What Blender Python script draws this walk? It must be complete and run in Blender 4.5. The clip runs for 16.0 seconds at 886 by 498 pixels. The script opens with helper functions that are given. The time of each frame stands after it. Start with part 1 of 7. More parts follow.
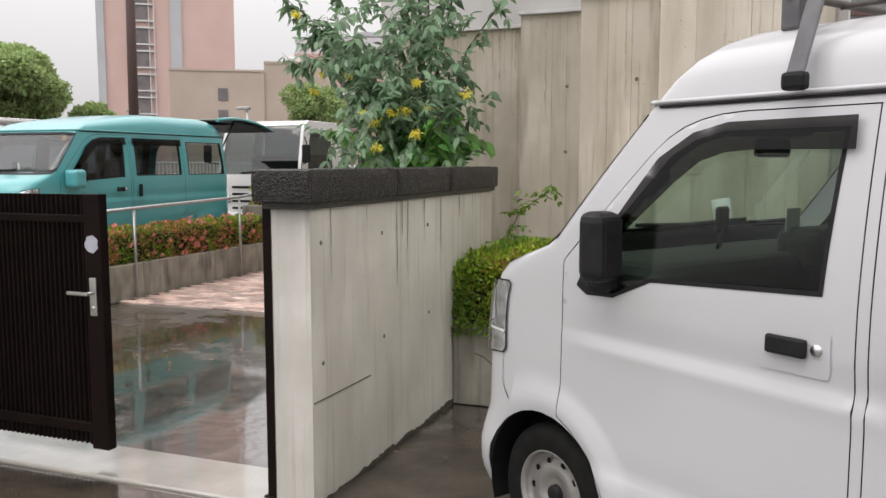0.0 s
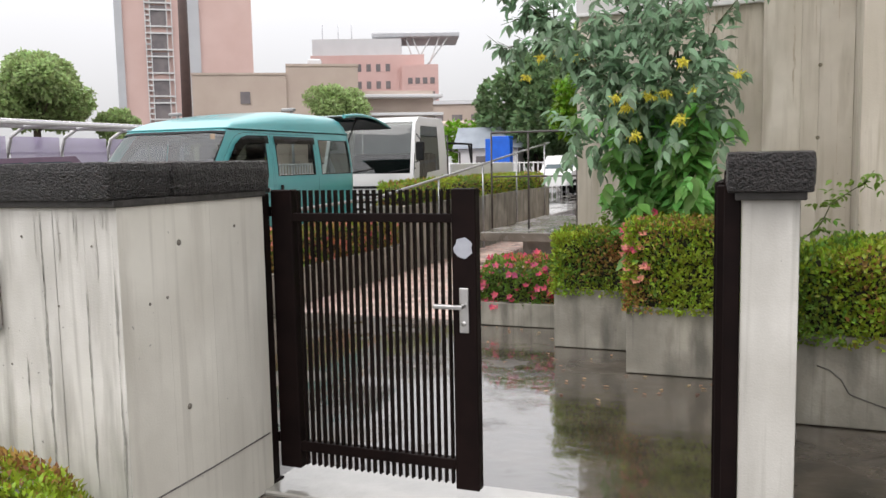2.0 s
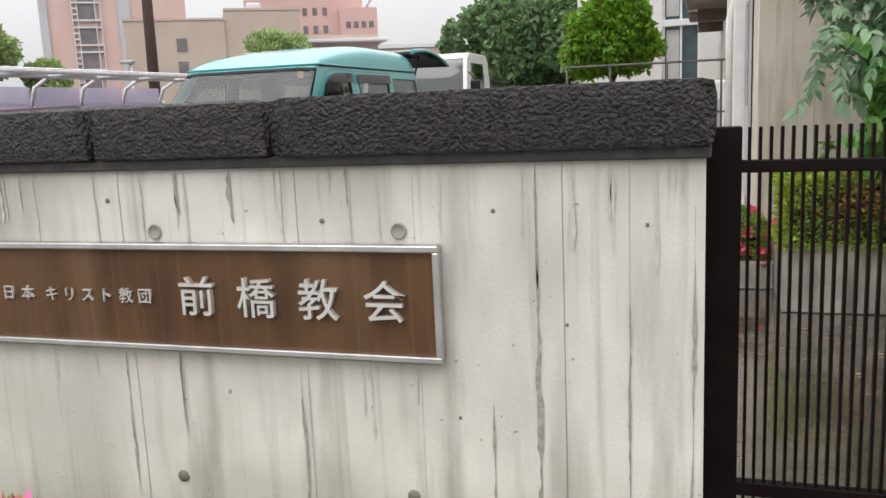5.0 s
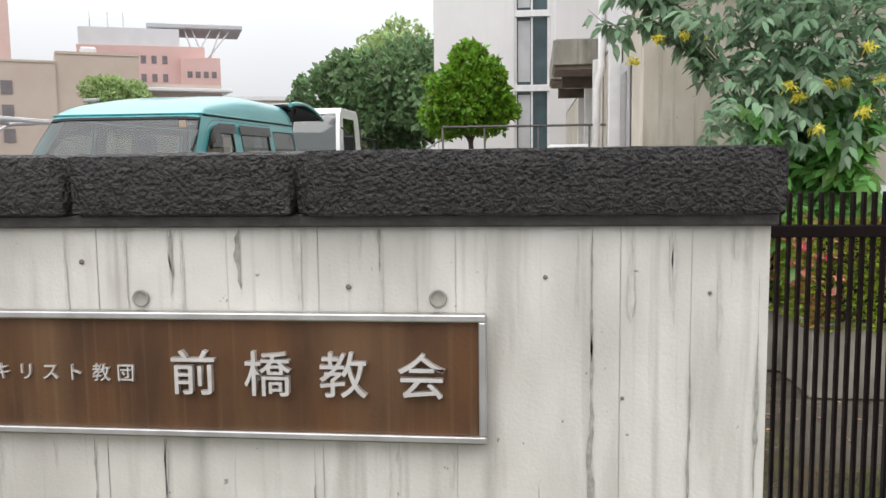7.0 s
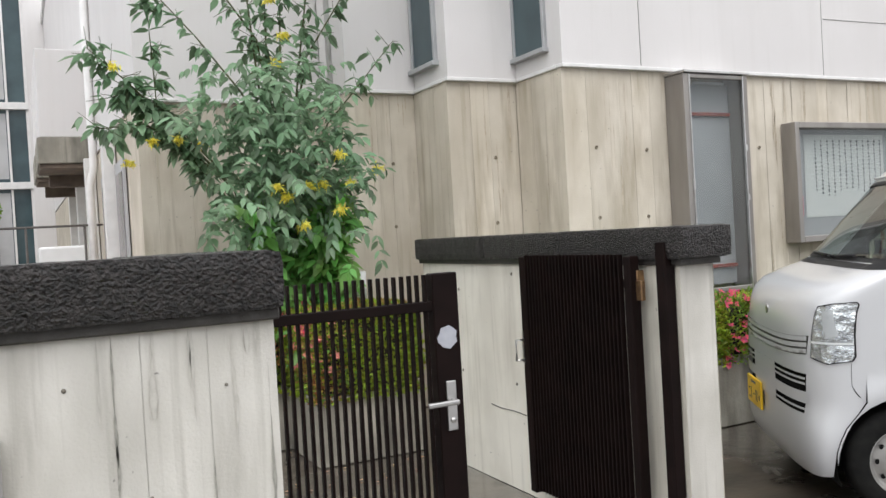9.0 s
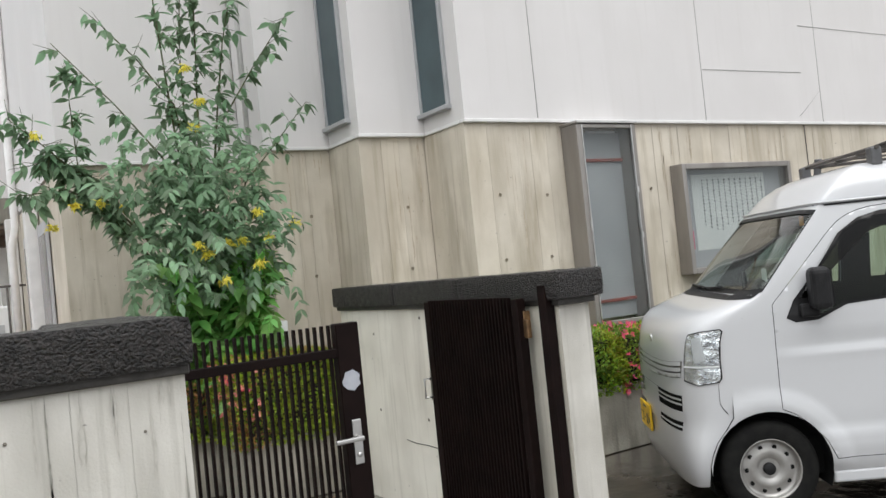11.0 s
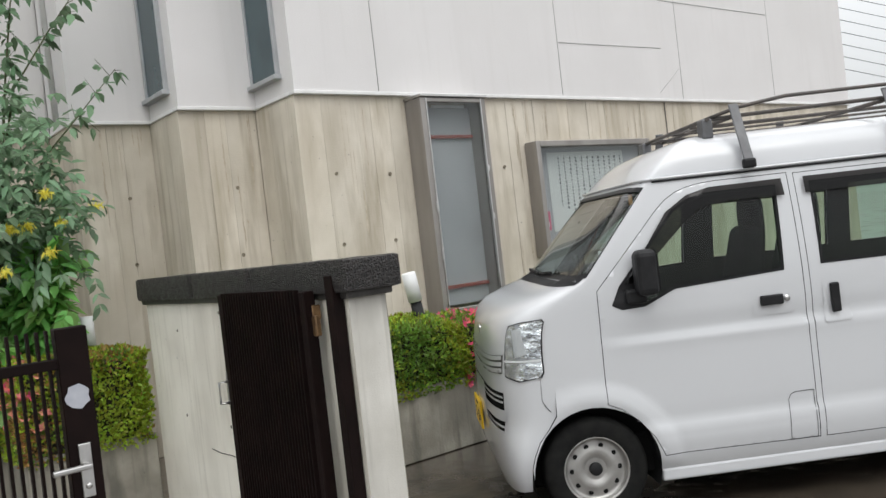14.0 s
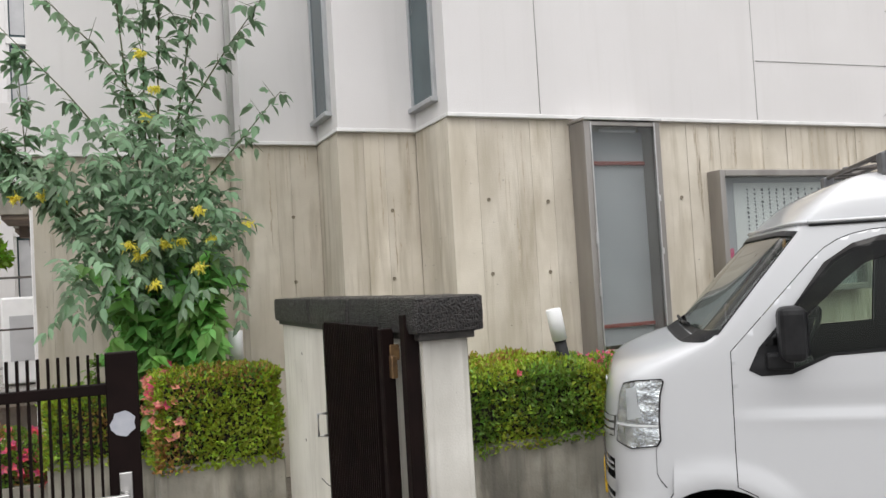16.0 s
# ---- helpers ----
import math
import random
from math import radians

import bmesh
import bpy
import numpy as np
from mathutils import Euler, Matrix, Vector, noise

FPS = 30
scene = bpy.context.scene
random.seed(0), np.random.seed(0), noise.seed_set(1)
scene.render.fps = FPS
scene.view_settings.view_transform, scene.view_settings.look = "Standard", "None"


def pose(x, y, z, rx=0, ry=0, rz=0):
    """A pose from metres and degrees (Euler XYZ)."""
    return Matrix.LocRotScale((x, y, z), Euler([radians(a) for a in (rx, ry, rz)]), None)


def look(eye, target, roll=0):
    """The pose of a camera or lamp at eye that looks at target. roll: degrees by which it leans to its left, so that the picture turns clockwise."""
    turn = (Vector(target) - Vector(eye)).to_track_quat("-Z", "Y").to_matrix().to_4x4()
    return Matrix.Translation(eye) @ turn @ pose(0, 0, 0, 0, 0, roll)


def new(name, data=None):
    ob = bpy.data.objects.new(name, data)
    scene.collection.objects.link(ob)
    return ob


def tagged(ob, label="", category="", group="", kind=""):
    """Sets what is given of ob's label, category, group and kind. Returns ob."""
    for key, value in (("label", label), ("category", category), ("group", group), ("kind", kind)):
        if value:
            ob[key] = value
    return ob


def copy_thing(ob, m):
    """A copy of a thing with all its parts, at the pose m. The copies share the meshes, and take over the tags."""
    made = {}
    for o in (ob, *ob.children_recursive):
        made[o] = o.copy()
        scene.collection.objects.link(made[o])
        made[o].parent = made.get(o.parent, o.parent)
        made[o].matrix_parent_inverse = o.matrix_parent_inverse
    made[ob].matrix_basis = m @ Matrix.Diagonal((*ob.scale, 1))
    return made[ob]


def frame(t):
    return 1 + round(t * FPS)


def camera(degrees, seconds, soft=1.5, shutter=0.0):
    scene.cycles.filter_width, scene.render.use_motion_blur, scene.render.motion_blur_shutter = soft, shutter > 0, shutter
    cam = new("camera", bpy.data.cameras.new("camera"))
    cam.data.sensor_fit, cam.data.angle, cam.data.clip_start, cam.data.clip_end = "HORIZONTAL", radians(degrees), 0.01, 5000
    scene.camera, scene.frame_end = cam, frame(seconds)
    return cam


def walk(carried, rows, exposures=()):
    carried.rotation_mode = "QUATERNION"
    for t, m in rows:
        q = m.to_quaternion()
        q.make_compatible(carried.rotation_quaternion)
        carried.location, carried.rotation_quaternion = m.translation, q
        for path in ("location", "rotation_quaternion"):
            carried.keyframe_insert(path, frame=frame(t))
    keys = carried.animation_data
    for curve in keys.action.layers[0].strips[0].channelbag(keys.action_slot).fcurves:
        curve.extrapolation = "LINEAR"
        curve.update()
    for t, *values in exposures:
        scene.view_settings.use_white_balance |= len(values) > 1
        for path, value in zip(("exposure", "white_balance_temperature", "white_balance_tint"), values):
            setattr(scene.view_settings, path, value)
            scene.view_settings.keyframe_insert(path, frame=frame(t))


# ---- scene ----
cam = camera(56.0, 16.0)
METRES, EYE, TILT, LEAN, TURN = 7.25, 1.512, 0.0, 0.0, 20.8
ROWS = [
    (0.0, 0.0, 0.0, 0.0, -0.0, -5.93, 0.02),
    (0.5, -0.0605, 0.0188, 0.0001, -2.35, -5.35, -0.45),
    (1.0, -0.1219, 0.038, -0.0008, -3.62, -4.8, -0.65),
    (1.5, -0.1789, 0.0674, -0.0052, -3.68, -5.92, 0.26),
    (2.0, -0.2416, 0.0878, -0.0063, 0.7, -5.91, 1.15),
    (2.5, -0.2933, 0.1149, -0.0036, -3.17, -5.6, 3.27),
    (3.0, -0.3466, 0.1474, -0.0051, 3.7, -6.92, 1.53),
    (3.5, -0.4016, 0.1744, -0.0052, 1.95, -9.57, 2.42),
    (6.0, -0.5194, 0.2875, -0.0085, -8.57, -8.73, 2.35),
    (6.5, -0.5377, 0.2862, -0.0056, -11.46, -7.36, 2.18),
    (7.0, -0.5447, 0.2846, -0.0053, -14.42, -6.2, 0.7),
    (7.5, -0.5284, 0.2788, -0.0052, -23.63, -5.56, 0.8),
    (8.0, -0.5163, 0.2678, -0.0027, -35.2, -4.08, 2.11),
    (8.5, -0.5344, 0.2678, -0.0024, -43.8, -1.6, 2.44),
    (9.0, -0.5586, 0.265, -0.0014, -47.7, -0.94, 3.33),
    (9.5, -0.5687, 0.2412, -0.0012, -49.76, -1.35, 3.18),
    (10.0, -0.5796, 0.2286, 0.0035, -52.12, 0.39, 5.53),
    (12.5, -0.5924, 0.1998, 0.0048, -52.73, 1.76, 5.5),
    (13.0, -0.575, 0.1936, 0.0026, -56.26, 0.55, 5.06),
    (13.5, -0.5337, 0.1989, -0.0005, -58.67, 0.66, 5.86),
    (14.0, -0.4865, 0.1934, 0.0001, -58.94, -0.6, 6.56),
    (14.5, -0.4448, 0.1802, 0.0025, -52.82, -1.05, 4.43),
    (15.0, -0.4199, 0.183, -0.0, -53.3, -0.93, 4.4),
    (15.5, -0.4062, 0.175, 0.0012, -48.67, -0.07, 4.12),
    (16.0, -0.3991, 0.1628, 0.0043, -43.6, 2.15, 3.34),
]
walk(cam, [(t, pose(0, 0, EYE, TILT, LEAN, TURN) @ pose(METRES * x, METRES * y, METRES * z, 90 + pitch, roll, yaw)) for t, x, y, z, yaw, pitch, roll in ROWS],
     [(0.0, -0.19, 6650, 13), (1.0, -0.12, 6600, 14), (2.0, -0.02, 6500, 12), (3.0, 0.02, 6500, 10), (3.5, -0.02, 6600, 11), (7.0, 0.02, 6400, 10), (8.0, 0.12, 6400, 11), (9.0, 0.0, 6400, 10), (10.0, -0.08, 6400, 9), (13.0, -0.18, 6400, 8), (15.0, -0.17, 6450, 9), (16.0, -0.10, 6500, 10)])

# ---- light ----
def node(nt, kind, x=0, **inputs):
    n = nt.nodes.new(kind)
    for k, v in inputs.items():
        n.inputs[k.replace("_", " ")].default_value = v
    return n


SKY, SUN = 1.08, 0.95
world = bpy.data.worlds.new("overcast")
scene.world = world
world.use_nodes = True
wt = world.node_tree
wt.nodes.clear()
w_out = node(wt, "ShaderNodeOutputWorld")
w_bg = node(wt, "ShaderNodeBackground")
w_sky = node(wt, "ShaderNodeTexSky")
w_sky.sky_type, w_sky.sun_disc, w_sky.sun_elevation, w_sky.sun_rotation = "NISHITA", False, radians(62), radians(200)
w_sky.dust_density = 6
w_co = node(wt, "ShaderNodeTexCoord")
w_sep = node(wt, "ShaderNodeSeparateXYZ")
w_map = node(wt, "ShaderNodeMapRange")
w_map.inputs["From Min"].default_value, w_map.inputs["From Max"].default_value = 0.0, 1.0
w_map.inputs["To Min"].default_value, w_map.inputs["To Max"].default_value = 0.60, 2.65
w_cloud = node(wt, "ShaderNodeMix")
w_cloud.data_type = "RGBA"
w_cloud.inputs["Factor"].default_value = 0.012
w_noise = node(wt, "ShaderNodeTexNoise", Scale=2.0, Detail=5.0)
w_mul = node(wt, "ShaderNodeMapRange")
w_mul.inputs["To Min"].default_value, w_mul.inputs["To Max"].default_value = 0.9, 1.1
w_m2 = node(wt, "ShaderNodeMath")
w_m2.operation = "MULTIPLY"
w_col = node(wt, "ShaderNodeCombineXYZ")
w_sc = node(wt, "ShaderNodeVectorMath")
w_sc.operation = "SCALE"
w_sc.inputs[0].default_value = (0.985, 0.99, 1.0)
wl = wt.links.new
wl(w_co.outputs["Generated"], w_sep.inputs[0])
wl(w_co.outputs["Generated"], w_noise.inputs["Vector"])
wl(w_sep.outputs["Z"], w_map.inputs["Value"])
wl(w_noise.outputs["Fac"], w_mul.inputs["Value"])
wl(w_map.outputs[0], w_m2.inputs[0])
wl(w_mul.outputs[0], w_m2.inputs[1])
wl(w_m2.outputs[0], w_sc.inputs["Scale"])
wl(w_sc.outputs[0], w_cloud.inputs["A"])
wl(w_sky.outputs[0], w_cloud.inputs["B"])
wl(w_cloud.outputs["Result"], w_bg.inputs["Color"])
w_bg.inputs["Strength"].default_value = SKY
wl(w_bg.outputs[0], w_out.inputs[0])
sun = new("sun", bpy.data.lights.new("sun", "SUN"))
sun.data.energy, sun.data.angle, sun.data.color = SUN, radians(40), (1.0, 0.98, 0.95)
sun.matrix_world = look((0, 0, 30), (8, 20, 0))

# ---- materials ----
def material(name, c1, c2=None, rough=0.6, rough2=None, metal=0.0, scale=6.0, stretch=(1, 1, 1), bump=0.0, bump_scale=60.0,
             island=0.0, streak=None, streak_scale=(9, 9, 0.6), streak_lim=(0.5, 0.75), coat=0.0, spots=0.0, detail=8.0, per_object=0.0):
    """A procedural surface: two tones in broad noise, optional long streaks, fine relief, and a shade for each loose piece."""
    m = bpy.data.materials.new(name)
    m.use_nodes = True
    nt = m.node_tree
    link = nt.links.new
    p = nt.nodes["Principled BSDF"]
    p.inputs["Metallic"].default_value = metal
    p.inputs["Roughness"].default_value = rough
    p.inputs["Coat Weight"].default_value = coat
    p.inputs["Coat Roughness"].default_value = 0.06
    geo = nt.nodes.new("ShaderNodeNewGeometry")

    def noise_of(sc, st=(1, 1, 1), det=8.0):
        mp = nt.nodes.new("ShaderNodeMapping")
        mp.inputs["Scale"].default_value = (sc * st[0], sc * st[1], sc * st[2])
        link(geo.outputs["Position"], mp.inputs["Vector"])
        n = nt.nodes.new("ShaderNodeTexNoise")
        n.inputs["Scale"].default_value, n.inputs["Detail"].default_value = 1.0, det
        link(mp.outputs[0], n.inputs["Vector"])
        return n.outputs["Fac"]

    def mix(fac, a, b, mode="MIX"):
        x = nt.nodes.new("ShaderNodeMix")
        x.data_type, x.blend_type = "RGBA", mode
        for sock, v in (("Factor", fac), ("A", a), ("B", b)):
            if isinstance(v, bpy.types.NodeSocket):
                link(v, x.inputs[sock])
            elif sock == "Factor":
                x.inputs[sock].default_value = v
            else:
                x.inputs[sock].default_value = (*v, 1)
        return x.outputs["Result"]

    def ramp(v, lo, hi, a=0.0, b=1.0):
        r = nt.nodes.new("ShaderNodeMapRange")
        for k, val in (("From Min", lo), ("From Max", hi), ("To Min", a), ("To Max", b)):
            r.inputs[k].default_value = val
        link(v, r.inputs["Value"])
        return r.outputs[0]

    broad = noise_of(scale, stretch, detail)
    col = mix(ramp(broad, 0.35, 0.65), c1, c2 or tuple(v * 0.85 for v in c1))
    if streak:
        col = mix(ramp(noise_of(1.0, streak_scale, 6), *streak_lim, 0.0, 0.75), col, streak)
        wash = tuple(0.55 * u + 0.45 * v for u, v in zip(streak, c1))
        col = mix(ramp(noise_of(1.0, (streak_scale[0] * 0.35, streak_scale[1] * 0.35, 1.1), 7), 0.47, 0.66, 0.0, 0.8), col, wash)
        col = mix(ramp(noise_of(1.0, (streak_scale[0] * 3.2, streak_scale[1] * 3.2, 0.9), 4), 0.56, 0.72, 0.0, 0.45), col, streak)
    if spots:
        col = mix(ramp(noise_of(38.0, (1, 1, 1), 2), 0.74, 0.77, 0.0, spots), col, tuple(v * 0.25 for v in c1))
    if island or per_object:
        if per_object:
            info = nt.nodes.new("ShaderNodeObjectInfo")
            rnd, amount = info.outputs["Random"], per_object
        else:
            rnd, amount = geo.outputs["Random Per Island"], island
        g = nt.nodes.new("ShaderNodeHueSaturation")
        link(ramp(rnd, 0, 1, 1 - amount, 1 + amount), g.inputs["Value"])
        link(col, g.inputs["Color"])
        col = g.outputs[0]
    link(col, p.inputs["Base Color"])
    if rough2 is not None:
        link(ramp(noise_of(scale * 0.7, stretch, 5), 0.4, 0.62, rough, rough2), p.inputs["Roughness"])
    if bump:
        b = nt.nodes.new("ShaderNodeBump")
        b.inputs["Strength"].default_value, b.inputs["Distance"].default_value = 1.0, bump
        link(noise_of(bump_scale, (1, 1, 1), 6), b.inputs["Height"])
        link(b.outputs[0], p.inputs["Normal"])
    return m


def glass(name, tint, rough=0.0, base=0.05):
    m = bpy.data.materials.new(name)
    m.use_nodes = True
    nt = m.node_tree
    nt.nodes.clear()
    out, mx = nt.nodes.new("ShaderNodeOutputMaterial"), nt.nodes.new("ShaderNodeMixShader")
    tr, gl, fr = nt.nodes.new("ShaderNodeBsdfTransparent"), nt.nodes.new("ShaderNodeBsdfGlossy"), nt.nodes.new("ShaderNodeLayerWeight")
    pw, ml = nt.nodes.new("ShaderNodeMath"), nt.nodes.new("ShaderNodeMapRange")
    pw.operation, pw.inputs[1].default_value = "POWER", 4.0
    ml.inputs["To Min"].default_value, ml.inputs["To Max"].default_value = base, 1.0
    tr.inputs["Color"].default_value = (*tint, 1)
    gl.inputs["Roughness"].default_value = rough
    fr.inputs["Blend"].default_value = 0.5
    nt.links.new(fr.outputs["Facing"], pw.inputs[0])
    nt.links.new(pw.outputs[0], ml.inputs["Value"])
    nt.links.new(ml.outputs[0], mx.inputs[0])
    nt.links.new(tr.outputs[0], mx.inputs[1])
    nt.links.new(gl.outputs[0], mx.inputs[2])
    nt.links.new(mx.outputs[0], out.inputs[0])
    return m


def leaf_material(name, c1, c2, hue=0.02, rough=0.45, value=0.45):
    """Leaves: each leaf its own shade, with some light through it."""
    m = bpy.data.materials.new(name)
    m.use_nodes = True
    nt = m.node_tree
    link = nt.links.new
    p = nt.nodes["Principled BSDF"]
    p.inputs["Roughness"].default_value = rough
    geo = nt.nodes.new("ShaderNodeNewGeometry")
    n = nt.nodes.new("ShaderNodeTexNoise")
    n.inputs["Scale"].default_value, n.inputs["Detail"].default_value = 3.0, 4.0
    link(geo.outputs["Position"], n.inputs["Vector"])
    mx = nt.nodes.new("ShaderNodeMix")
    mx.data_type = "RGBA"
    mx.inputs["A"].default_value, mx.inputs["B"].default_value = (*c1, 1), (*c2, 1)
    mr0 = nt.nodes.new("ShaderNodeMapRange")
    mr0.inputs["From Min"].default_value, mr0.inputs["From Max"].default_value = 0.35, 0.65
    link(n.outputs["Fac"], mr0.inputs["Value"])
    link(mr0.outputs[0], mx.inputs["Factor"])
    hs = nt.nodes.new("ShaderNodeHueSaturation")
    for sock, lo, hi in (("Value", 1 - value, 1 + value), ("Hue", 0.5 - hue, 0.5 + hue)):
        mr = nt.nodes.new("ShaderNodeMapRange")
        mr.inputs["To Min"].default_value, mr.inputs["To Max"].default_value = lo, hi
        link(geo.outputs["Random Per Island"], mr.inputs["Value"])
        link(mr.outputs[0], hs.inputs[sock])
    link(mx.outputs["Result"], hs.inputs["Color"])
    link(hs.outputs[0], p.inputs["Base Color"])
    tl, add, out = nt.nodes.new("ShaderNodeBsdfTranslucent"), nt.nodes.new("ShaderNodeMixShader"), nt.nodes["Material Output"]
    link(hs.outputs[0], tl.inputs["Color"])
    add.inputs[0].default_value = 0.5
    link(p.outputs[0], add.inputs[1])
    link(tl.outputs[0], add.inputs[2])
    link(add.outputs[0], out.inputs["Surface"])
    return m


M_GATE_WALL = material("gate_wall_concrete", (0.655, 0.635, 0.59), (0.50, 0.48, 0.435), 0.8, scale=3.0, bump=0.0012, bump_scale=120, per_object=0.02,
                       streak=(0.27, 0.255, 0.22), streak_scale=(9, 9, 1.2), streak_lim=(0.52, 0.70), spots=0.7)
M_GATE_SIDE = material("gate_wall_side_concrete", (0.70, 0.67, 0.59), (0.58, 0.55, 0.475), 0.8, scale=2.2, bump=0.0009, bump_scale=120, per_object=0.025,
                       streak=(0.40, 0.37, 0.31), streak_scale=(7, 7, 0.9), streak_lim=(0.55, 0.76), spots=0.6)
M_BOARD_CON = material("board_concrete", (0.655, 0.60, 0.513), (0.525, 0.475, 0.393), 0.85, scale=2.0, bump=0.0015, bump_scale=90, per_object=0.07,
                       streak=(0.34, 0.29, 0.21), streak_scale=(6, 6, 0.9), streak_lim=(0.51, 0.70), spots=0.9)
M_PLANTER = material("planter_concrete", (0.37, 0.345, 0.29), (0.22, 0.205, 0.17), 0.8, 0.55, scale=4, bump=0.003, bump_scale=60, streak=(0.09, 0.085, 0.07),
                     streak_scale=(7, 7, 1.6), streak_lim=(0.48, 0.66), spots=0.4)
M_HOLE = material("tie_hole", (0.19, 0.17, 0.14), rough=0.9)
M_RIMWARM = material("weathered_hole", (0.27, 0.23, 0.17), (0.17, 0.145, 0.11), rough=0.9, scale=60, bump=0.002)
M_RIM = material("patched_hole", (0.3, 0.29, 0.25), rough=0.9, bump=0.002)
# Pale and deep speckle paints highlights and crevice shade into the stone colour.
M_CAP = material("dark_lava_stone", (0.050, 0.042, 0.039), (0.007, 0.006, 0.0056), 0.45, 0.28, scale=70, bump=0.05, bump_scale=115, per_object=0.12)
M_CAPLINE = material("wet_mortar", (0.03, 0.027, 0.024), (0.06, 0.055, 0.05), 0.5, scale=20, bump=0.004)
M_GATE = material("dark_brown_paint", (0.011, 0.0062, 0.0057), (0.007, 0.0042, 0.004), 0.42, 0.58, scale=8, bump=0.0006, bump_scale=200)
M_STEEL = material("brushed_steel", (0.62, 0.61, 0.60), (0.5, 0.49, 0.48), 0.32, metal=1.0, scale=14)
M_DULL_STEEL = material("dull_steel_frame", (0.36, 0.34, 0.32), (0.28, 0.26, 0.245), 0.42, 0.6, metal=0.7, scale=5, stretch=(1, 1, 0.2))
M_BRASS = material("old_brass", (0.32, 0.2, 0.1), (0.2, 0.12, 0.07), 0.4, metal=0.8, scale=30)
M_TAPE = material("worn_sticker", (0.42, 0.43, 0.47), (0.36, 0.37, 0.42), 0.5, scale=25)
M_BRONZE = material("bronze_plate", (0.12, 0.055, 0.021), (0.07, 0.034, 0.015), 0.42, 0.6, metal=0.35, scale=9, stretch=(1, 1, 0.35), bump=0.0008, bump_scale=120,
                    streak=(0.19, 0.115, 0.06), streak_scale=(16, 16, 1.6), streak_lim=(0.57, 0.78))
M_LETTER = material("steel_letter", (0.72, 0.70, 0.67), (0.6, 0.57, 0.54), 0.35, metal=0.6, scale=20)
M_WHITEWALL = material("white_render", (0.68, 0.66, 0.655), (0.645, 0.625, 0.62), 0.75, scale=1.2, bump=0.0012, bump_scale=110,
                       streak=(0.62, 0.60, 0.59), streak_scale=(5, 5, 0.35), streak_lim=(0.55, 0.8))
M_WHITETRIM = material("white_metal_trim", (0.74, 0.73, 0.72), (0.66, 0.65, 0.64), 0.4, scale=8)
M_STAIN = material("dark_seam_stain", (0.24, 0.235, 0.21), (0.36, 0.35, 0.31), 0.9, scale=60)
M_DRIP = material("pale_rain_drip", (0.44, 0.425, 0.385), (0.54, 0.52, 0.475), 0.9, scale=40)
M_BOARDSTAIN = material("board_stain", (0.42, 0.355, 0.265), (0.53, 0.47, 0.38), 0.9, scale=18)
M_MOSS = material("dark_moss", (0.055, 0.05, 0.038), (0.10, 0.09, 0.07), 0.85, scale=40, bump=0.002, bump_scale=120)
M_CRACK = material("crack", (0.12, 0.11, 0.10), rough=0.9)
M_JOINT = material("joint_line", (0.42, 0.41, 0.40), rough=0.8)
M_ALU = material("grey_aluminium", (0.45, 0.46, 0.47), (0.38, 0.39, 0.4), 0.4, metal=0.5, scale=6)
M_WINGLASS = material("window_glass", (0.055, 0.09, 0.1), (0.035, 0.06, 0.07), 0.05, scale=1.5)
M_PANE = glass("clear_glass", (0.86, 0.88, 0.88))
M_CARGLASS = glass("car_glass", (0.60, 0.70, 0.62), 0.0, 0.035)
M_DARKPANE = glass("dark_van_glass", (0.28, 0.33, 0.32))
M_WINDSHIELD = glass("windshield_glass", (0.60, 0.70, 0.64), 0.0, 0.09)
M_TRUCKGLASS = glass("truck_windshield_glass", (0.36, 0.46, 0.43), 0.0, 0.10)
M_SMOKE = glass("smoked_visor", (0.075, 0.068, 0.064), 0.05, 0.025)
M_PAPER = material("paper", (0.78, 0.78, 0.75), (0.72, 0.73, 0.71), 0.8, scale=4)
M_GREYPANEL = material("grey_panel", (0.46, 0.46, 0.47), (0.40, 0.40, 0.41), 0.6, scale=3)
M_DARKPANEL = material("dark_steel_panel", (0.17, 0.165, 0.16), (0.13, 0.125, 0.12), 0.5, scale=5)
M_RED = material("dull_red", (0.30, 0.06, 0.04), rough=0.6)
M_INK = material("ink", (0.1, 0.1, 0.11), rough=0.8)
M_PINK = material("pink_print", (0.75, 0.14, 0.25), rough=0.6)
M_SLAB = material("wet_dark_concrete", (0.17, 0.15, 0.125), (0.10, 0.09, 0.075), 0.35, 0.15, scale=4, bump=0.002, coat=0.3)
M_SOFFIT = material("rust_stained_soffit", (0.20, 0.155, 0.12), (0.11, 0.085, 0.07), 0.85, scale=5, bump=0.002)
M_SOIL_SHADE = material("dark_soil_and_shade", (0.035, 0.028, 0.02), (0.02, 0.016, 0.012), 0.9, scale=20, bump=0.01)
M_CARPAINT = material("white_car_paint", (0.52, 0.525, 0.54), (0.51, 0.515, 0.53), 0.3, scale=2, coat=0.9)
M_TEALPAINT = material("teal_car_paint", (0.085, 0.37, 0.385), (0.075, 0.34, 0.355), 0.35, scale=2, coat=0.7)
M_BLACKPLASTIC = material("black_plastic", (0.014, 0.014, 0.015), (0.02, 0.02, 0.021), 0.45, scale=20)
M_TYRE = material("tyre_rubber", (0.009, 0.009, 0.009), (0.014, 0.014, 0.013), 0.8, scale=20, bump=0.001)
M_WHEEL = material("silver_wheel", (0.42, 0.41, 0.395), (0.33, 0.32, 0.305), 0.4, metal=0.7, scale=12)
M_LAMP = material("lamp_reflector", (0.88, 0.89, 0.90), (0.5, 0.51, 0.54), 0.1, metal=0.85, scale=22, bump=0.03, bump_scale=18)
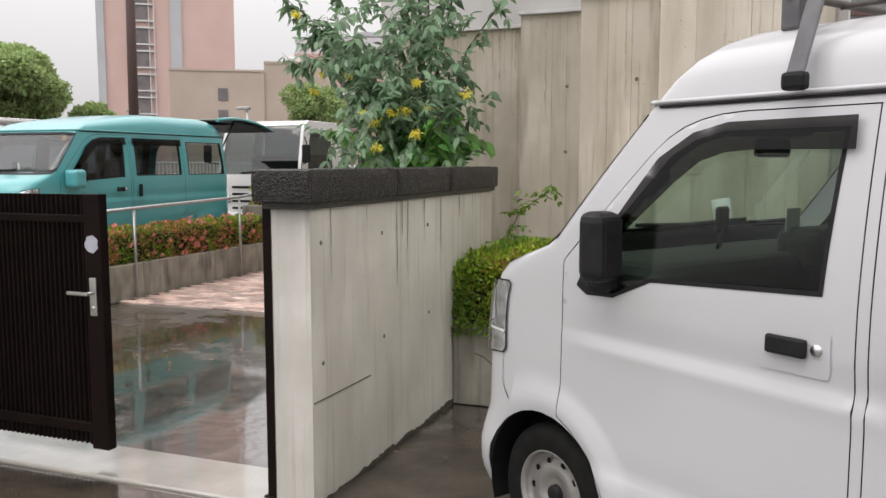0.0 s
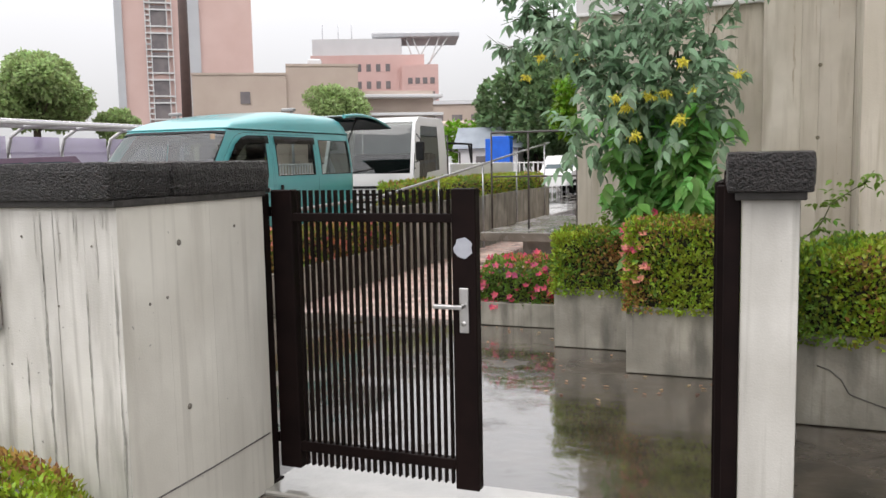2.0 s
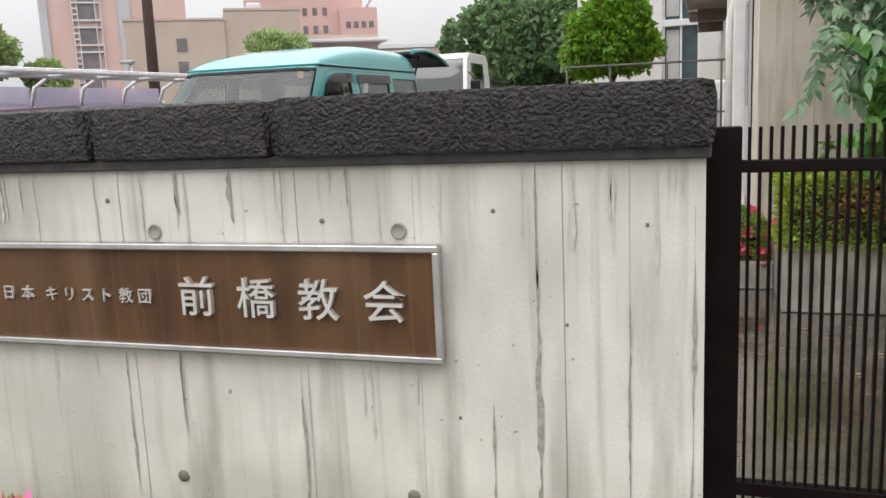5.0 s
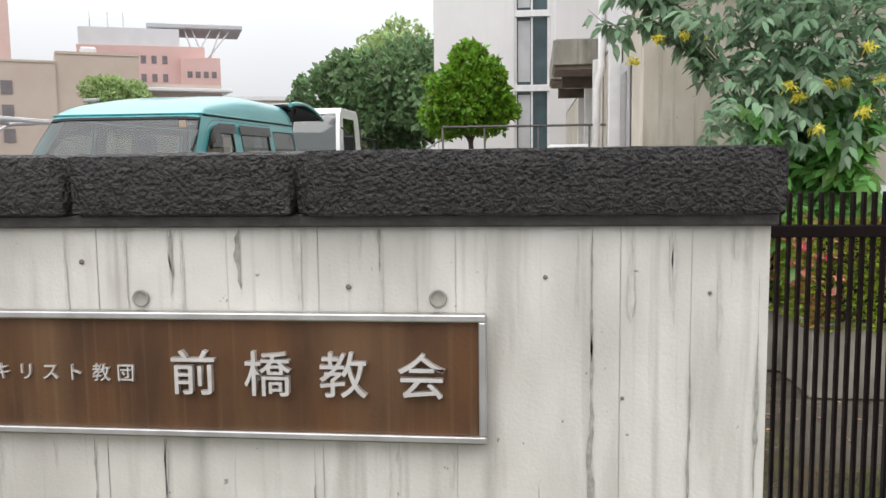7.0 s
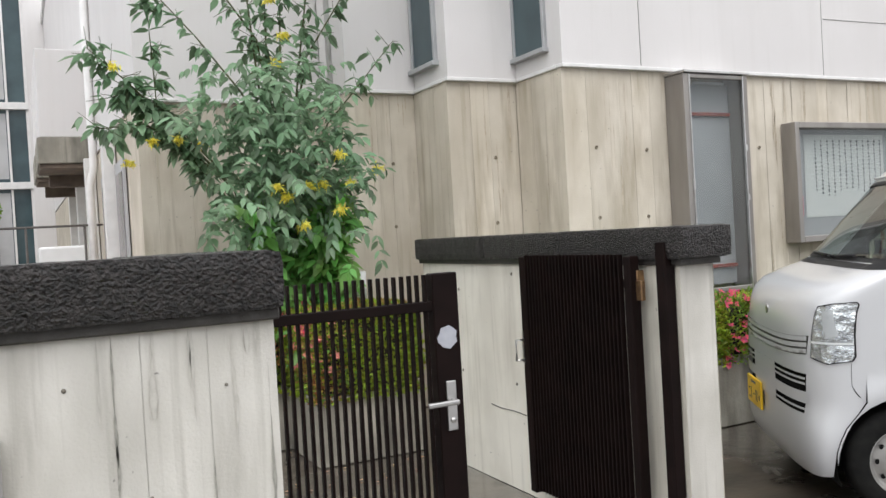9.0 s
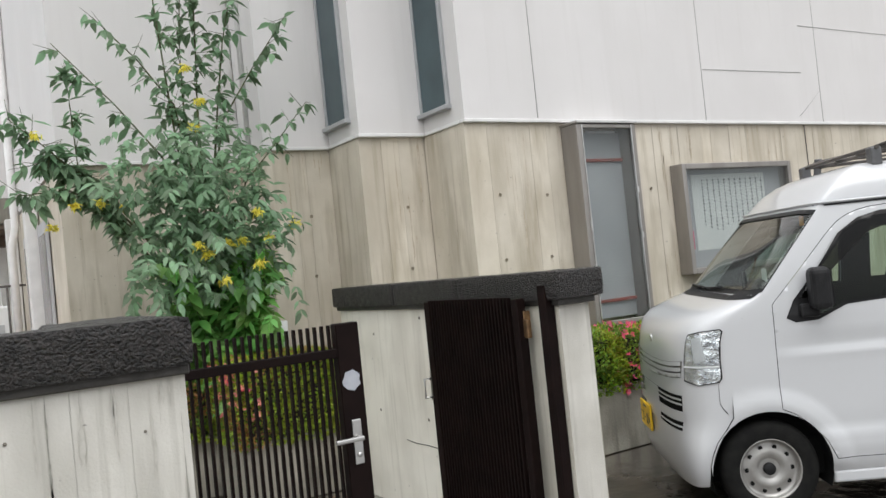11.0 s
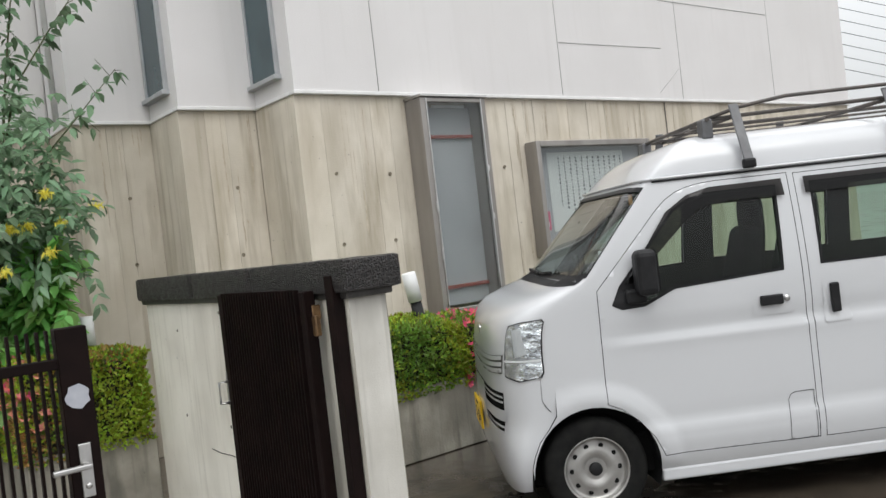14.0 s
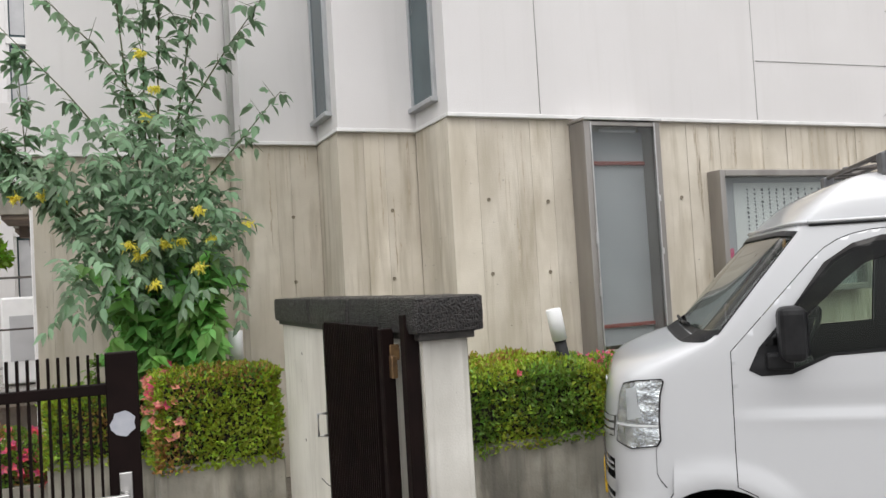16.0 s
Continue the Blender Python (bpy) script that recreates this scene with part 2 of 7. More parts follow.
M_AMBER = material("amber_lens", (0.8, 0.35, 0.1), rough=0.2)
M_PLATE = material("yellow_plate", (0.85, 0.53, 0.02), rough=0.45)
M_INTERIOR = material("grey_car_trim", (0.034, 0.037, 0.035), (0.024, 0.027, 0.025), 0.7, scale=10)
M_PLATEWHITE = material("white_paper", (0.72, 0.73, 0.70), (0.66, 0.67, 0.64), 0.7, scale=20)
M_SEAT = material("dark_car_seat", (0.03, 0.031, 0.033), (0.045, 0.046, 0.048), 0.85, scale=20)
M_UNDER = material("car_underside", (0.012, 0.012, 0.012), rough=0.9)
M_LIGHTWHITE = material("white_lamp_body", (0.80, 0.80, 0.80), (0.76, 0.76, 0.76), 0.35, scale=8)
M_RAIL = material("galvanised_rail", (0.42, 0.42, 0.42), (0.35, 0.35, 0.35), 0.35, metal=0.8, scale=15)
M_RUSTRAIL = material("dark_rail", (0.05, 0.045, 0.042), (0.08, 0.065, 0.055), 0.5, scale=12)
M_RACK = material("grey_rack_steel", (0.14, 0.14, 0.145), (0.10, 0.10, 0.105), 0.45, metal=0.3, scale=12)
M_WOOD = material("bark", (0.10, 0.075, 0.05), (0.06, 0.045, 0.03), 0.9, scale=20, bump=0.006)
M_STEM = material("green_stem", (0.10, 0.115, 0.045), (0.075, 0.08, 0.04), 0.7, scale=20)
# Distance haze is mixed into the far facade and window colours below.
M_TOWER = material("pink_tile_facade", (0.60, 0.43, 0.39), (0.56, 0.39, 0.35), 0.7, scale=0.25)
M_TOWERGREY = material("pale_facade_band", (0.46, 0.47, 0.49), (0.42, 0.43, 0.45), 0.6, scale=0.3)
M_TOWERGRID = material("pale_mullions", (0.62, 0.62, 0.62), (0.58, 0.58, 0.58), 0.6, scale=0.5)
M_BROWNBLD = material("tan_tile_facade", (0.47, 0.385, 0.325), (0.43, 0.345, 0.29), 0.75, scale=0.3)
M_REDBLD = material("salmon_facade", (0.60, 0.41, 0.38), (0.57, 0.375, 0.345), 0.75, scale=0.25)
M_GREYBLD = material("light_grey_facade", (0.60, 0.60, 0.61), (0.56, 0.56, 0.57), 0.7, scale=0.3)
M_FARGLASS = material("far_window", (0.20, 0.175, 0.175), (0.14, 0.125, 0.13), 0.2, scale=0.6)
M_FARROOF = material("slate_blue_roof", (0.26, 0.29, 0.33), (0.21, 0.235, 0.27), 0.6, scale=1.5)
M_PURPLE = material("violet_polycarbonate", (0.60, 0.55, 0.70), (0.55, 0.49, 0.66), 0.3, scale=1.0)
M_PURPLE.node_tree.nodes["Principled BSDF"].inputs["Alpha"].default_value = 0.62
M_TRUCKWHITE = material("white_truck_paint", (0.76, 0.76, 0.75), (0.70, 0.70, 0.69), 0.35, scale=3, coat=0.5)
M_BLUE = material("blue_plastic", (0.01, 0.13, 0.68), (0.01, 0.11, 0.58), 0.4, scale=3)
M_POLE = material("brown_pole", (0.075, 0.042, 0.034), (0.06, 0.034, 0.028), 0.5, scale=6)
M_BRICK = material("paving_brick", (0.42, 0.25, 0.205), (0.50, 0.42, 0.37), 0.35, 0.55, scale=16, bump=0.002, bump_scale=90, per_object=0.45)
M_BRICKFAR = material("paving_brick_far", (0.42, 0.25, 0.205), (0.50, 0.42, 0.37), 0.35, 0.55, scale=16, bump=0.002, bump_scale=90, island=0.45)
L_BOX = leaf_material("hedge_leaf", (0.275, 0.388, 0.037), (0.413, 0.463, 0.050), 0.03)
L_BOXDARK = leaf_material("hedge_leaf_dark", (0.132, 0.240, 0.036), (0.216, 0.324, 0.048), 0.025)
L_RUST = leaf_material("rusty_new_leaf", (0.45, 0.22, 0.08), (0.33, 0.25, 0.06), 0.02)
L_LIME = leaf_material("lime_leaf", (0.40, 0.50, 0.04), (0.29, 0.40, 0.035), 0.02)
L_SENNA = leaf_material("senna_leaf", (0.16, 0.265, 0.15), (0.25, 0.37, 0.225), 0.02, 0.38)
L_BROAD = leaf_material("broad_green_leaf", (0.25, 0.49, 0.12), (0.17, 0.38, 0.10), 0.02)
L_YELLOW = leaf_material("yellow_flower", (0.86, 0.78, 0.14), (0.76, 0.66, 0.09), 0.008, value=0.12)
L_PINKF = leaf_material("pink_azalea", (0.80, 0.16, 0.26), (0.72, 0.07, 0.16), 0.02, value=0.25)
L_SALMON = leaf_material("salmon_azalea", (0.85, 0.36, 0.27), (0.80, 0.26, 0.24), 0.02, value=0.2)
L_ROSEF = leaf_material("rose_azalea", (0.85, 0.30, 0.50), (0.80, 0.20, 0.45), 0.02, value=0.2)
# Both far-crown greens are paled to carry haze in their colour.
L_TREE = leaf_material("tree_leaf", (0.29, 0.39, 0.16), (0.37, 0.46, 0.19), 0.02)
L_TREE2 = leaf_material("dark_tree_leaf", (0.13, 0.22, 0.10), (0.19, 0.28, 0.12), 0.02)
L_CONIFER = leaf_material("bright_conifer", (0.130, 0.273, 0.019), (0.195, 0.351, 0.026), 0.02)
L_FALLEN = leaf_material("fallen_petal", (0.45, 0.22, 0.13), (0.5, 0.35, 0.22), 0.03)


def wet_ground():
    """Worn dark concrete and asphalt, rain-wet: puddles lie flat and shine, the rest is rough."""
    m = material("wet_asphalt", (0.082, 0.066, 0.050), (0.036, 0.030, 0.024), 0.5, scale=4.5, bump=0.0, spots=0.3)
    nt = m.node_tree
    link = nt.links.new
    p = nt.nodes["Principled BSDF"]
    geo = nt.nodes.new("ShaderNodeNewGeometry")
    mp = nt.nodes.new("ShaderNodeMapping")
    mp.inputs["Location"].default_value = (3.1, 1.7, 0)
    mp.inputs["Scale"].default_value = (0.55, 0.55, 0.55)
    link(geo.outputs["Position"], mp.inputs["Vector"])
    n = nt.nodes.new("ShaderNodeTexNoise")
    n.inputs["Scale"].default_value, n.inputs["Detail"].default_value = 1.0, 5.0
    link(mp.outputs[0], n.inputs["Vector"])
    mr = nt.nodes.new("ShaderNodeMapRange")
    for k, v in (("From Min", 0.38), ("From Max", 0.52), ("To Min", 0.42), ("To Max", 0.03)):
        mr.inputs[k].default_value = v
    patch = nt.nodes.new("ShaderNodeTexNoise")
    patch.inputs["Scale"].default_value, patch.inputs["Detail"].default_value, patch.inputs["Roughness"].default_value = 2.6, 9.0, 0.62
    link(geo.outputs["Position"], patch.inputs["Vector"])
    both = nt.nodes.new("ShaderNodeMath")
    both.operation, both.inputs[1].default_value, both.inputs[2].default_value = "MULTIPLY_ADD", 0.55, -0.275
    link(patch.outputs["Fac"], both.inputs[0])
    film = nt.nodes.new("ShaderNodeMath")
    link(n.outputs["Fac"], film.inputs[0])
    link(both.outputs[0], film.inputs[1])
    link(film.outputs[0], mr.inputs["Value"])
    link(mr.outputs[0], p.inputs["Roughness"])
    p.inputs["Specular IOR Level"].default_value = 0.8
    wet = nt.nodes.new("ShaderNodeMapRange")
    for k, v in (("From Min", 0.38), ("From Max", 0.50), ("To Min", 0.08), ("To Max", 1.0)):
        wet.inputs[k].default_value = v
    link(film.outputs[0], wet.inputs["Value"])
    link(wet.outputs[0], p.inputs["Coat Weight"])
    p.inputs["Coat Roughness"].default_value = 0.05
    fine = nt.nodes.new("ShaderNodeTexNoise")
    fine.inputs["Scale"].default_value, fine.inputs["Detail"].default_value = 9.0, 9.0
    link(geo.outputs["Position"], fine.inputs["Vector"])
    ht = nt.nodes.new("ShaderNodeMapRange")
    for k, v in (("From Min", 0.40), ("From Max", 0.56), ("To Min", 1.0), ("To Max", 0.72)):
        ht.inputs[k].default_value = v
    link(film.outputs[0], ht.inputs["Value"])
    b = nt.nodes.new("ShaderNodeBump")
    b.inputs["Distance"].default_value = 0.008
    link(ht.outputs[0], b.inputs["Strength"])
    link(fine.outputs["Fac"], b.inputs["Height"])
    link(b.outputs[0], p.inputs["Normal"])
    return m


for dull, gloss in ((M_GATE, 0.08), (M_CAP, 0.5), (M_TYRE, 0.12), (M_UNDER, 0.06), (M_BLACKPLASTIC, 0.16), (M_SEAT, 0.2)):
    dull.node_tree.nodes["Principled BSDF"].inputs["Specular IOR Level"].default_value = gloss
M_GROUND = wet_ground()
M_DRYCON = material("damp_concrete_slab", (0.40, 0.385, 0.35), (0.29, 0.275, 0.245), 0.2, 0.06, coat=1.0, scale=2.5, bump=0.002, bump_scale=50)


# ---- building helpers ----
def mesh_of(name, verts, faces, mat, smooth=False):
    me = bpy.data.meshes.new(name)
    me.from_pydata([tuple(v) for v in verts], [], [tuple(f) for f in faces])
    me.materials.append(mat)
    if smooth:
        me.polygons.foreach_set("use_smooth", [True] * len(me.polygons))
    me.update()
    return me


def part(name, bm, mat, parent=None, label="", smooth=False):
    """Links a bmesh as one mesh object, under a thing or under a part."""
    me = bm if isinstance(bm, bpy.types.Mesh) else bpy.data.meshes.new(name)
    if me is not bm:
        bm.normal_update()
        bm.to_mesh(me)
        bm.free()
        me.materials.append(mat)
        if smooth:
            me.polygons.foreach_set("use_smooth", [True] * len(me.polygons))
    ob = new(name, me)
    if parent is not None:
        ob.parent = parent
    if label:
        ob["label"] = label
    return ob


def thing(name, label, category, x=0, y=0, z=0, rz=0, group="", kind=""):
    """An empty at the base of a thing that parents its parts."""
    e = new(name)
    e.empty_display_size = 0.1
    e.matrix_basis = pose(x, y, z, 0, 0, rz)
    return tagged(e, label, category, group, kind)


def box(x0, x1, y0, y1, z0, z1, bevel=0.0, seg=1, bm=None):
    own = bm is None
    b = bmesh.new()
    bmesh.ops.create_cube(b, size=1, matrix=Matrix.Translation(((x0 + x1) / 2, (y0 + y1) / 2, (z0 + z1) / 2)) @ Matrix.Diagonal((x1 - x0, y1 - y0, z1 - z0, 1)))
    if bevel:
        bmesh.ops.bevel(b, geom=b.edges[:], offset=bevel, segments=seg, affect="EDGES", profile=0.5)
    if own:
        return b
    me = bpy.data.meshes.new("tmp")
    b.to_mesh(me)
    b.free()
    bm.from_mesh(me)
    bpy.data.meshes.remove(me)
    return bm


def tube(points, radius, sides=8, bm=None, taper=None):
    """A round bar along a polyline."""
    b = bm if bm is not None else bmesh.new()
    pts = [Vector(p) for p in points]
    rings = []
    up = Vector((0, 0, 1))
    for i, p in enumerate(pts):
        d = (pts[min(i + 1, len(pts) - 1)] - pts[max(i - 1, 0)]).normalized()
        a = d.cross(up)
        a = d.cross(Vector((1, 0, 0))) if a.length < 0.05 else a
        a.normalize()
        c = d.cross(a)
        r = radius if taper is None else radius + (taper - radius) * i / (len(pts) - 1)
        rings.append([b.verts.new(p + a * (r * math.cos(2 * math.pi * k / sides)) + c * (r * math.sin(2 * math.pi * k / sides))) for k in range(sides)])
    for r0, r1 in zip(rings, rings[1:]):
        for k in range(sides):
            b.faces.new((r0[k], r1[k], r1[(k + 1) % sides], r0[(k + 1) % sides])).smooth = True
    b.faces.new(rings[0])
    b.faces.new(rings[-1][::-1])
    return b


def lathe(profile, sides=32, axis="Y"):
    """Turns (radius, height) pairs about an axis."""
    b = bmesh.new()
    rings = []
    for r, h in profile:
        ring = []
        for k in range(sides):
            a = 2 * math.pi * k / sides
            c, s = r * math.cos(a), r * math.sin(a)
            ring.append(b.verts.new((c, h, s) if axis == "Y" else (c, s, h)))
        rings.append(ring)
    for r0, r1 in zip(rings, rings[1:]):
        for k in range(sides):
            b.faces.new((r0[k], r0[(k + 1) % sides], r1[(k + 1) % sides], r1[k])).smooth = True
    return b


def leaf_mesh(name, pos, way, normal, length, width, mat, fold=0.25, ovate=False):
    """Many leaves in one mesh: each a small folded blade (ovate: rounder, its tip bent down), with places, pointing ways and facings given as arrays."""
    n = len(pos)
    way = way / np.linalg.norm(way, axis=1, keepdims=True)
    side = np.cross(way, normal)
    side /= np.linalg.norm(side, axis=1, keepdims=True) + 1e-9
    nor = np.cross(side, way)
    length, width = np.broadcast_to(length, n)[:, None], np.broadcast_to(width, n)[:, None]
    rib = lambda u, w: pos + way * length * u + side * width * w + nor * (width * abs(w) * 2 * fold - length * 0.22 * u * u * ovate)
    if ovate:
        v = np.stack([pos, rib(0.22, 0.4), rib(0.52, 0.46), rib(1.0, 0.0), rib(0.52, -0.46), rib(0.22, -0.4)], 1).reshape(-1, 3)
        i = np.arange(n) * 6
        f = np.stack([i, i + 1, i + 2, i, i + 2, i + 3, i, i + 3, i + 4, i, i + 4, i + 5], 1).reshape(-1, 3)
    else:
        v = np.stack([pos, rib(0.42, 0.5), rib(1.0, 0.0), rib(0.42, -0.5)], 1).reshape(-1, 3)
        i = np.arange(n) * 4
        f = np.stack([i, i + 1, i + 2, i, i + 2, i + 3], 1).reshape(-1, 3)
    me = bpy.data.meshes.new(name)
    me.vertices.add(len(v))
    me.vertices.foreach_set("co", v.ravel())
    me.loops.add(f.size)
    me.loops.foreach_set("vertex_index", f.ravel().astype(np.int32))
    me.polygons.add(len(f))
    me.polygons.foreach_set("loop_start", np.arange(len(f), dtype=np.int32) * 3)
    me.polygons.foreach_set("loop_total", np.full(len(f), 3, dtype=np.int32))
    me.materials.append(mat)
    me.update(calc_edges=True)
    return me


def inside(poly, x, y):
    hit = False
    j = len(poly) - 1
    for i in range(len(poly)):
        (xi, yi), (xj, yj) = poly[i], poly[j]
        if (yi > y) != (yj > y) and x < (xj - xi) * (y - yi) / (yj - yi) + xi:
            hit = not hit
        j = i
    return hit


def dense(poly, step):
    """The polygon with points added along its sides."""
    out = []
    for (x0, y0), (x1, y1) in zip(poly, poly[1:] + poly[:1]):
        k = max(1, int(math.hypot(x1 - x0, y1 - y0) / step))
        out += [(x0 + (x1 - x0) * i / k, y0 + (y1 - y0) * i / k) for i in range(k)]
    return out


from mathutils.geometry import delaunay_2d_cdt


def skin(name, outer, holes, fold, mat, step=0.06, smooth=True):
    """A sheet with holes, laid out flat and folded onto a curved shape by fold(u, v)."""
    outer, holes = dense(outer, step), [dense(h, step) for h in holes]
    pts, edges = [], []
    for loop in [outer] + holes:
        k = len(pts)
        pts += [Vector(p) for p in loop]
        edges += [(k + i, k + (i + 1) % len(loop)) for i in range(len(loop))]
    us, vs = [p[0] for p in outer], [p[1] for p in outer]
    u = min(us) + step / 2
    while u < max(us):
        v = min(vs) + step / 2
        while v < max(vs):
            if inside(outer, u, v) and not any(inside(h, u, v) for h in holes):
                pts.append(Vector((u, v)))
            v += step
        u += step
    vo, _, fo, *_ = delaunay_2d_cdt(pts, edges, [], 0, 1e-5)
    keep = []
    for f in fo:
        cx, cy = sum(vo[i][0] for i in f) / len(f), sum(vo[i][1] for i in f) / len(f)
        if inside(outer, cx, cy) and not any(inside(h, cx, cy) for h in holes):
            keep.append(f)
    return mesh_of(name, [fold(p[0], p[1]) for p in vo], keep, mat, smooth)


def lettering(name, text, size, mat, parent, m, depth=0.004, label="", spacing=1.0, bold=0.0):
    """Raised writing in the built-in font, as a mesh."""
    cu = bpy.data.curves.new(name, "FONT")
    cu.body, cu.size, cu.extrude, cu.align_x, cu.align_y, cu.space_character, cu.offset = text, size, depth / 2, "CENTER", "CENTER", spacing, bold
    tmp = new(name + "_curve", cu)
    dg = bpy.context.evaluated_depsgraph_get()
    dg.update()
    me = bpy.data.meshes.new_from_object(tmp.evaluated_get(dg))
    bpy.data.objects.remove(tmp)
    bpy.data.curves.remove(cu)
    me.materials.clear()
    me.materials.append(mat)
    ob = part(name, me, mat, parent, label)
    ob.matrix_basis = m
    return ob

# ---- ground ----
def ground_sheet():
    """One sheet to the horizon, finer and barely uneven near the walk."""
    me = bpy.data.meshes.new("ground")
    xs = [-3000, -600, -120, -40] + [-20 + 0.5 * i for i in range(61)] + [20, 60, 300, 1500, 3000]
    ys = [-3000, -300, -60, -15] + [-5 + 0.5 * i for i in range(61)] + [40, 80, 200, 700, 3000]
    verts = [(x, y, 0.004 * noise.noise((x * 0.6, y * 0.6, 0.3)) - 0.004 if abs(x) < 20 and -5 < y < 25 else 0.0) for y in ys for x in xs]
    n = len(xs)
    faces = [(j * n + i, j * n + i + 1, (j + 1) * n + i + 1, (j + 1) * n + i) for j in range(len(ys) - 1) for i in range(n - 1)]
    ob = new("ground", mesh_of("ground", verts, faces, M_GROUND, True))
    return tagged(ob, "rain-wet dark asphalt and concrete ground with puddles", "ground", kind="structure")


ground_sheet()
sill_ob = part("threshold", box(-4.0, -1.77, 3.04, 3.42, -0.05, 0.012, 0.008), M_DRYCON)
tagged(sill_ob, "wet pale concrete threshold slab under the gate", "threshold", kind="structure")
lot = part("parking_lot", box(-19.0, -6.9, 3.5, 42.0, -0.05, 0.15, 0.02), M_GROUND)
tagged(lot, "raised wet asphalt parking lot", "parking lot", kind="structure")


# ---- board-marked concrete ----
def boards(x0, y0, x1, y1, z0, z1, seed, lo=0.09, hi=0.2, proud=0.004, marks=(), groove=0.0006):
    """The board-marked face of a cast wall: upright strips, each a hair deeper or shallower. The face looks to the right of its run."""
    rnd = random.Random(seed)
    made = []
    run = Vector((x1 - x0, y1 - y0, 0))
    length = run.length
    run.normalize()
    out = Vector((run.y, -run.x, 0))
    cuts, s = [0.0], 0.0
    while s < length - hi:
        s += rnd.uniform(lo, hi)
        cuts.append(s)
    cuts.append(length)
    cuts = sorted([c for c in cuts if all(abs(c - m) > 0.05 for m in marks)] + [m for m in marks if 0 < m < length])
    for a, c in zip(cuts, cuts[1:]):
        d = rnd.uniform(0.001, proud)
        b = bmesh.new()
        p0, p1 = Vector((x0, y0, 0)) + run * (a + 0.0004), Vector((x0, y0, 0)) + run * (c - 0.0004)
        vs = [b.verts.new(p + out * o + Vector((0, 0, z))) for z in (z0, z1) for p, o in ((p0, d - groove), (p0 + run * 0.002, d), (p1 - run * 0.002, d), (p1, d - groove))]
        for i in range(3):
            b.faces.new((vs[i], vs[i + 1], vs[i + 5], vs[i + 4]))
        b.faces.new((vs[4], vs[5], vs[6], vs[7]))
        made.append(b)
    return made


def board_face(parent, shift, mat, *args, **kw):
    """Sets the boards of one face under a wall, each a part of its own."""
    for b in boards(*args, **kw):
        part("board", b, mat, parent).matrix_basis = shift


def disc(center, axis, r, depth=0.003, ring=False):
    """A small round mark set on a wall: a shallow plug, or a ring."""
    prof = [(r, 0.0), (r, depth), (r * 0.8, depth * 1.2), (r * 0.72, depth * 0.3), (0.0005, depth * 0.3)] if ring else [(r, 0.0), (r * 0.95, depth), (0.0005, depth)]
    b = lathe(prof, 14)
    turn = {"-y": pose(0, 0, 0, 0, 0, 180), "+x": pose(0, 0, 0, 0, 0, -90), "-x": pose(0, 0, 0, 0, 0, 90)}[axis]
    bmesh.ops.transform(b, matrix=Matrix.Translation(center) @ turn, verts=b.verts[:])
    return b


def cap_stone(x0, x1, y0, y1, z0, z1, seed):
    """A rough-hewn coping stone with softened edges and a pitted face."""
    b = box(x0, x1, y0, y1, z0, z1)
    bmesh.ops.subdivide_edges(b, edges=[e for e in b.edges if e.calc_length() > 0.2], cuts=int(max(x1 - x0, y1 - y0) / 0.03), use_grid_fill=True)
    bmesh.ops.subdivide_edges(b, edges=[e for e in b.edges if e.calc_length() > 0.08], cuts=3, use_grid_fill=True)
    cx, cy, cz = (x0 + x1) / 2, (y0 + y1) / 2, (z0 + z1) / 2
    hx, hy, hz = (x1 - x0) / 2, (y1 - y0) / 2, (z1 - z0) / 2
    for v in b.verts:
        q = Vector(((v.co.x - cx) / hx, (v.co.y - cy) / hy, (v.co.z - cz) / hz))
        near = sorted(abs(c) for c in q)
        pull = 0.006 if near[1] > 0.985 else 0.0
        d = noise.noise((v.co.x * 24 + seed, v.co.y * 24, v.co.z * 24)) * 0.003
        dirn = Vector([c if abs(c) > 0.98 else 0 for c in q])
        v.co += dirn * (d - pull)
    return b


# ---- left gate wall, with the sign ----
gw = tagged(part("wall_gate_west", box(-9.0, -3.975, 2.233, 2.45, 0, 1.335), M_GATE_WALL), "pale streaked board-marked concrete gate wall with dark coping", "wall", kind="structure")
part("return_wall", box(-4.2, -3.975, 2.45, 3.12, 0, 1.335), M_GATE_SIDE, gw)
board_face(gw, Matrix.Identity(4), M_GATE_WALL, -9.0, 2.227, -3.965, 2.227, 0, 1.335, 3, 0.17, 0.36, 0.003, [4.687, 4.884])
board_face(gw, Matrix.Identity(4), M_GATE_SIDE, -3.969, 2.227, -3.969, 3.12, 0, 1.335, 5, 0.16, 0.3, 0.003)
part("mortar_course", box(-9.0, -3.955, 2.205, 2.47, 1.335, 1.362, 0.004), M_CAPLINE, gw, "dark wet mortar course")
part("mortar_course", box(-4.22, -3.955, 2.47, 3.13, 1.335, 1.362, 0.004), M_CAPLINE, gw, "dark wet mortar course")
edges = [-9.0, -8.41, -7.92, -7.41, -6.9, -6.39, -5.9, -5.407, -4.916, -3.943]
for k, (a, c) in enumerate(zip(edges, edges[1:])):
    part("coping_stone", cap_stone(a + 0.004, c - 0.004, 2.175, 2.5, 1.36, 1.492, k * 7.7), M_CAP, gw)
part("coping_stone", cap_stone(-4.23, -3.943, 2.506, 3.15, 1.36, 1.492, 91.3), M_CAP, gw)
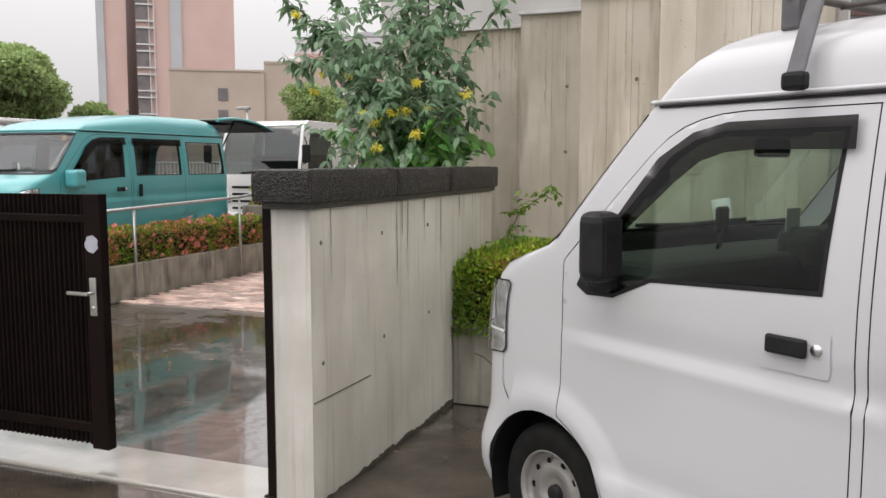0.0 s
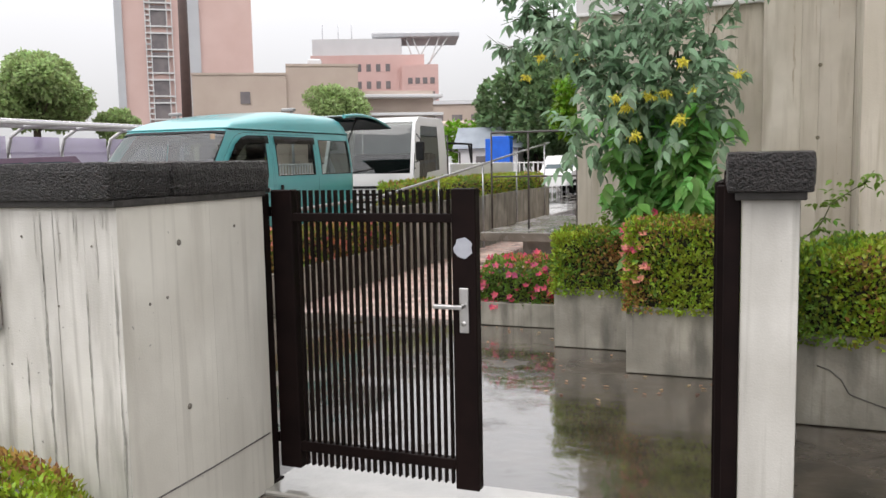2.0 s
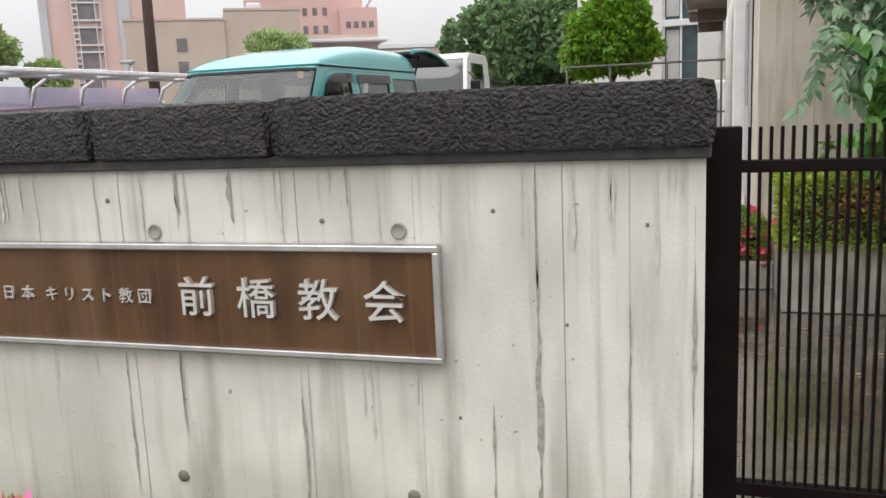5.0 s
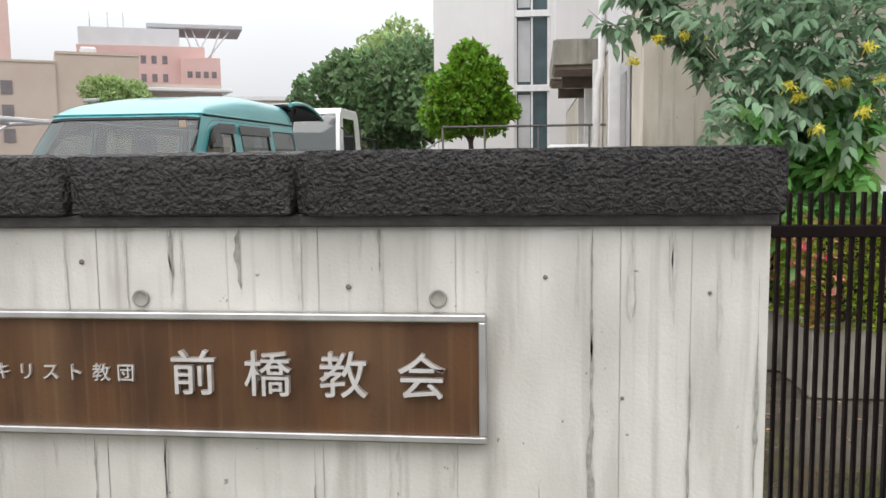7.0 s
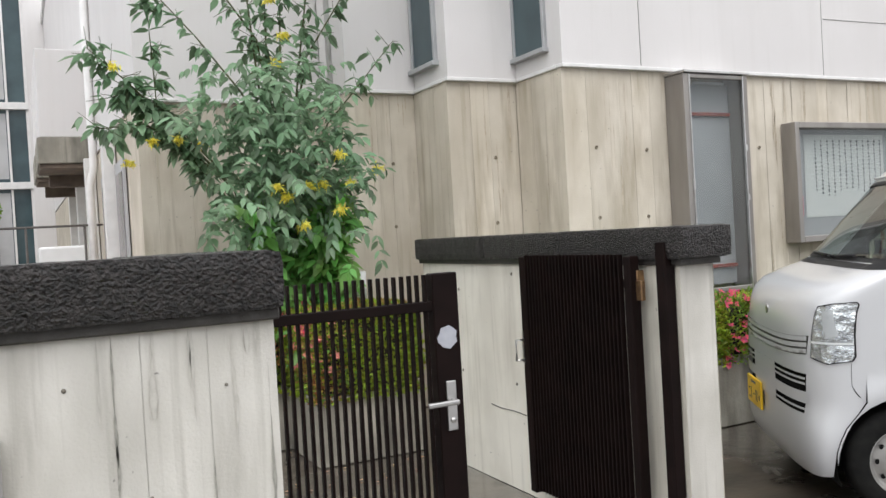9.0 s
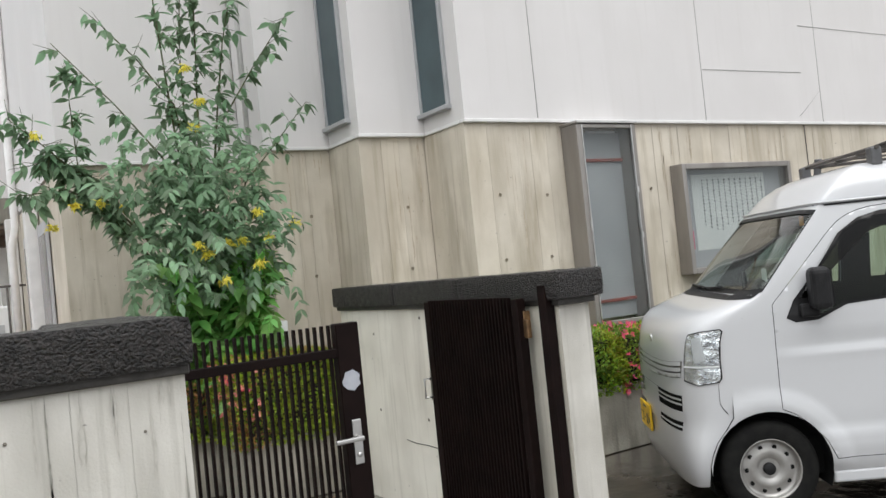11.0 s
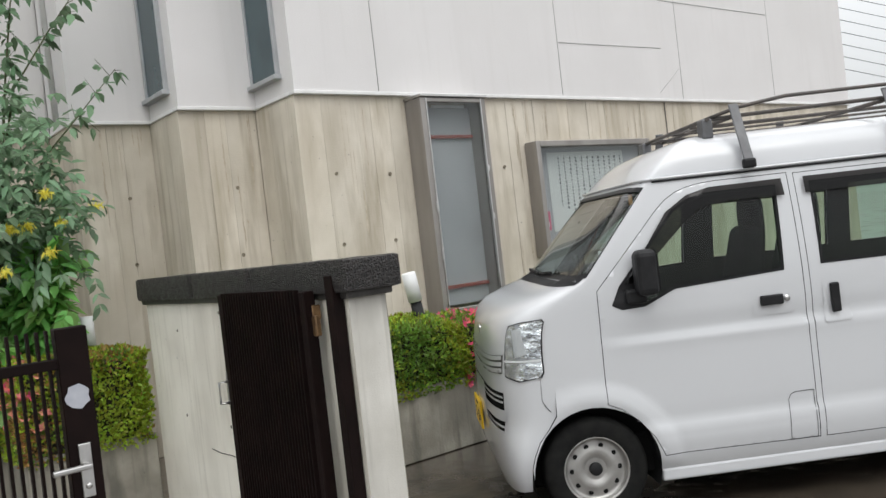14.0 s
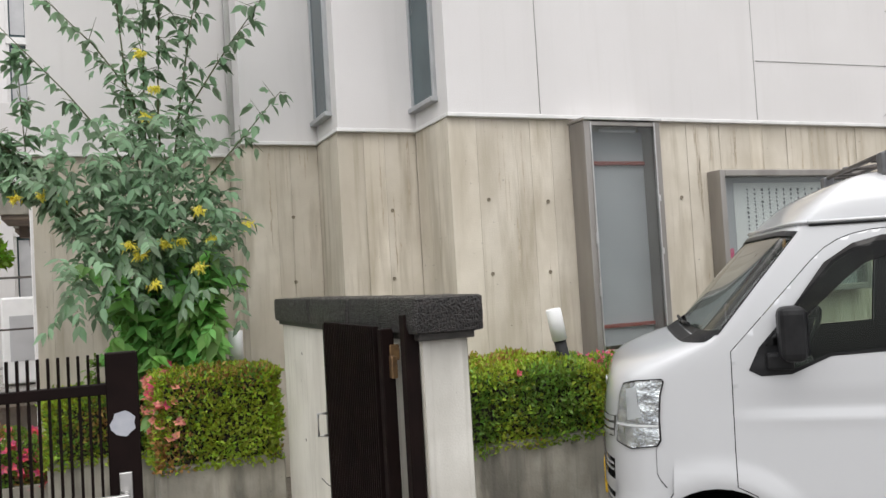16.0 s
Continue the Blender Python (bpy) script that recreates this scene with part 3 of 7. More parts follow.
for x, z, ring in ((-5.275, 1.181, True), (-4.628, 1.185, True), (-5.92, 1.181, True), (-4.623, 0.544, False), (-5.262, 0.535, False), (-5.9, 0.54, False)):
    part("tie_hole", disc((x, 2.2232, z), "-y", 0.019 if ring else 0.016, 0.003, ring), M_RIM if ring else M_HOLE, gw)
for x, z, r in ((-4.817, 1.208, 0.006), (-5.406, 1.26, 0.006), (-4.407, 1.23, 0.005), (-4.25, 0.98, 0.004), (-4.08, 1.2, 0.004), (-4.5, 0.75, 0.004)):
    part("pit", disc((x, 2.2235, z), "-y", r, 0.002), M_HOLE, gw)
for y, z, r in ((2.545, 1.184, 0.012), (2.369, 0.975, 0.006), (2.465, 0.984, 0.006), (2.559, 0.54, 0.012), (2.9, 1.22, 0.007)):
    part("tie_hole", disc((-3.9662, y, z), "+x", r, 0.002), M_HOLE, gw)

def seam_stain(x, z0, z1, width, seed, mat=M_STAIN, y=2.2218, own=None, shift=None):
    """Dirt that has crept out of a board seam: a ragged upright ribbon."""
    st = bmesh.new()
    n, prev = 46, None
    for i in range(n + 1):
        z = z0 + (z1 - z0) * i / n
        e = min(1.0, 6 * i / n, 6 * (n - i) / n)
        wl_ = width * e * max(0.12, 0.45 + 0.9 * noise.noise((seed, z * 9, 0.2)) + 0.5 * noise.noise((seed, z * 40, 4.2)))
        wr_ = width * e * max(0.05, 0.25 + 0.9 * noise.noise((seed + 7.7, z * 9, 0.2)) + 0.5 * noise.noise((seed, z * 47, 9.1)))
        cur = (st.verts.new((x - wl_, y, z)), st.verts.new((x + wr_, y, z)))
        if prev:
            st.faces.new((prev[0], prev[1], cur[1], cur[0]))
        prev = cur
    ob = part("seam_stain", st, mat, own or gw, "dark dirt along a board seam")
    if shift:
        ob.matrix_basis = shift


for x, z0, z1, w_ in ((-4.313, 0.30, 1.12, 0.012), (-4.313, 1.05, 1.33, 0.004), (-4.116, 0.35, 1.05, 0.007), (-3.985, 0.1, 1.25, 0.008), (-4.42, 0.2, 0.8, 0.006), (-5.05, 1.2, 1.333, 0.012), (-5.2, 1.22, 1.333, 0.009), (-4.75, 1.24, 1.333, 0.008), (-4.9, 0.45, 0.87, 0.007), (-5.4, 0.45, 0.87, 0.009)):
    seam_stain(x, z0, z1, w_, x * 3.1)
rs = random.Random(31)
for k in range(46):
    x = rs.uniform(-6.6, -4.0)
    top = 1.334 if k < 30 or not -5.86 < x < -4.52 else 0.88
    seam_stain(x, top - rs.uniform(0.06, 0.34) ** 1.3 - 0.04, top, rs.uniform(0.003, 0.009), 50 + k * 1.7, M_DRIP)
part("pour_line", tube([(-3.9655, 2.25, 0.245), (-3.9655, 2.7, 0.25), (-3.9655, 3.1, 0.262)], 0.0035, 5), M_CRACK, gw)

sign = thing("name_sign", "bronze name plate with steel border and raised characters", "sign", -5.245, 2.223, 0.887)
sign.scale = (1, 1, 0.975)
part("plate", box(-0.605, 0.715, -0.018, 0.0, 0.0, 0.273, 0.002), M_BRONZE, sign, "weathered brown bronze plate")
for n_, bx in (("border_top", (-0.608, 0.718, -0.032, -0.004, 0.259, 0.277)), ("border_bottom", (-0.608, 0.718, -0.032, -0.004, -0.004, 0.014))):
    part(n_, box(*bx, 0.004, 2), M_STEEL, sign, "dull steel border strip")
for n_, bx in (("border_side", (-0.608, -0.592, -0.031, -0.004, 0.012, 0.261)), ("border_side", (0.702, 0.718, -0.031, -0.004, 0.012, 0.261))):
    part(n_, box(*bx, 0.004, 2), M_STEEL, sign, "dull steel border strip")
for ch, x in zip("前橋教会", (0.093, 0.256, 0.419, 0.584)):
    lettering("character", ch, 0.106, M_LETTER, sign, pose(x, -0.026, 0.135, 90), 0.014, "raised brushed steel character", bold=0.0005)
for ch, x in zip("日本キリスト教団", (-0.487, -0.425, -0.348, -0.291, -0.235, -0.179, -0.118, -0.062)):
    lettering("character", ch, 0.042, M_LETTER, sign, pose(x, -0.0215, 0.135, 90), 0.007, "raised brushed steel character")

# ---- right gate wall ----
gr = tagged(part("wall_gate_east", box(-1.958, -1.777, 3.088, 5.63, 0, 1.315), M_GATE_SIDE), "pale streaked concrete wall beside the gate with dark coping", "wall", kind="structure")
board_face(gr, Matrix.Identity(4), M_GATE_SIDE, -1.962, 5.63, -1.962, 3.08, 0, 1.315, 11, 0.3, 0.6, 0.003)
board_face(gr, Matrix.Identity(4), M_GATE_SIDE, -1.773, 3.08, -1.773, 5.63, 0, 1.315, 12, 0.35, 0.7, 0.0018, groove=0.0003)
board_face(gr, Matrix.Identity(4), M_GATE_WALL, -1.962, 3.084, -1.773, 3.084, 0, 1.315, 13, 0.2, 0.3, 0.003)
part("mortar_course", box(-1.985, -1.752, 3.05, 5.645, 1.315, 1.345, 0.004), M_CAPLINE, gr, "dark wet mortar course")
for k, (a, c) in enumerate(((3.0, 3.91), (3.91, 4.69), (4.69, 5.66))):
    part("coping_stone", cap_stone(-2.015, -1.727, a + 0.003, c - 0.003, 1.343, 1.483, 30 + k * 9.1), M_CAP, gr)
for y, z in ((3.17, 1.166), (3.795, 1.161), (4.413, 1.158), (4.425, 0.65), (3.812, 0.629), (3.174, 0.634)):
    part("tie_hole", disc((-1.7702, y, z), "+x", 0.011, 0.002), M_HOLE, gr)
for y, z in ((5.111, 1.149), (4.453, 1.258), (5.113, 0.626), (4.46, 0.621)):
    part("tie_hole", disc((-1.9648, y, z), "-x", 0.010, 0.002), M_HOLE, gr)
part("pour_line", tube([(-1.7705, 3.09, 0.472), (-1.7705, 3.35, 0.468), (-1.7705, 3.65, 0.463)], 0.0035, 5), M_CRACK, gr)


def face_stain(y, z0, z1, width, seed):
    """A ragged drip of dirt below the coping, on the face that looks along +x."""
    st, prev, n = bmesh.new(), None, 30
    for i in range(n + 1):
        z = z1 + (z0 - z1) * i / n
        e = (1 - i / n) ** 0.6
        a = width * e * max(0.1, 0.55 + 0.9 * noise.noise((seed, z * 12, 0.4)))
        b = width * e * max(0.1, 0.45 + 0.9 * noise.noise((seed + 5.3, z * 12, 0.9)))
        cur = (st.verts.new((-1.7681, y - a, z)), st.verts.new((-1.7681, y + b, z)))
        if prev:
            st.faces.new((prev[0], prev[1], cur[1], cur[0]))
        prev = cur
    part("drip_stain", st, M_STAIN, gr, "dark drip below the coping")


for y, z0, w_ in ((3.26, 0.95, 0.006), (3.62, 1.18, 0.010), (3.98, 0.85, 0.012), (4.05, 1.12, 0.018), (4.12, 0.7, 0.008), (4.36, 1.05, 0.012), (4.62, 0.55, 0.010), (4.95, 1.15, 0.014), (5.2, 1.0, 0.010)):
    face_stain(y, z0, 1.314, w_, y * 7.1)
mb, prev = bmesh.new(), None
for i in range(121):
    y = 3.10 + 2.5 * i / 120
    h = 0.014 + 0.018 * i / 120 + 0.014 * noise.noise((y * 5, 0.3, 1.1)) + 0.016 * noise.noise((y * 31, 4.3, 1.1))
    cur = (mb.verts.new((-1.7683, y, 0.0)), mb.verts.new((-1.7683, y, max(0.004, h))))
    if prev:
        mb.faces.new((prev[0], cur[0], cur[1], prev[1]))
    prev = cur
part("moss_line", mb, M_MOSS, gr, "dark mossy line along the foot of the wall")
part("crack", tube([(-1.9652, 4.77, 0.46), (-1.9652, 4.65, 0.452), (-1.9652, 4.5, 0.458), (-1.9652, 4.3, 0.45)], 0.003, 5), M_CRACK, gr)


# ---- gates ----
def gate_leaf(name, label, x, y, rz, lever, hinge_w=0.108, free_w=0.106):
    """A slatted steel gate leaf: stiles, rails and deep thin slats. Its hinge side is the origin and it runs along x."""
    g = thing(name, label, "gate", x, y, 0, rz, "gate leaves")
    w, h = 0.975 if lever else 0.93, 1.36
    part("hinge_stile", box(0, hinge_w, -0.028, 0.028, 0.08, h, 0.004), M_GATE, g)
    part("free_stile", box(w - free_w, w, -0.028, 0.028, 0.08, h, 0.004), M_GATE, g)
    for z0, z1 in ((1.218, 1.256), (0.16, 0.207)):
        part("rail", box(hinge_w - 0.008, w - free_w + 0.006, -0.02, 0.02, z0, z1, 0.003), M_GATE, g)
    slat = box(-0.0048, 0.0048, -0.013, 0.013, 0.095, h - 0.003, 0.0015)
    if not lever:
        bmesh.ops.translate(slat, vec=(0, 0.026, 0.012), verts=slat.verts[:])
    first = part("slat", slat, M_GATE, g)
    n = 24 if lever else 28
    for i in range(n):
        s = first if i == 0 else first.copy()
        if i:
            scene.collection.objects.link(s)
        s.location.x = hinge_w + (w - hinge_w - free_w) * (i + 0.7) / (n + 0.4)
    if lever:
        part("lock_plate", box(w - 0.075, w - 0.033, -0.036, -0.026, 0.76, 0.95, 0.004, 2), M_STEEL, g, "brushed steel lock plate")
        arm = part("lever_handle", tube([(w - 0.054, -0.03, 0.875), (w - 0.054, -0.075, 0.875)], 0.009, 10), M_STEEL, g, "brushed steel lever handle")
        part("lever", box(w - 0.175, w - 0.044, -0.085, -0.068, 0.865, 0.885, 0.006, 2), M_STEEL, arm)
        part("key_cylinder", disc((w - 0.054, -0.036, 0.80), "-y", 0.011, 0.006), M_STEEL, g)
        st = bmesh.new()
        ring = [st.verts.new((w - 0.055 + 0.042 * math.cos(a) * (1.05 if i % 3 else 0.85), -0.0295, 1.115 + 0.046 * math.sin(a) * (1.0 if i % 2 else 0.9))) for i, a in enumerate(2 * math.pi * k / 14 for k in range(14))]
        st.faces.new(ring)
        bmesh.ops.recalc_face_normals(st, faces=st.faces[:])
        ext = bmesh.ops.extrude_face_region(st, geom=st.faces[:])
        bmesh.ops.translate(st, vec=(0, 0.002, 0), verts=[v for v in ext["geom"] if isinstance(v, bmesh.types.BMVert)])
        part("sticker", st, M_TAPE, g, "worn pale grey sticker")
    else:
        part("strike_plate", box(w - 0.012, w + 0.006, -0.03, 0.03, 0.78, 0.96, 0.003), M_STEEL, g, "steel strike plate")
        part("pull", tube([(w - 0.012, 0.024, 0.80), (w - 0.006, 0.075, 0.80), (w - 0.006, 0.075, 0.91), (w - 0.012, 0.024, 0.91)], 0.008, 8), M_STEEL, g, "bent steel pull")
    return g


gate_leaf("gate", "closed dark brown slatted steel gate leaf with lever handle", -3.964, 3.205, 0, True)
gate_leaf("gate", "open dark brown slatted gate leaf folded against the concrete wall", -2.032, 3.29, 90, False, 0.05, 0.055)


def gate_post(name, x0, x1, y0, y1, h, label):
    g = thing(name, label, "post", (x0 + x1) / 2, (y0 + y1) / 2, 0, 0, "gate posts")
    hx, hy = (x1 - x0) / 2, (y1 - y0) / 2
    part("shaft", box(-hx, hx, -hy, hy, 0, h, 0.004), M_GATE, g)
    part("foot_plate", box(-hx - 0.015, hx + 0.015, -hy - 0.01, hy + 0.01, 0.0, 0.02, 0.003), M_GATE, g)
    return g


post_w = gate_post("gate_post", -4.03, -3.985, 3.135, 3.20, 1.345, "dark brown steel gate post at the wall end")
for z in (0.19, 1.24):
    part("hinge", box(0.02, 0.062, 0.025, 0.055, z, z + 0.045, 0.003), M_GATE, post_w)
post_e = gate_post("gate_post", -2.024, -1.967, 3.105, 3.165, 1.42, "tall dark brown steel gate post before the pale wall")
part("hinge_block", box(-0.03, 0.012, 0.15, 0.175, 1.23, 1.295, 0.004), M_BRASS, post_e, "tarnished brass hinge block")
part("hinge_pin", box(-0.035, -0.01, 0.12, 0.17, 1.16, 1.25, 0.004), M_BRASS, post_e, "tarnished brass hinge pin")
part("hinge_block", box(-0.03, 0.012, 0.15, 0.175, 0.14, 0.19, 0.004), M_STEEL, post_e, "steel lower hinge block")

# ---- planters ----
def planter(name, x0, x1, y0, y1, h, label, wall=0.1):
    """A cast concrete trough: four walls and soil."""
    g = thing(name, label, "planter", (x0 + x1) / 2, (y0 + y1) / 2, 0, 0, "concrete planters")
    hx, hy = (x1 - x0) / 2, (y1 - y0) / 2
    part("front_wall", box(-hx, hx, -hy, -hy + wall, 0, h, 0.008, 2), M_PLANTER, g)
    part("back_wall", box(-hx, hx, hy - wall, hy, 0, h - 0.003, 0.008), M_PLANTER, g)
    part("side_wall", box(-hx, -hx + wall, -hy + wall, hy - wall, 0, h - 0.001, 0.008), M_PLANTER, g)
    part("side_wall", box(hx - wall, hx, -hy + wall, hy - wall, 0, h - 0.001, 0.008), M_PLANTER, g)
    part("soil", box(-hx + wall, hx - wall, -hy + wall, hy - wall, 0, h - 0.05), M_SOIL_SHADE, g)
    return g


pr = planter("planter", -1.765, 1.9, 4.82, 5.66, 0.5, "cracked grey concrete planter with clipped hedge before the building")
part("crack", tube([(x - 0.0675, -0.4215, z) for x, z in ((-1.62, 0.335), (-1.56, 0.315), (-1.5, 0.265), (-1.46, 0.19), (-1.38, 0.16), (-1.27, 0.125))], 0.004, 5), M_CRACK, pr)
planter("planter", -2.78, -1.985, 5.665, 6.32, 0.462, "grey concrete planter with clipped hedge beside the gate wall")
planter("planter", -3.45, -2.7, 6.33, 7.0, 0.462, "grey concrete planter stepping back along the building")
planter("planter", -4.42, -3.45, 7.02, 7.62, 0.21, "low grey concrete planter with pink azaleas")

# ---- church building ----
bld = thing("building", "white-rendered building on a stepped board-marked concrete base", "building", 0, 5.7, 0)
ZC, ZT = 2.755, 8.0
inv = Matrix.Translation((0, -5.7, 0))
faces_plan = [(-0.65, 8.14, 5.705), (-1.31, -0.65, 6.37), (-1.95, -1.31, 7.0), (-3.55, -1.95, 7.65)]


def bpart(name, bm, mat, label=""):
    ob = part(name, bm, mat, bld, label)
    ob.matrix_basis = inv
    return ob


for k, (x0, x1, y) in enumerate(faces_plan):
    back = 14.0
    bpart("base_wall", box(x0 + 0.008, x1 - (0.0 if k else 0.008), y + 0.01, y + 0.6 if k else back, 0, ZC - 0.002), M_BOARD_CON)
    board_face(bld, inv, M_BOARD_CON, x0, y + 0.004, x1, y + 0.004, 0, ZC - 0.004, 40 + k, 0.12, 0.36, 0.007, groove=0.002)
    if k < 3:
        board_face(bld, inv, M_BOARD_CON, x0 + 0.004, y + 0.66, x0 + 0.004, y, 0, ZC - 0.004, 50 + k, 0.13, 0.34, 0.006, groove=0.002)
    if k:
        bpart("upper_wall", box(x0 + 0.002, x1 + 0.002, y - 0.028, y + 0.6, ZC + 0.028, ZT), M_WHITEWALL)
    else:
        bpart("upper_wall", box(x0, x1, y - 0.028, back, ZC + 0.028, ZT), M_WHITEWALL)
    bpart("drip_trim", box(x0 - 0.012, x1 + (0.0 if k else 0.01), y - 0.042, y + 0.05, ZC - 0.004, ZC + 0.026, 0.004), M_WHITETRIM, "white metal drip trim")
    if k < 3:
        bpart("drip_trim", box(x0 - 0.016, x0 + 0.05, y + 0.05, y + 0.62, ZC - 0.0035, ZC + 0.0262, 0.004), M_WHITETRIM, "white metal drip trim")
bpart("base_wall", box(-3.54, -0.66, 8.26, 26.0, 0, ZC - 0.002), M_BOARD_CON)
bpart("upper_wall", box(-3.548, -0.66, 8.24, 26.0, ZC + 0.03, ZT), M_WHITEWALL)
bpart("roof", box(-3.6, 8.2, 5.62, 26.0, ZT, ZT + 0.25, 0.02), M_WHITETRIM, "pale flat roof edge")
# slim windows in the returns of the upper wall
for xw, y0, y1 in ((-0.65, 5.9, 6.31), (-1.31, 6.53, 6.92)):
    w_ = bpart("window", box(xw - 0.014, xw + 0.02, y0, y1, 2.95, 5.6), M_WINGLASS, "slim dark window in the wall return")
    for bx in ((xw - 0.03, xw + 0.012, y0 - 0.035, y0, 2.94, 5.62), (xw - 0.03, xw + 0.012, y1, y1 + 0.03, 2.94, 5.62)):
        part("frame", box(*bx, 0.004), M_ALU, w_)
    part("sill", box(xw - 0.06, xw + 0.012, y0 - 0.05, y1 + 0.04, 2.905, 2.943, 0.004), M_ALU, w_)
# render joints and cracks on the white wall
for pts, r in ((((0.13, 2.79), (0.13, 5.5)), 0.0035), (((2.31, 2.79), (2.32, 5.5)), 0.003), (((2.333, 3.312), (3.949, 3.34)), 0.005), (((3.99, 3.876), (6.18, 3.88)), 0.005),
               (((3.861, 2.849), (4.05, 2.98), (4.25, 3.13)), 0.003), (((4.27, 2.79), (4.27, 5.5)), 0.003), (((6.2, 2.79), (6.2, 5.5)), 0.003)):
    bpart("render_joint", tube([(x, 5.6765, z) for x, z in pts], r, 5), M_JOINT)
for x, y, z in ((-0.348, 5.705, 2.129), (0.164, 5.705, 2.108), (0.145, 5.705, 1.56), (-0.35, 5.705, 1.57), (1.45, 5.705, 2.12), (-0.884, 6.37, 2.125), (-0.9, 6.37, 1.58),
                (-1.544, 7.0, 2.146), (-1.55, 7.0, 1.6), (-2.5, 7.65, 2.14), (-3.1, 7.65, 2.14), (-2.9, 7.65, 1.45)):
    bpart("tie_hole", disc((x, y - 0.0045, z), "-y", 0.015, 0.004, True), M_RIMWARM)
bpart("dark_joint", tube([(3.945, 5.7025, 2.2), (3.94, 5.7025, 2.75)], 0.006, 5), M_CRACK)
# dirt that runs down the boards
rs = random.Random(77)
for x0, x1, y in faces_plan:
    for k in range(int((min(x1, 4.2) - x0) * 11)):
        top = ZC - 0.006 if rs.random() < 0.6 else rs.uniform(1.4, 2.5)
        seam_stain(rs.uniform(x0 + 0.03, min(x1, 4.2) - 0.03), top - rs.uniform(0.08, 0.9) ** 1.4 - 0.05, top, rs.uniform(0.005, 0.020), 200 + 3.1 * k + x0, M_BOARDSTAIN, y - 0.0042, bld, inv)
# rain pipe on the upper wall behind the shrub
bpart("rain_pipe", tube([(-1.965, 7.3, 2.8), (-1.965, 7.3, 7.9)], 0.026, 10), M_WHITETRIM, "pale rain pipe")
eb = thing("socket_box", "small grey outdoor socket box on the concrete wall", "socket box", -0.84, 6.33, 0.96)
part("housing", box(-0.05, 0.05, 0.0, 0.04, 0, 0.11, 0.008, 2), M_GREYPANEL, eb)
part("cover", box(-0.042, 0.042, -0.012, 0.0, 0.01, 0.075, 0.006), M_ALU, eb)

# ---- display case and notice board ----
dc = thing("display_case", "tall glazed steel display case fixed to the concrete wall", "display case", 0.745, 5.7, 0.45)
part("back_panel", box(-0.33, 0.33, -0.05, -0.02, 0.5, 2.2), M_GREYPANEL, dc, "pale grey back panel")
part("side_panel", box(-0.355, -0.30, -0.22, 0.0, 0.0, 2.255, 0.004), M_DULL_STEEL, dc)
part("side_panel", box(0.30, 0.355, -0.22, 0.0, 0.0, 2.255, 0.004), M_DULL_STEEL, dc)
part("top_panel", box(-0.365, 0.365, -0.24, 0.0, 2.257, 2.28, 0.004), M_STEEL, dc, "bright steel top edge")
part("bottom_panel", box(-0.30, 0.30, -0.215, -0.001, 0.0, 0.46, 0.004), M_DARKPANEL, dc, "dark steel lower panel")
part("glass_pane", box(-0.30, 0.30, -0.205, -0.20, 0.47, 2.25), M_PANE, dc).visible_shadow = False
for x in (-0.303, 0.291):
    part("edge_trim", box(x, x + 0.012, -0.228, -0.205, 0.46, 2.25, 0.002), M_STEEL, dc, "bright steel edge trim")
for z in (0.45, 2.215):
    part("rail", box(-0.30, 0.30, -0.222, -0.195, z, z + 0.035, 0.004), M_DULL_STEEL, dc)
for z in (0.64, 1.93):
    part("bar", box(-0.295, 0.295, -0.08, -0.05, z, z + 0.03, 0.004), M_RED, dc, "dull red horizontal bar")
part("fluorescent_tube", tube([(-0.14, -0.1, 2.2), (0.2, -0.1, 2.2)], 0.012, 8), M_LIGHTWHITE, dc)
for x, z, h in ((-0.301, 1.3, 0.09), (-0.301, 0.9, 0.1), (0.303, 1.2, 0.05), (0.303, 1.62, 0.05)):
    part("clip", box(x - 0.012, x + 0.012, -0.232, -0.22, z, z + h, 0.003), M_STEEL, dc)

nb = thing("notice_board", "glazed steel notice board with posted papers", "notice board", 1.73, 5.7, 1.25)
part("back_panel", box(0.05, 1.62, -0.035, -0.012, 0.05, 1.03), M_GREYPANEL, nb, "grey pin board")
for bx in ((0.0, 0.055, -0.16, 0.0, 0.0, 1.08), (1.615, 1.67, -0.16, 0.0, 0.0, 1.08), (0.055, 1.615, -0.16, 0.0, 1.025, 1.08), (0.055, 1.615, -0.16, 0.0, 0.0, 0.055)):
    part("frame_side", box(*bx, 0.005), M_DULL_STEEL, nb)
part("glass_pane", box(0.055, 1.615, -0.125, -0.12, 0.055, 1.025), M_PANE, nb).visible_shadow = False
sheet = part("poster", box(0.24, 1.35, -0.04, -0.037, 0.22, 0.98, 0.0005), M_PAPER, nb, "pale handwritten poster")
rb = random.Random(4)
for col in range(12):
    x, z = 1.30 - col * 0.083, 0.93
    ink = bmesh.new()
    while z > 0.36 + rb.random() * 0.12:
        h = rb.uniform(0.012, 0.024)
        box(x - rb.uniform(0.004, 0.012), x + rb.uniform(0.004, 0.012), -0.0425, -0.0405, z - h, z, 0, 1, ink)
        z -= h + rb.uniform(0.012, 0.022)
    part("writing_column", ink, M_INK, sheet)
pk = part("flyer", box(0.1, 0.2, -0.041, -0.037, 0.24, 0.42, 0.0005), M_PINK, nb, "pink flyer")
part("print_mark", box(0.125, 0.175, -0.044, -0.0415, 0.27, 0.33, 0.001), M_PAPER, pk)


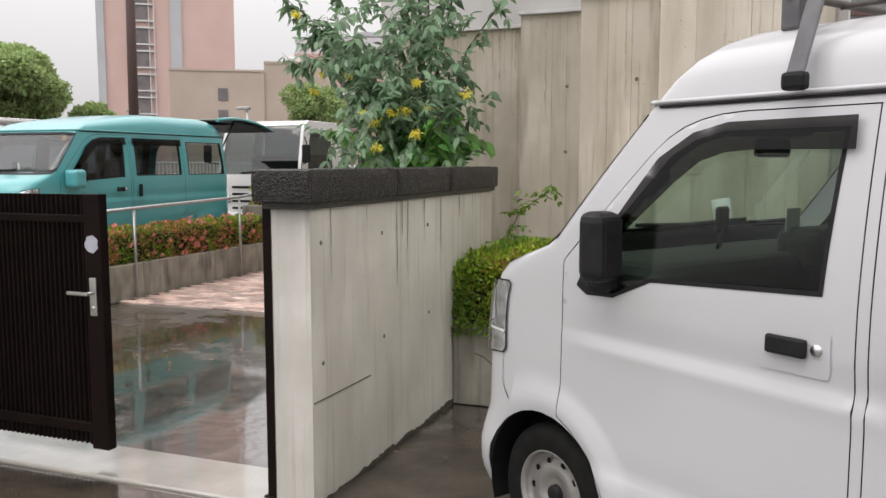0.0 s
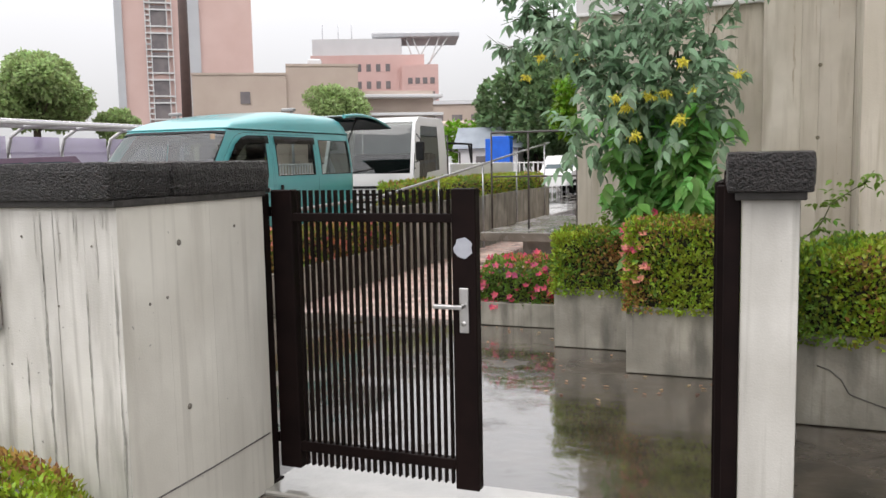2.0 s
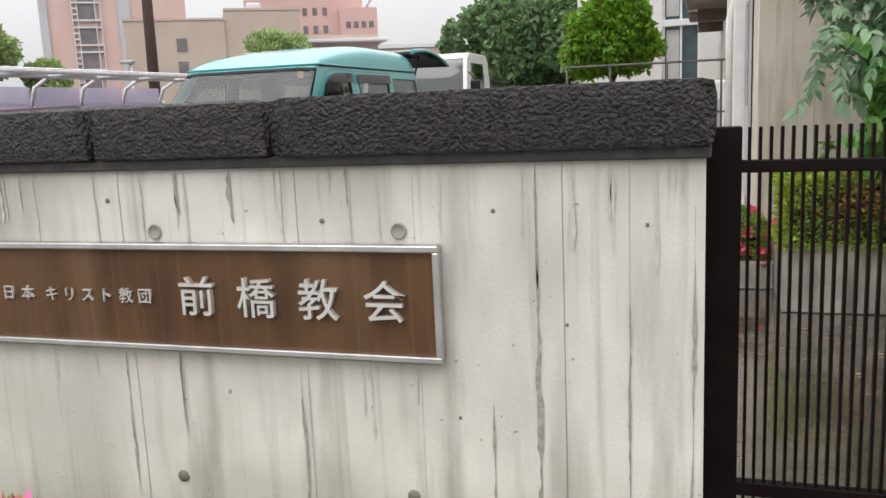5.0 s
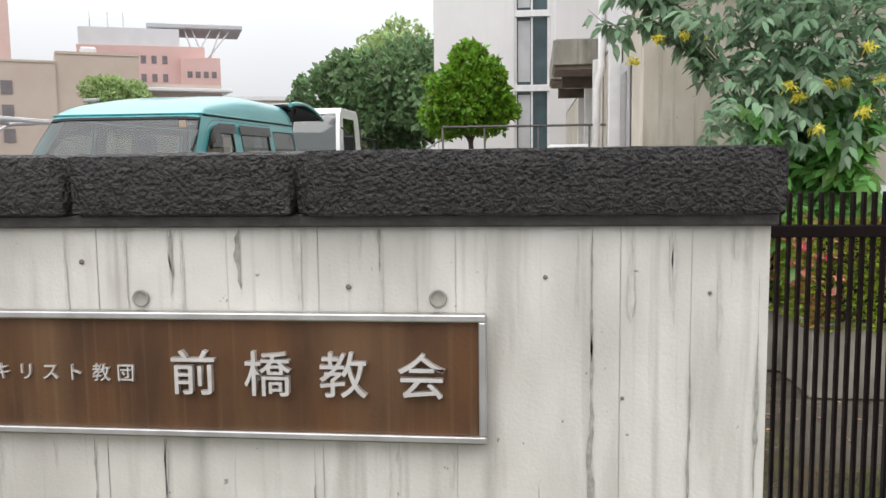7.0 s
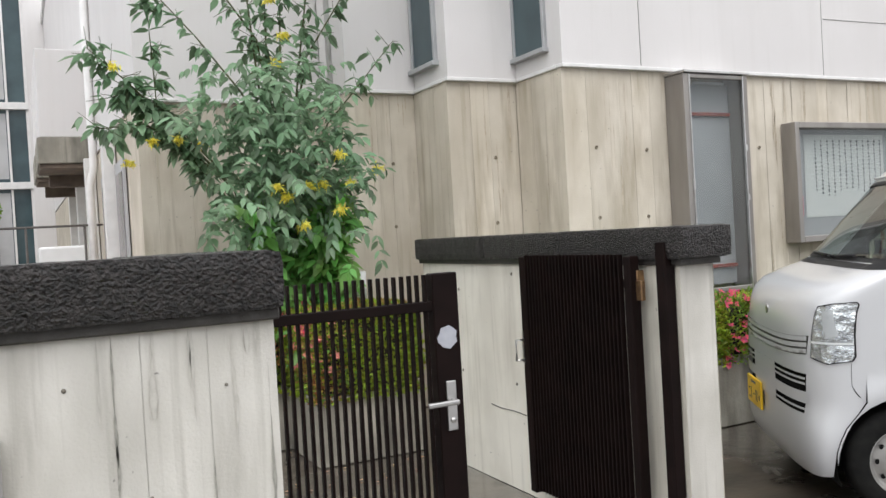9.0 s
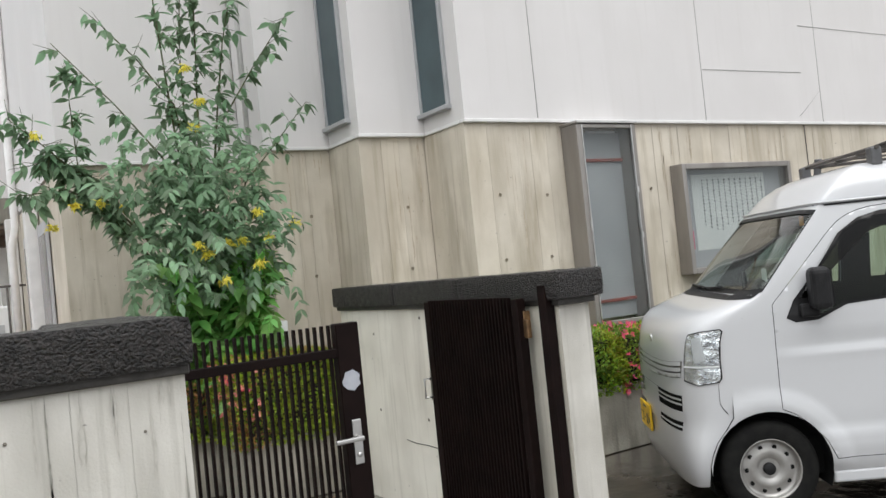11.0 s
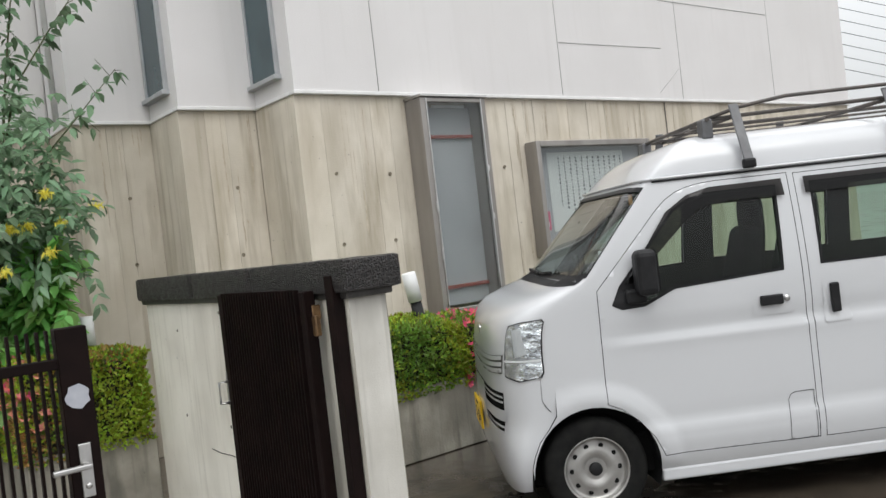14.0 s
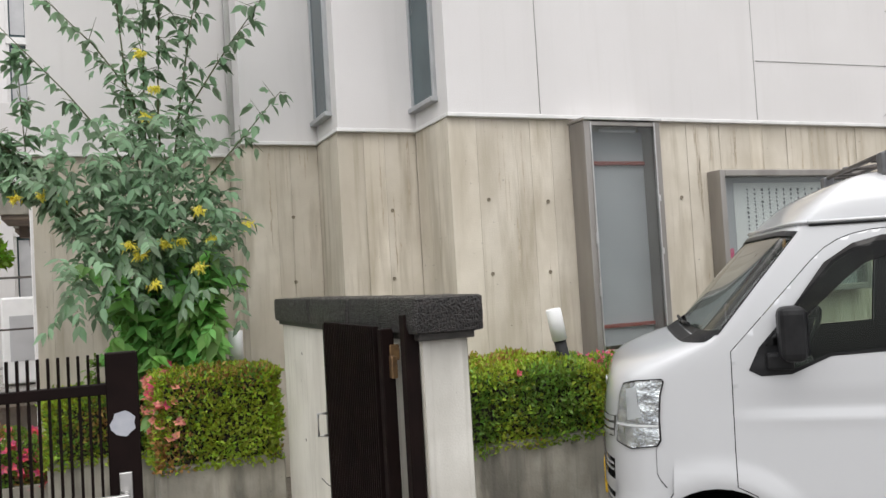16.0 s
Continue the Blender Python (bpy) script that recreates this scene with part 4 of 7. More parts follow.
def bollard(x, y, z0, h, lean, label):
    g = thing("bollard_light", label, "bollard light", x, y, z0, 0, "bollard lights")
    g.rotation_euler = (0, radians(lean), 0)
    part("stem", lathe([(0.0005, 0.0), (0.042, 0.0), (0.042, h - 0.22), (0.0005, h - 0.22)], 20, "Z"), M_BLACKPLASTIC, g, "black base")
    part("head", lathe([(0.0005, h - 0.22), (0.052, h - 0.218), (0.053, h - 0.004), (0.049, h), (0.0005, h)], 20, "Z"), M_LIGHTWHITE, g, "white lamp head")


bollard(-0.06, 5.08, 0.43, 0.885, -10, "white bollard light on a black stem in the hedge")
bollard(-2.165, 6.36, 0.0, 1.262, 0, "white bollard light beside the flowering shrub")

# ---- vehicles ----
def lerp_table(table, z):
    for (z0, v0), (z1, v1) in zip(table, table[1:]):
        if z <= z1:
            t = max(0.0, (z - z0) / (z1 - z0))
            return v0 + (v1 - v0) * t
    return table[-1][1]


FRONT = [(0.18, 0.035), (0.26, 0.008), (0.40, 0.0), (0.74, 0.0), (0.90, 0.012), (1.0, 0.028), (1.07, 0.055), (1.11, 0.09), (1.145, 0.16), (1.18, 0.28), (1.22, 0.42), (1.45, 0.625), (1.70, 0.86)]
DEPTH = [(0.18, 0.26), (0.74, 0.30), (1.0, 0.30), (1.11, 0.30), (1.145, 0.27), (1.18, 0.20), (1.22, 0.12), (1.45, 0.10), (1.70, 0.07)]


CREASE = [(0.0, 0.0), (0.43, 0.0), (0.45, 0.006), (0.475, -0.003), (0.56, 0.0), (0.84, 0.001), (0.89, 0.006), (0.912, -0.009), (0.93, -0.010), (1.01, -0.001), (1.9, 0.0)]


def half_width(z):
    w = 0.7375
    if z < 0.36:
        w -= 0.05 * ((0.36 - z) / 0.16) ** 2
    ledge = min(1.0, max(0.0, (0.46 - z) / 0.03))
    w += 0.008 * ledge * (1 if z > 0.36 else 0.5)
    if z > 1.1:
        w -= 0.075 * ((z - 1.1) / 0.6) ** 1.6
    return w


def corner(z):
    c = lerp_table(FRONT, z) + lerp_table(DEPTH, z)
    if z < 0.59:
        c = min(c, 0.46 - math.sqrt(max(0.0, 0.325 ** 2 - max(0.0, z - 0.27) ** 2)))
    return c


def side_fold(sign, off=0.0, ext=0.0):
    def fold(u, z):
        w = half_width(z) + off
        w += lerp_table(CREASE, z) * min(1.0, max(0.0, (u - 0.5) / 0.3))
        for hub in (0.47, 2.90 + ext):
            r = math.hypot(u - hub, z - 0.27)
            w += 0.019 * max(0.0, 1 - abs(r - 0.36) / 0.085) ** 0.8 if z > 0.25 and z < 0.75 else 0.0
        if u > 3.2 + ext:
            w -= 0.10 * ((u - 3.2 - ext) / 0.195) ** 2.2
        return (u, sign * w, z)
    return fold


def front_fold(off=0.0):
    def fold(s, z):
        a = max(-1.0, min(1.0, s / 0.75)) * math.pi / 2
        e = 2 / 3.9
        c, q = max(math.cos(a), 0.0) ** e, math.copysign(abs(math.sin(a)) ** e, a)
        d = corner(z) - lerp_table(FRONT, z)
        return (corner(z) - (d + off) * c, (half_width(z) + off) * q, z)
    return fold


def arc(cx, cz, r, a0, a1, n=18):
    return [(cx + r * math.cos(radians(a0 + (a1 - a0) * i / n)), cz + r * math.sin(radians(a0 + (a1 - a0) * i / n))) for i in range(n + 1)]


def shrink(poly, d):
    """The polygon drawn in by d, for the gap round a door or pane."""
    n = len(poly)
    area = sum(poly[i][0] * poly[(i + 1) % n][1] - poly[(i + 1) % n][0] * poly[i][1] for i in range(n))
    sg = 1 if area > 0 else -1
    out = []
    for i in range(n):
        p0, p1, p2 = Vector(poly[i - 1]), Vector(poly[i]), Vector(poly[(i + 1) % n])
        a, b = (p1 - p0).normalized(), (p2 - p1).normalized()
        na, nb_ = Vector((-a.y, a.x)) * sg, Vector((-b.y, b.x)) * sg
        m = na + nb_
        m = na if m.length < 1e-6 else m.normalized()
        out.append(tuple(p1 + m * d / max(0.4, m.dot(na))))
    return out


def wheel(parent, x, y, sign):
    w = part("wheel", lathe([(0.168, -0.07), (0.19, -0.078), (0.245, -0.074), (0.264, -0.055), (0.268, -0.03), (0.268, 0.03), (0.264, 0.055), (0.245, 0.074), (0.20, 0.078), (0.176, 0.07)], 40), M_TYRE, parent, "black rubber tyre")
    w.location = (x, y, 0.268)
    rim = lathe([(0.170, -0.070), (0.164, -0.073), (0.159, -0.05), (0.152, -0.035), (0.138, -0.03), (0.105, -0.047), (0.075, -0.05), (0.06, -0.035), (0.052, -0.034), (0.0005, -0.034)], 40)
    if sign > 0:
        bmesh.ops.transform(rim, matrix=Matrix.Rotation(math.pi, 4, "Z"), verts=rim.verts[:])
    part("rim", rim, M_WHEEL, w, "silver steel rim")
    cap = lathe([(0.034, -0.034), (0.033, -0.052), (0.028, -0.056), (0.0005, -0.056)], 20)
    if sign > 0:
        bmesh.ops.transform(cap, matrix=Matrix.Rotation(math.pi, 4, "Z"), verts=cap.verts[:])
    part("hub_cap", cap, M_BLACKPLASTIC, w, "black hub cap")
    hole = part("vent_hole", lathe([(0.013, 0.0415 * sign), (0.0005, 0.0425 * sign)], 10), M_UNDER, w, "dark vent hole")
    for k in range(10):
        a = 2 * math.pi * k / 10
        o = hole if k == 0 else hole.copy()
        if k:
            scene.collection.objects.link(o)
        o.location = (0.123 * math.cos(a), 0.0, 0.123 * math.sin(a))


def van(label, x, y, z, rz, paint, hatch_open, tall=1.0, pane=M_CARGLASS, ext=0.0):
    """A boxy kei-class van, nose at the origin, tail along x; its left side is -y."""
    v = thing("van", label, "van", x, y, z, rz, "vans")
    zt, zb = 1.70, 0.20
    xe, rear_hub = 3.395 + ext, 2.90 + ext
    folded = lambda sg, off=0.0: side_fold(sg, off, ext)
    zs = [zb + (zt - zb) * i / 24 for i in range(25)]
    arches = [arc(0.47, 0.27, 0.325, 180, 0), arc(rear_hub, 0.27, 0.325, 180, 0)]
    body_poly = [(corner(q), q) for q in reversed(zs) if q > 0.285] + arches[0] + [(0.795, 0.2), (2.575 + ext, 0.2)] + arches[1] + [(3.225 + ext, 0.2), (xe, 0.24), (xe, zt)]
    door = [(0.55, 0.60), (0.62, 0.565), (0.70, 0.50), (0.77, 0.41), (0.815, 0.31), (1.63, 0.30), (1.63, 1.66), (1.24, 1.66), (1.16, 1.655), (1.09, 1.642), (1.03, 1.622), (0.97, 1.588), (0.91, 1.535), (0.56, 1.17)]
    slide = [(1.66, 0.30), (2.52, 0.30), (2.56, 0.66), (2.62, 0.70), (2.62, 1.655), (1.66, 1.655)]
    win_f = [(0.635, 1.09), (0.68, 1.065), (0.80, 1.07), (0.96, 1.14), (1.53, 1.17), (1.555, 1.60), (1.18, 1.60), (1.08, 1.575), (1.0, 1.53), (0.68, 1.18)]
    win_s = [(1.73, 1.18), (2.55, 1.18), (2.56, 1.60), (1.74, 1.60)]
    win_r = [(2.70, 1.18), (3.22 + ext, 1.18), (3.2 + ext, 1.60), (2.70, 1.60)]
    for sign in (-1, 1):
        f = folded(sign)
        part("body_side", skin("body_side", body_poly, [door, slide, win_r], f, paint, 0.03), paint, v)
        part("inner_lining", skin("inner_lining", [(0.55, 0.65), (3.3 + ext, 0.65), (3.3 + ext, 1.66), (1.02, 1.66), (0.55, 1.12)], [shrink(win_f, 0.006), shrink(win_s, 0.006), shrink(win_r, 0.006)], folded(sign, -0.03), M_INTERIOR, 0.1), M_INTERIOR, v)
        part("seam_backing", skin("seam_backing", [(0.80, 0.25), (2.55, 0.25), (2.60, 0.62), (2.70, 0.7), (2.70, 1.17), (0.50, 1.05), (0.50, 0.62), (0.62, 0.6), (0.74, 0.48)], [], folded(sign, -0.02), M_UNDER, 0.1), M_UNDER, v)
        fd = part("front_door", skin("front_door", shrink(door, 0.0038), [win_f], f, paint, 0.024), paint, v)
        sd = part("sliding_door", skin("sliding_door", shrink(slide, 0.0038), [win_s], f, paint, 0.028), paint, v)
        for nm, poly, own in (("door_glass", win_f, fd), ("door_glass", win_s, sd), ("side_glass", win_r, v)):
            g_ = part(nm, skin(nm, shrink(poly, 0.012), [], folded(sign, -0.008), pane, 0.1), pane, own, "tinted side glass")
            g_.visible_shadow = False
            part("window_seal", skin("window_seal", shrink(poly, -0.004), [shrink(poly, 0.009)], folded(sign, 0.002), M_BLACKPLASTIC, 0.05), M_BLACKPLASTIC, own, "black rubber window seal")
        part("rain_visor", skin("rain_visor", [(0.96, 1.525), (1.08, 1.60), (1.2, 1.628), (1.585, 1.632), (1.59, 1.545), (1.3, 1.548), (1.2, 1.54), (1.12, 1.515), (1.04, 1.455), (0.74, 1.19), (0.70, 1.19)], [], folded(sign, 0.022), M_SMOKE, 0.06), M_SMOKE, fd, "smoked rain visor")
        part("rain_visor", skin("rain_visor", [(1.70, 1.545), (2.58, 1.545), (2.58, 1.63), (1.70, 1.63)], [], folded(sign, 0.022), M_SMOKE, 0.1), M_SMOKE, sd, "smoked rain visor")
        part("quarter_corner", skin("quarter_corner", [(0.635, 1.09), (0.68, 1.065), (0.79, 1.068), (0.80, 1.28), (0.68, 1.18)], [], folded(sign, 0.004), M_BLACKPLASTIC, 0.05), M_BLACKPLASTIC, fd, "black window corner")
        # handles in their dished pockets
        for nm, bx, own in (("door_handle", (1.385, 1.505, 0.998, 1.05), fd), ("door_handle", (1.752, 1.80, 0.925, 1.075), sd)):
            yy = sign * (half_width(1.02) + 0.004)
            pk_ = part("handle_pocket", skin("handle_pocket", [
                (bx[0] - 0.028, bx[2] - 0.05), (bx[1] + 0.05, bx[2] - 0.05), (bx[1] + 0.06, bx[2] - 0.03), (bx[1] + 0.06, bx[3] + 0.012), (bx[1] + 0.05, bx[3] + 0.022), (bx[0] - 0.02, bx[3] + 0.022), (bx[0] - 0.032, bx[3] + 0.01), (bx[0] - 0.036, bx[2] - 0.04)],
                [], folded(sign, 0.0035), paint, 0.03), paint, own)
            part(nm, box(bx[0], bx[1], min(yy, yy + sign * 0.02), max(yy, yy + sign * 0.02), bx[2], bx[3], 0.008, 2), M_BLACKPLASTIC, own, "black door handle")
        if sign < 0 and not hatch_open:
            flap = [(1.475, 0.305), (1.615, 0.305), (1.615, 0.545), (1.52, 0.545), (1.495, 0.535), (1.48, 0.51)]
            part("filler_seam", skin("filler_seam", shrink(flap, -0.0015), [shrink(flap, 0.0015)], folded(sign, 0.003), M_UNDER, 0.05), M_UNDER, fd, "seam of the filler flap")
        yk = sign * (half_width(1.02) + 0.002)
        lock = lathe([(0.016, -0.006), (0.015, 0.008), (0.0005, 0.009)], 16)
        bmesh.ops.transform(lock, matrix=Matrix.Translation((1.528, yk, 1.025)) @ (Matrix.Rotation(math.pi, 4, "Z") if sign < 0 else Matrix.Identity(4)), verts=lock.verts[:])
        part("key_lock", lock, M_STEEL, fd, "round steel key lock")
        ml = part("wing_mirror", (box(0.60, 0.76, min(sign * 0.742, sign * 0.93), max(sign * 0.742, sign * 0.93), 1.06, 1.26, 0.04, 3) if hatch_open else box(0.745, 0.855, min(sign * 0.742, sign * 0.86), max(sign * 0.742, sign * 0.86), 1.125, 1.355, 0.035, 3)), M_BLACKPLASTIC if not hatch_open else paint, v, "wing mirror")
        part("mirror_arm", box(0.70, 0.81, min(sign * 0.70, sign * 0.77), max(sign * 0.70, sign * 0.77), 1.085, 1.16, 0.015, 2), M_BLACKPLASTIC, ml)
        part("mirror_glass", box(0.8555, 0.86, min(sign * 0.76, sign * 0.835), max(sign * 0.76, sign * 0.835), 1.15, 1.33, 0.001), M_BLACKPLASTIC, ml)
        part("sill", box(0.80, 2.57, min(sign * 0.66, sign * 0.715), max(sign * 0.66, sign * 0.715), 0.17, 0.235, 0.012, 2), paint, v)
        part("wheel_well", skin("wheel_well", arc(0.47, 0.27, 0.33, 180, 0) + [(0.80, 0.2), (0.14, 0.2)], [], folded(sign, -0.19), M_UNDER, 0.1), M_UNDER, v)
        for hub in (0.47, rear_hub):
            ww = bmesh.new()
            pts_ = arc(hub, 0.27, 0.328, 200, -20, 18)
            lo_, hi_ = sign * 0.5, sign * 0.728
            prev = None
            for q, r in pts_:
                cur = (ww.verts.new((q, lo_, r)), ww.verts.new((q, hi_, r)))
                if prev:
                    ww.faces.new((prev[0], cur[0], cur[1], prev[1]))
                prev = cur
            part("arch_liner", ww, M_UNDER, v)
            wheel(v, hub, sign * 0.635, sign)
        # head lamp on the wrapped corner
        lamp_poly = [(sign * q * 0.75 / 90, r) for q, r in ((53, 1.04), (66, 1.055), (85, 1.062), (86.5, 1.05), (87.8, 0.80), (86.8, 0.778), (70, 0.765), (52, 0.79), (52, 0.93))]
        lampo = part("head_lamp", skin("head_lamp", lamp_poly, [], front_fold(0.004), M_LAMP, 0.02), M_LAMP, v, "clear head lamp with bright reflector")
        part("lamp_rim", skin("lamp_rim", shrink(lamp_poly, -0.0035), [shrink(lamp_poly, 0.0015)], front_fold(0.007), M_BLACKPLASTIC, 0.02), M_BLACKPLASTIC, lampo, "black lamp rim")
        lens = skin("reflector", [(sign * q * 0.75 / 90, r) for q, r in ((60, 1.02), (70, 1.03), (78, 0.90), (66, 0.885))], [], front_fold(0.008), M_CARPAINT, 0.02)
        part("reflector", lens, M_CARPAINT, lampo, "bright lamp bowl")
        part("lens_divider", skin("lens_divider", [(sign * q * 0.75 / 90, r) for q, r in ((52, 0.872), (87.0, 0.868), (87.0, 0.858), (52, 0.862))], [], front_fold(0.010), M_LIGHTWHITE, 0.02), M_LIGHTWHITE, lampo)
        shell = part("lens", skin("lens", shrink(lamp_poly, 0.004), [], front_fold(0.016), M_PANE, 0.03), M_PANE, lampo)
        shell.visible_shadow = False
        part("bumper_seam", skin("bumper_seam", [(sign * 0.719, 0.768), (sign * 0.7203, 0.768), (sign * 0.7233, 0.66), (sign * 0.746, 0.60), (sign * 0.7445, 0.598), (sign * 0.722, 0.657)], [], front_fold(0.003), M_UNDER, 0.03), M_UNDER, v, "seam beside the bumper")
        part("wiper", tube([(0.425, sign * -0.05 + 0.12, 1.25), (0.435, sign * 0.35 + 0.12, 1.262)], 0.009, 6), M_BLACKPLASTIC, v, "black wiper")
    # nose: one sheet with windshield, grille and bumper openings
    ws = [(-0.69, 1.245), (-0.3, 1.238), (0.0, 1.235), (0.3, 1.238), (0.69, 1.245), (0.705, 1.66), (0.3, 1.672), (-0.3, 1.672), (-0.705, 1.66)]
    grille = [(-0.38, 0.80), (0.0, 0.775), (0.38, 0.80), (0.40, 0.895), (0.0, 0.865), (-0.40, 0.895)]
    intake = [(-0.36, 0.50), (0.36, 0.50), (0.38, 0.70), (-0.38, 0.70)]
    nose = [(-0.75, q) for q in reversed(zs)] + [(0.75, q) for q in zs]
    part("nose_panel", skin("nose_panel", nose, [ws, grille, intake], front_fold(), paint, 0.045), paint, v)
    wsg = part("windshield", skin("windshield", shrink(ws, 0.004), [], front_fold(-0.006), M_WINDSHIELD, 0.08), M_WINDSHIELD, v, "tinted windshield")
    wsg.visible_shadow = False
    part("windshield_seal", skin("windshield_seal", shrink(ws, -0.004), [shrink(ws, 0.018)], front_fold(0.002), M_BLACKPLASTIC, 0.04), M_BLACKPLASTIC, wsg, "black windshield seal")
    part("cowl", skin("cowl", [(-0.62, 1.212), (-0.3, 1.205), (0.3, 1.205), (0.62, 1.212), (0.66, 1.25), (-0.66, 1.25)], [], front_fold(0.004), M_BLACKPLASTIC, 0.05), M_BLACKPLASTIC, v, "black cowl below the windshield")
    part("grille_back", skin("grille_back", shrink(grille, -0.01), [], front_fold(-0.02), M_DARKPANEL, 0.05), M_DARKPANEL, v)
    part("intake_back", skin("intake_back", shrink(intake, -0.01), [], front_fold(-0.02), M_UNDER, 0.05), M_UNDER, v)
    for z_ in (0.0, 0.032, 0.064):
        part("grille_slat", skin("grille_slat", [(-0.385, 0.806 + z_), (0.0, 0.78 + z_), (0.385, 0.806 + z_), (0.385, 0.828 + z_), (0.0, 0.802 + z_), (-0.385, 0.828 + z_)], [], front_fold(0.006), paint, 0.04), paint, v)
    part("intake_panel", skin("intake_panel", [(-0.40, 0.553), (0.40, 0.553), (0.40, 0.612), (-0.40, 0.612)], [], front_fold(0.006), paint, 0.04), paint, v)
    part("intake_panel", skin("intake_panel", [(-0.05, 0.495), (0.05, 0.495), (0.05, 0.705), (-0.05, 0.705)], [], front_fold(0.0075), paint, 0.04), paint, v)
    for z_ in (0.518, 0.645, 0.672):
        part("intake_slat", skin("intake_slat", [(-0.37, z_), (0.37, z_), (0.37, z_ + 0.011), (-0.37, z_ + 0.011)], [], front_fold(0.004), paint, 0.05), paint, v)
    em = lathe([(0.026, 0.0), (0.026, 0.006), (0.017, 0.008), (0.0005, 0.004)], 20)
    bmesh.ops.transform(em, matrix=Matrix.Translation((lerp_table(FRONT, 0.975) + 0.002, 0, 0.975)) @ Matrix.Rotation(math.pi / 2, 4, "Z"), verts=em.verts[:])
    part("badge", em, M_STEEL, v, "plain chrome badge")
    pl = part("number_plate", box(-0.022, -0.008, 0.07, 0.40, 0.37, 0.535, 0.004, 2), M_PLATE, v, "yellow number plate")
    for y0, y1, z0, z1 in ((0.18, 0.29, 0.502, 0.516), (0.09, 0.11, 0.42, 0.45), (0.15, 0.158, 0.40, 0.47), (0.18, 0.188, 0.40, 0.47), (0.22, 0.245, 0.432, 0.44), (0.29, 0.298, 0.40, 0.47), (0.33, 0.355, 0.40, 0.41), (0.33, 0.355, 0.455, 0.465)):
        part("plate_mark", box(-0.0245, -0.0225, y0, y1, z0, z1, 0.0005), M_INK, pl)
    # roof: rings that rise from the gutter line
    rim_pts = [front_fold()(0.75 * (i / 12 - 1), zt) for i in range(25)]
    right = [(corner(zt) + (xe - corner(zt)) * i / 20, half_width(zt) * (1 - 0.10 / 0.7 * max(0.0, (corner(zt) + (xe - corner(zt)) * i / 20 - 3.2 - ext) / 0.195) ** 2.2), zt) for i in range(1, 21)]
    ring0 = rim_pts + right + [(q, -r, s) for q, r, s in reversed(right)]
    rf = bmesh.new()
    rings = []
    for k in range(9):
        t = k / 8
        rise = 0.22 * (1 - (1 - t) ** 3.2)
        ring = []
        for q, r, s in ring0:
            tx = 1.6 + (q - 1.6) * (1 - (0.75 if q < 1.6 else 0.3) * t)
            ramp = min(1.0, max(0.0, (tx - 0.8) / (1.5 if hatch_open else 0.5)))
            foot = 0.2 if hatch_open else 0.6
            dome = rise * (foot + (1 - foot) * (1 - (1 - ramp) ** (1.6 if hatch_open else 2.5)))
            ring.append(rf.verts.new((tx, r * (1 - 0.86 * t ** 2.1), zt + dome * tall)))
        rings.append(ring)
    for r0, r1 in zip(rings, rings[1:]):
        for i in range(len(r0)):
            j = (i + 1) % len(r0)
            rf.faces.new((r0[i], r0[j], r1[j], r1[i]))
    rf.faces.new(rings[-1])
    bmesh.ops.recalc_face_normals(rf, faces=rf.faces[:])
    part("roof", rf, paint, v, smooth=True)
    gut = []
    for q, r, s in ring0:
        gut.append((q + (-0.012 if q < 1 else 0.0), r * 1.014, s))
    part("gutter", tube(gut[:25] + gut[25:44], 0.008, 6), paint, v)
    part("gutter_seal", tube([(q + 0.006, r * 0.998, s - 0.014) for q, r, s in gut[3:44]], 0.0045, 6), M_BLACKPLASTIC, v, "black seal below the gutter")
    part("gutter_seal", tube([(q + 0.006, r * 0.998, s - 0.014) for q, r, s in [gut[0]] + gut[:43:-1][:20]], 0.0045, 6), M_BLACKPLASTIC, v, "black seal below the gutter")
    part("gutter", tube([gut[0]] + gut[:43:-1][:20], 0.008, 6), paint, v)
    # inside
    part("floor_pan", box(0.4, xe - 0.015, -0.6, 0.6, 0.20, 0.40), M_UNDER, v)
    part("underbody", box(0.12, xe - 0.1, -0.5, 0.5, 0.17, 0.30), M_UNDER, v)
    dash = box(0.42, 0.92, -0.66, 0.66, 0.70, 1.17, 0.07, 3)
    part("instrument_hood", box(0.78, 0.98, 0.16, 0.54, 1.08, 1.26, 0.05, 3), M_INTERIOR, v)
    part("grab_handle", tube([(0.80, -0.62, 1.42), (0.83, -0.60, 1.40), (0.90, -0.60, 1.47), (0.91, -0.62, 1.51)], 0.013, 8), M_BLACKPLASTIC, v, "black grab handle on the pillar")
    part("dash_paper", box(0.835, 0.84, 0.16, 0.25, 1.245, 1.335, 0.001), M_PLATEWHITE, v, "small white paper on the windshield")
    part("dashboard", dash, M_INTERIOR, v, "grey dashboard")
    wheel_ring = bmesh.new()
    tube([(0.19 * math.cos(a), 0.19 * math.sin(a), 0) for a in (2 * math.pi * k / 24 for k in range(25))], 0.014, 8, wheel_ring)
    tube([(-0.18, 0, 0), (0.18, 0, 0)], 0.016, 6, wheel_ring)
    tube([(0, 0, 0), (0, -0.18, 0)], 0.016, 6, wheel_ring)
    bmesh.ops.transform(wheel_ring, matrix=Matrix.Translation((1.06, 0.34, 1.11)) @ Matrix.Rotation(radians(-62), 4, "Y"), verts=wheel_ring.verts[:])
    part("steering_wheel", wheel_ring, M_INTERIOR, v, "grey steering wheel")
    for ys in (-0.34, 0.34):
        st = part("seat", box(1.20, 1.68, ys - 0.23, ys + 0.23, 0.55, 0.76, 0.05, 3), M_SEAT, v, "dark seat")
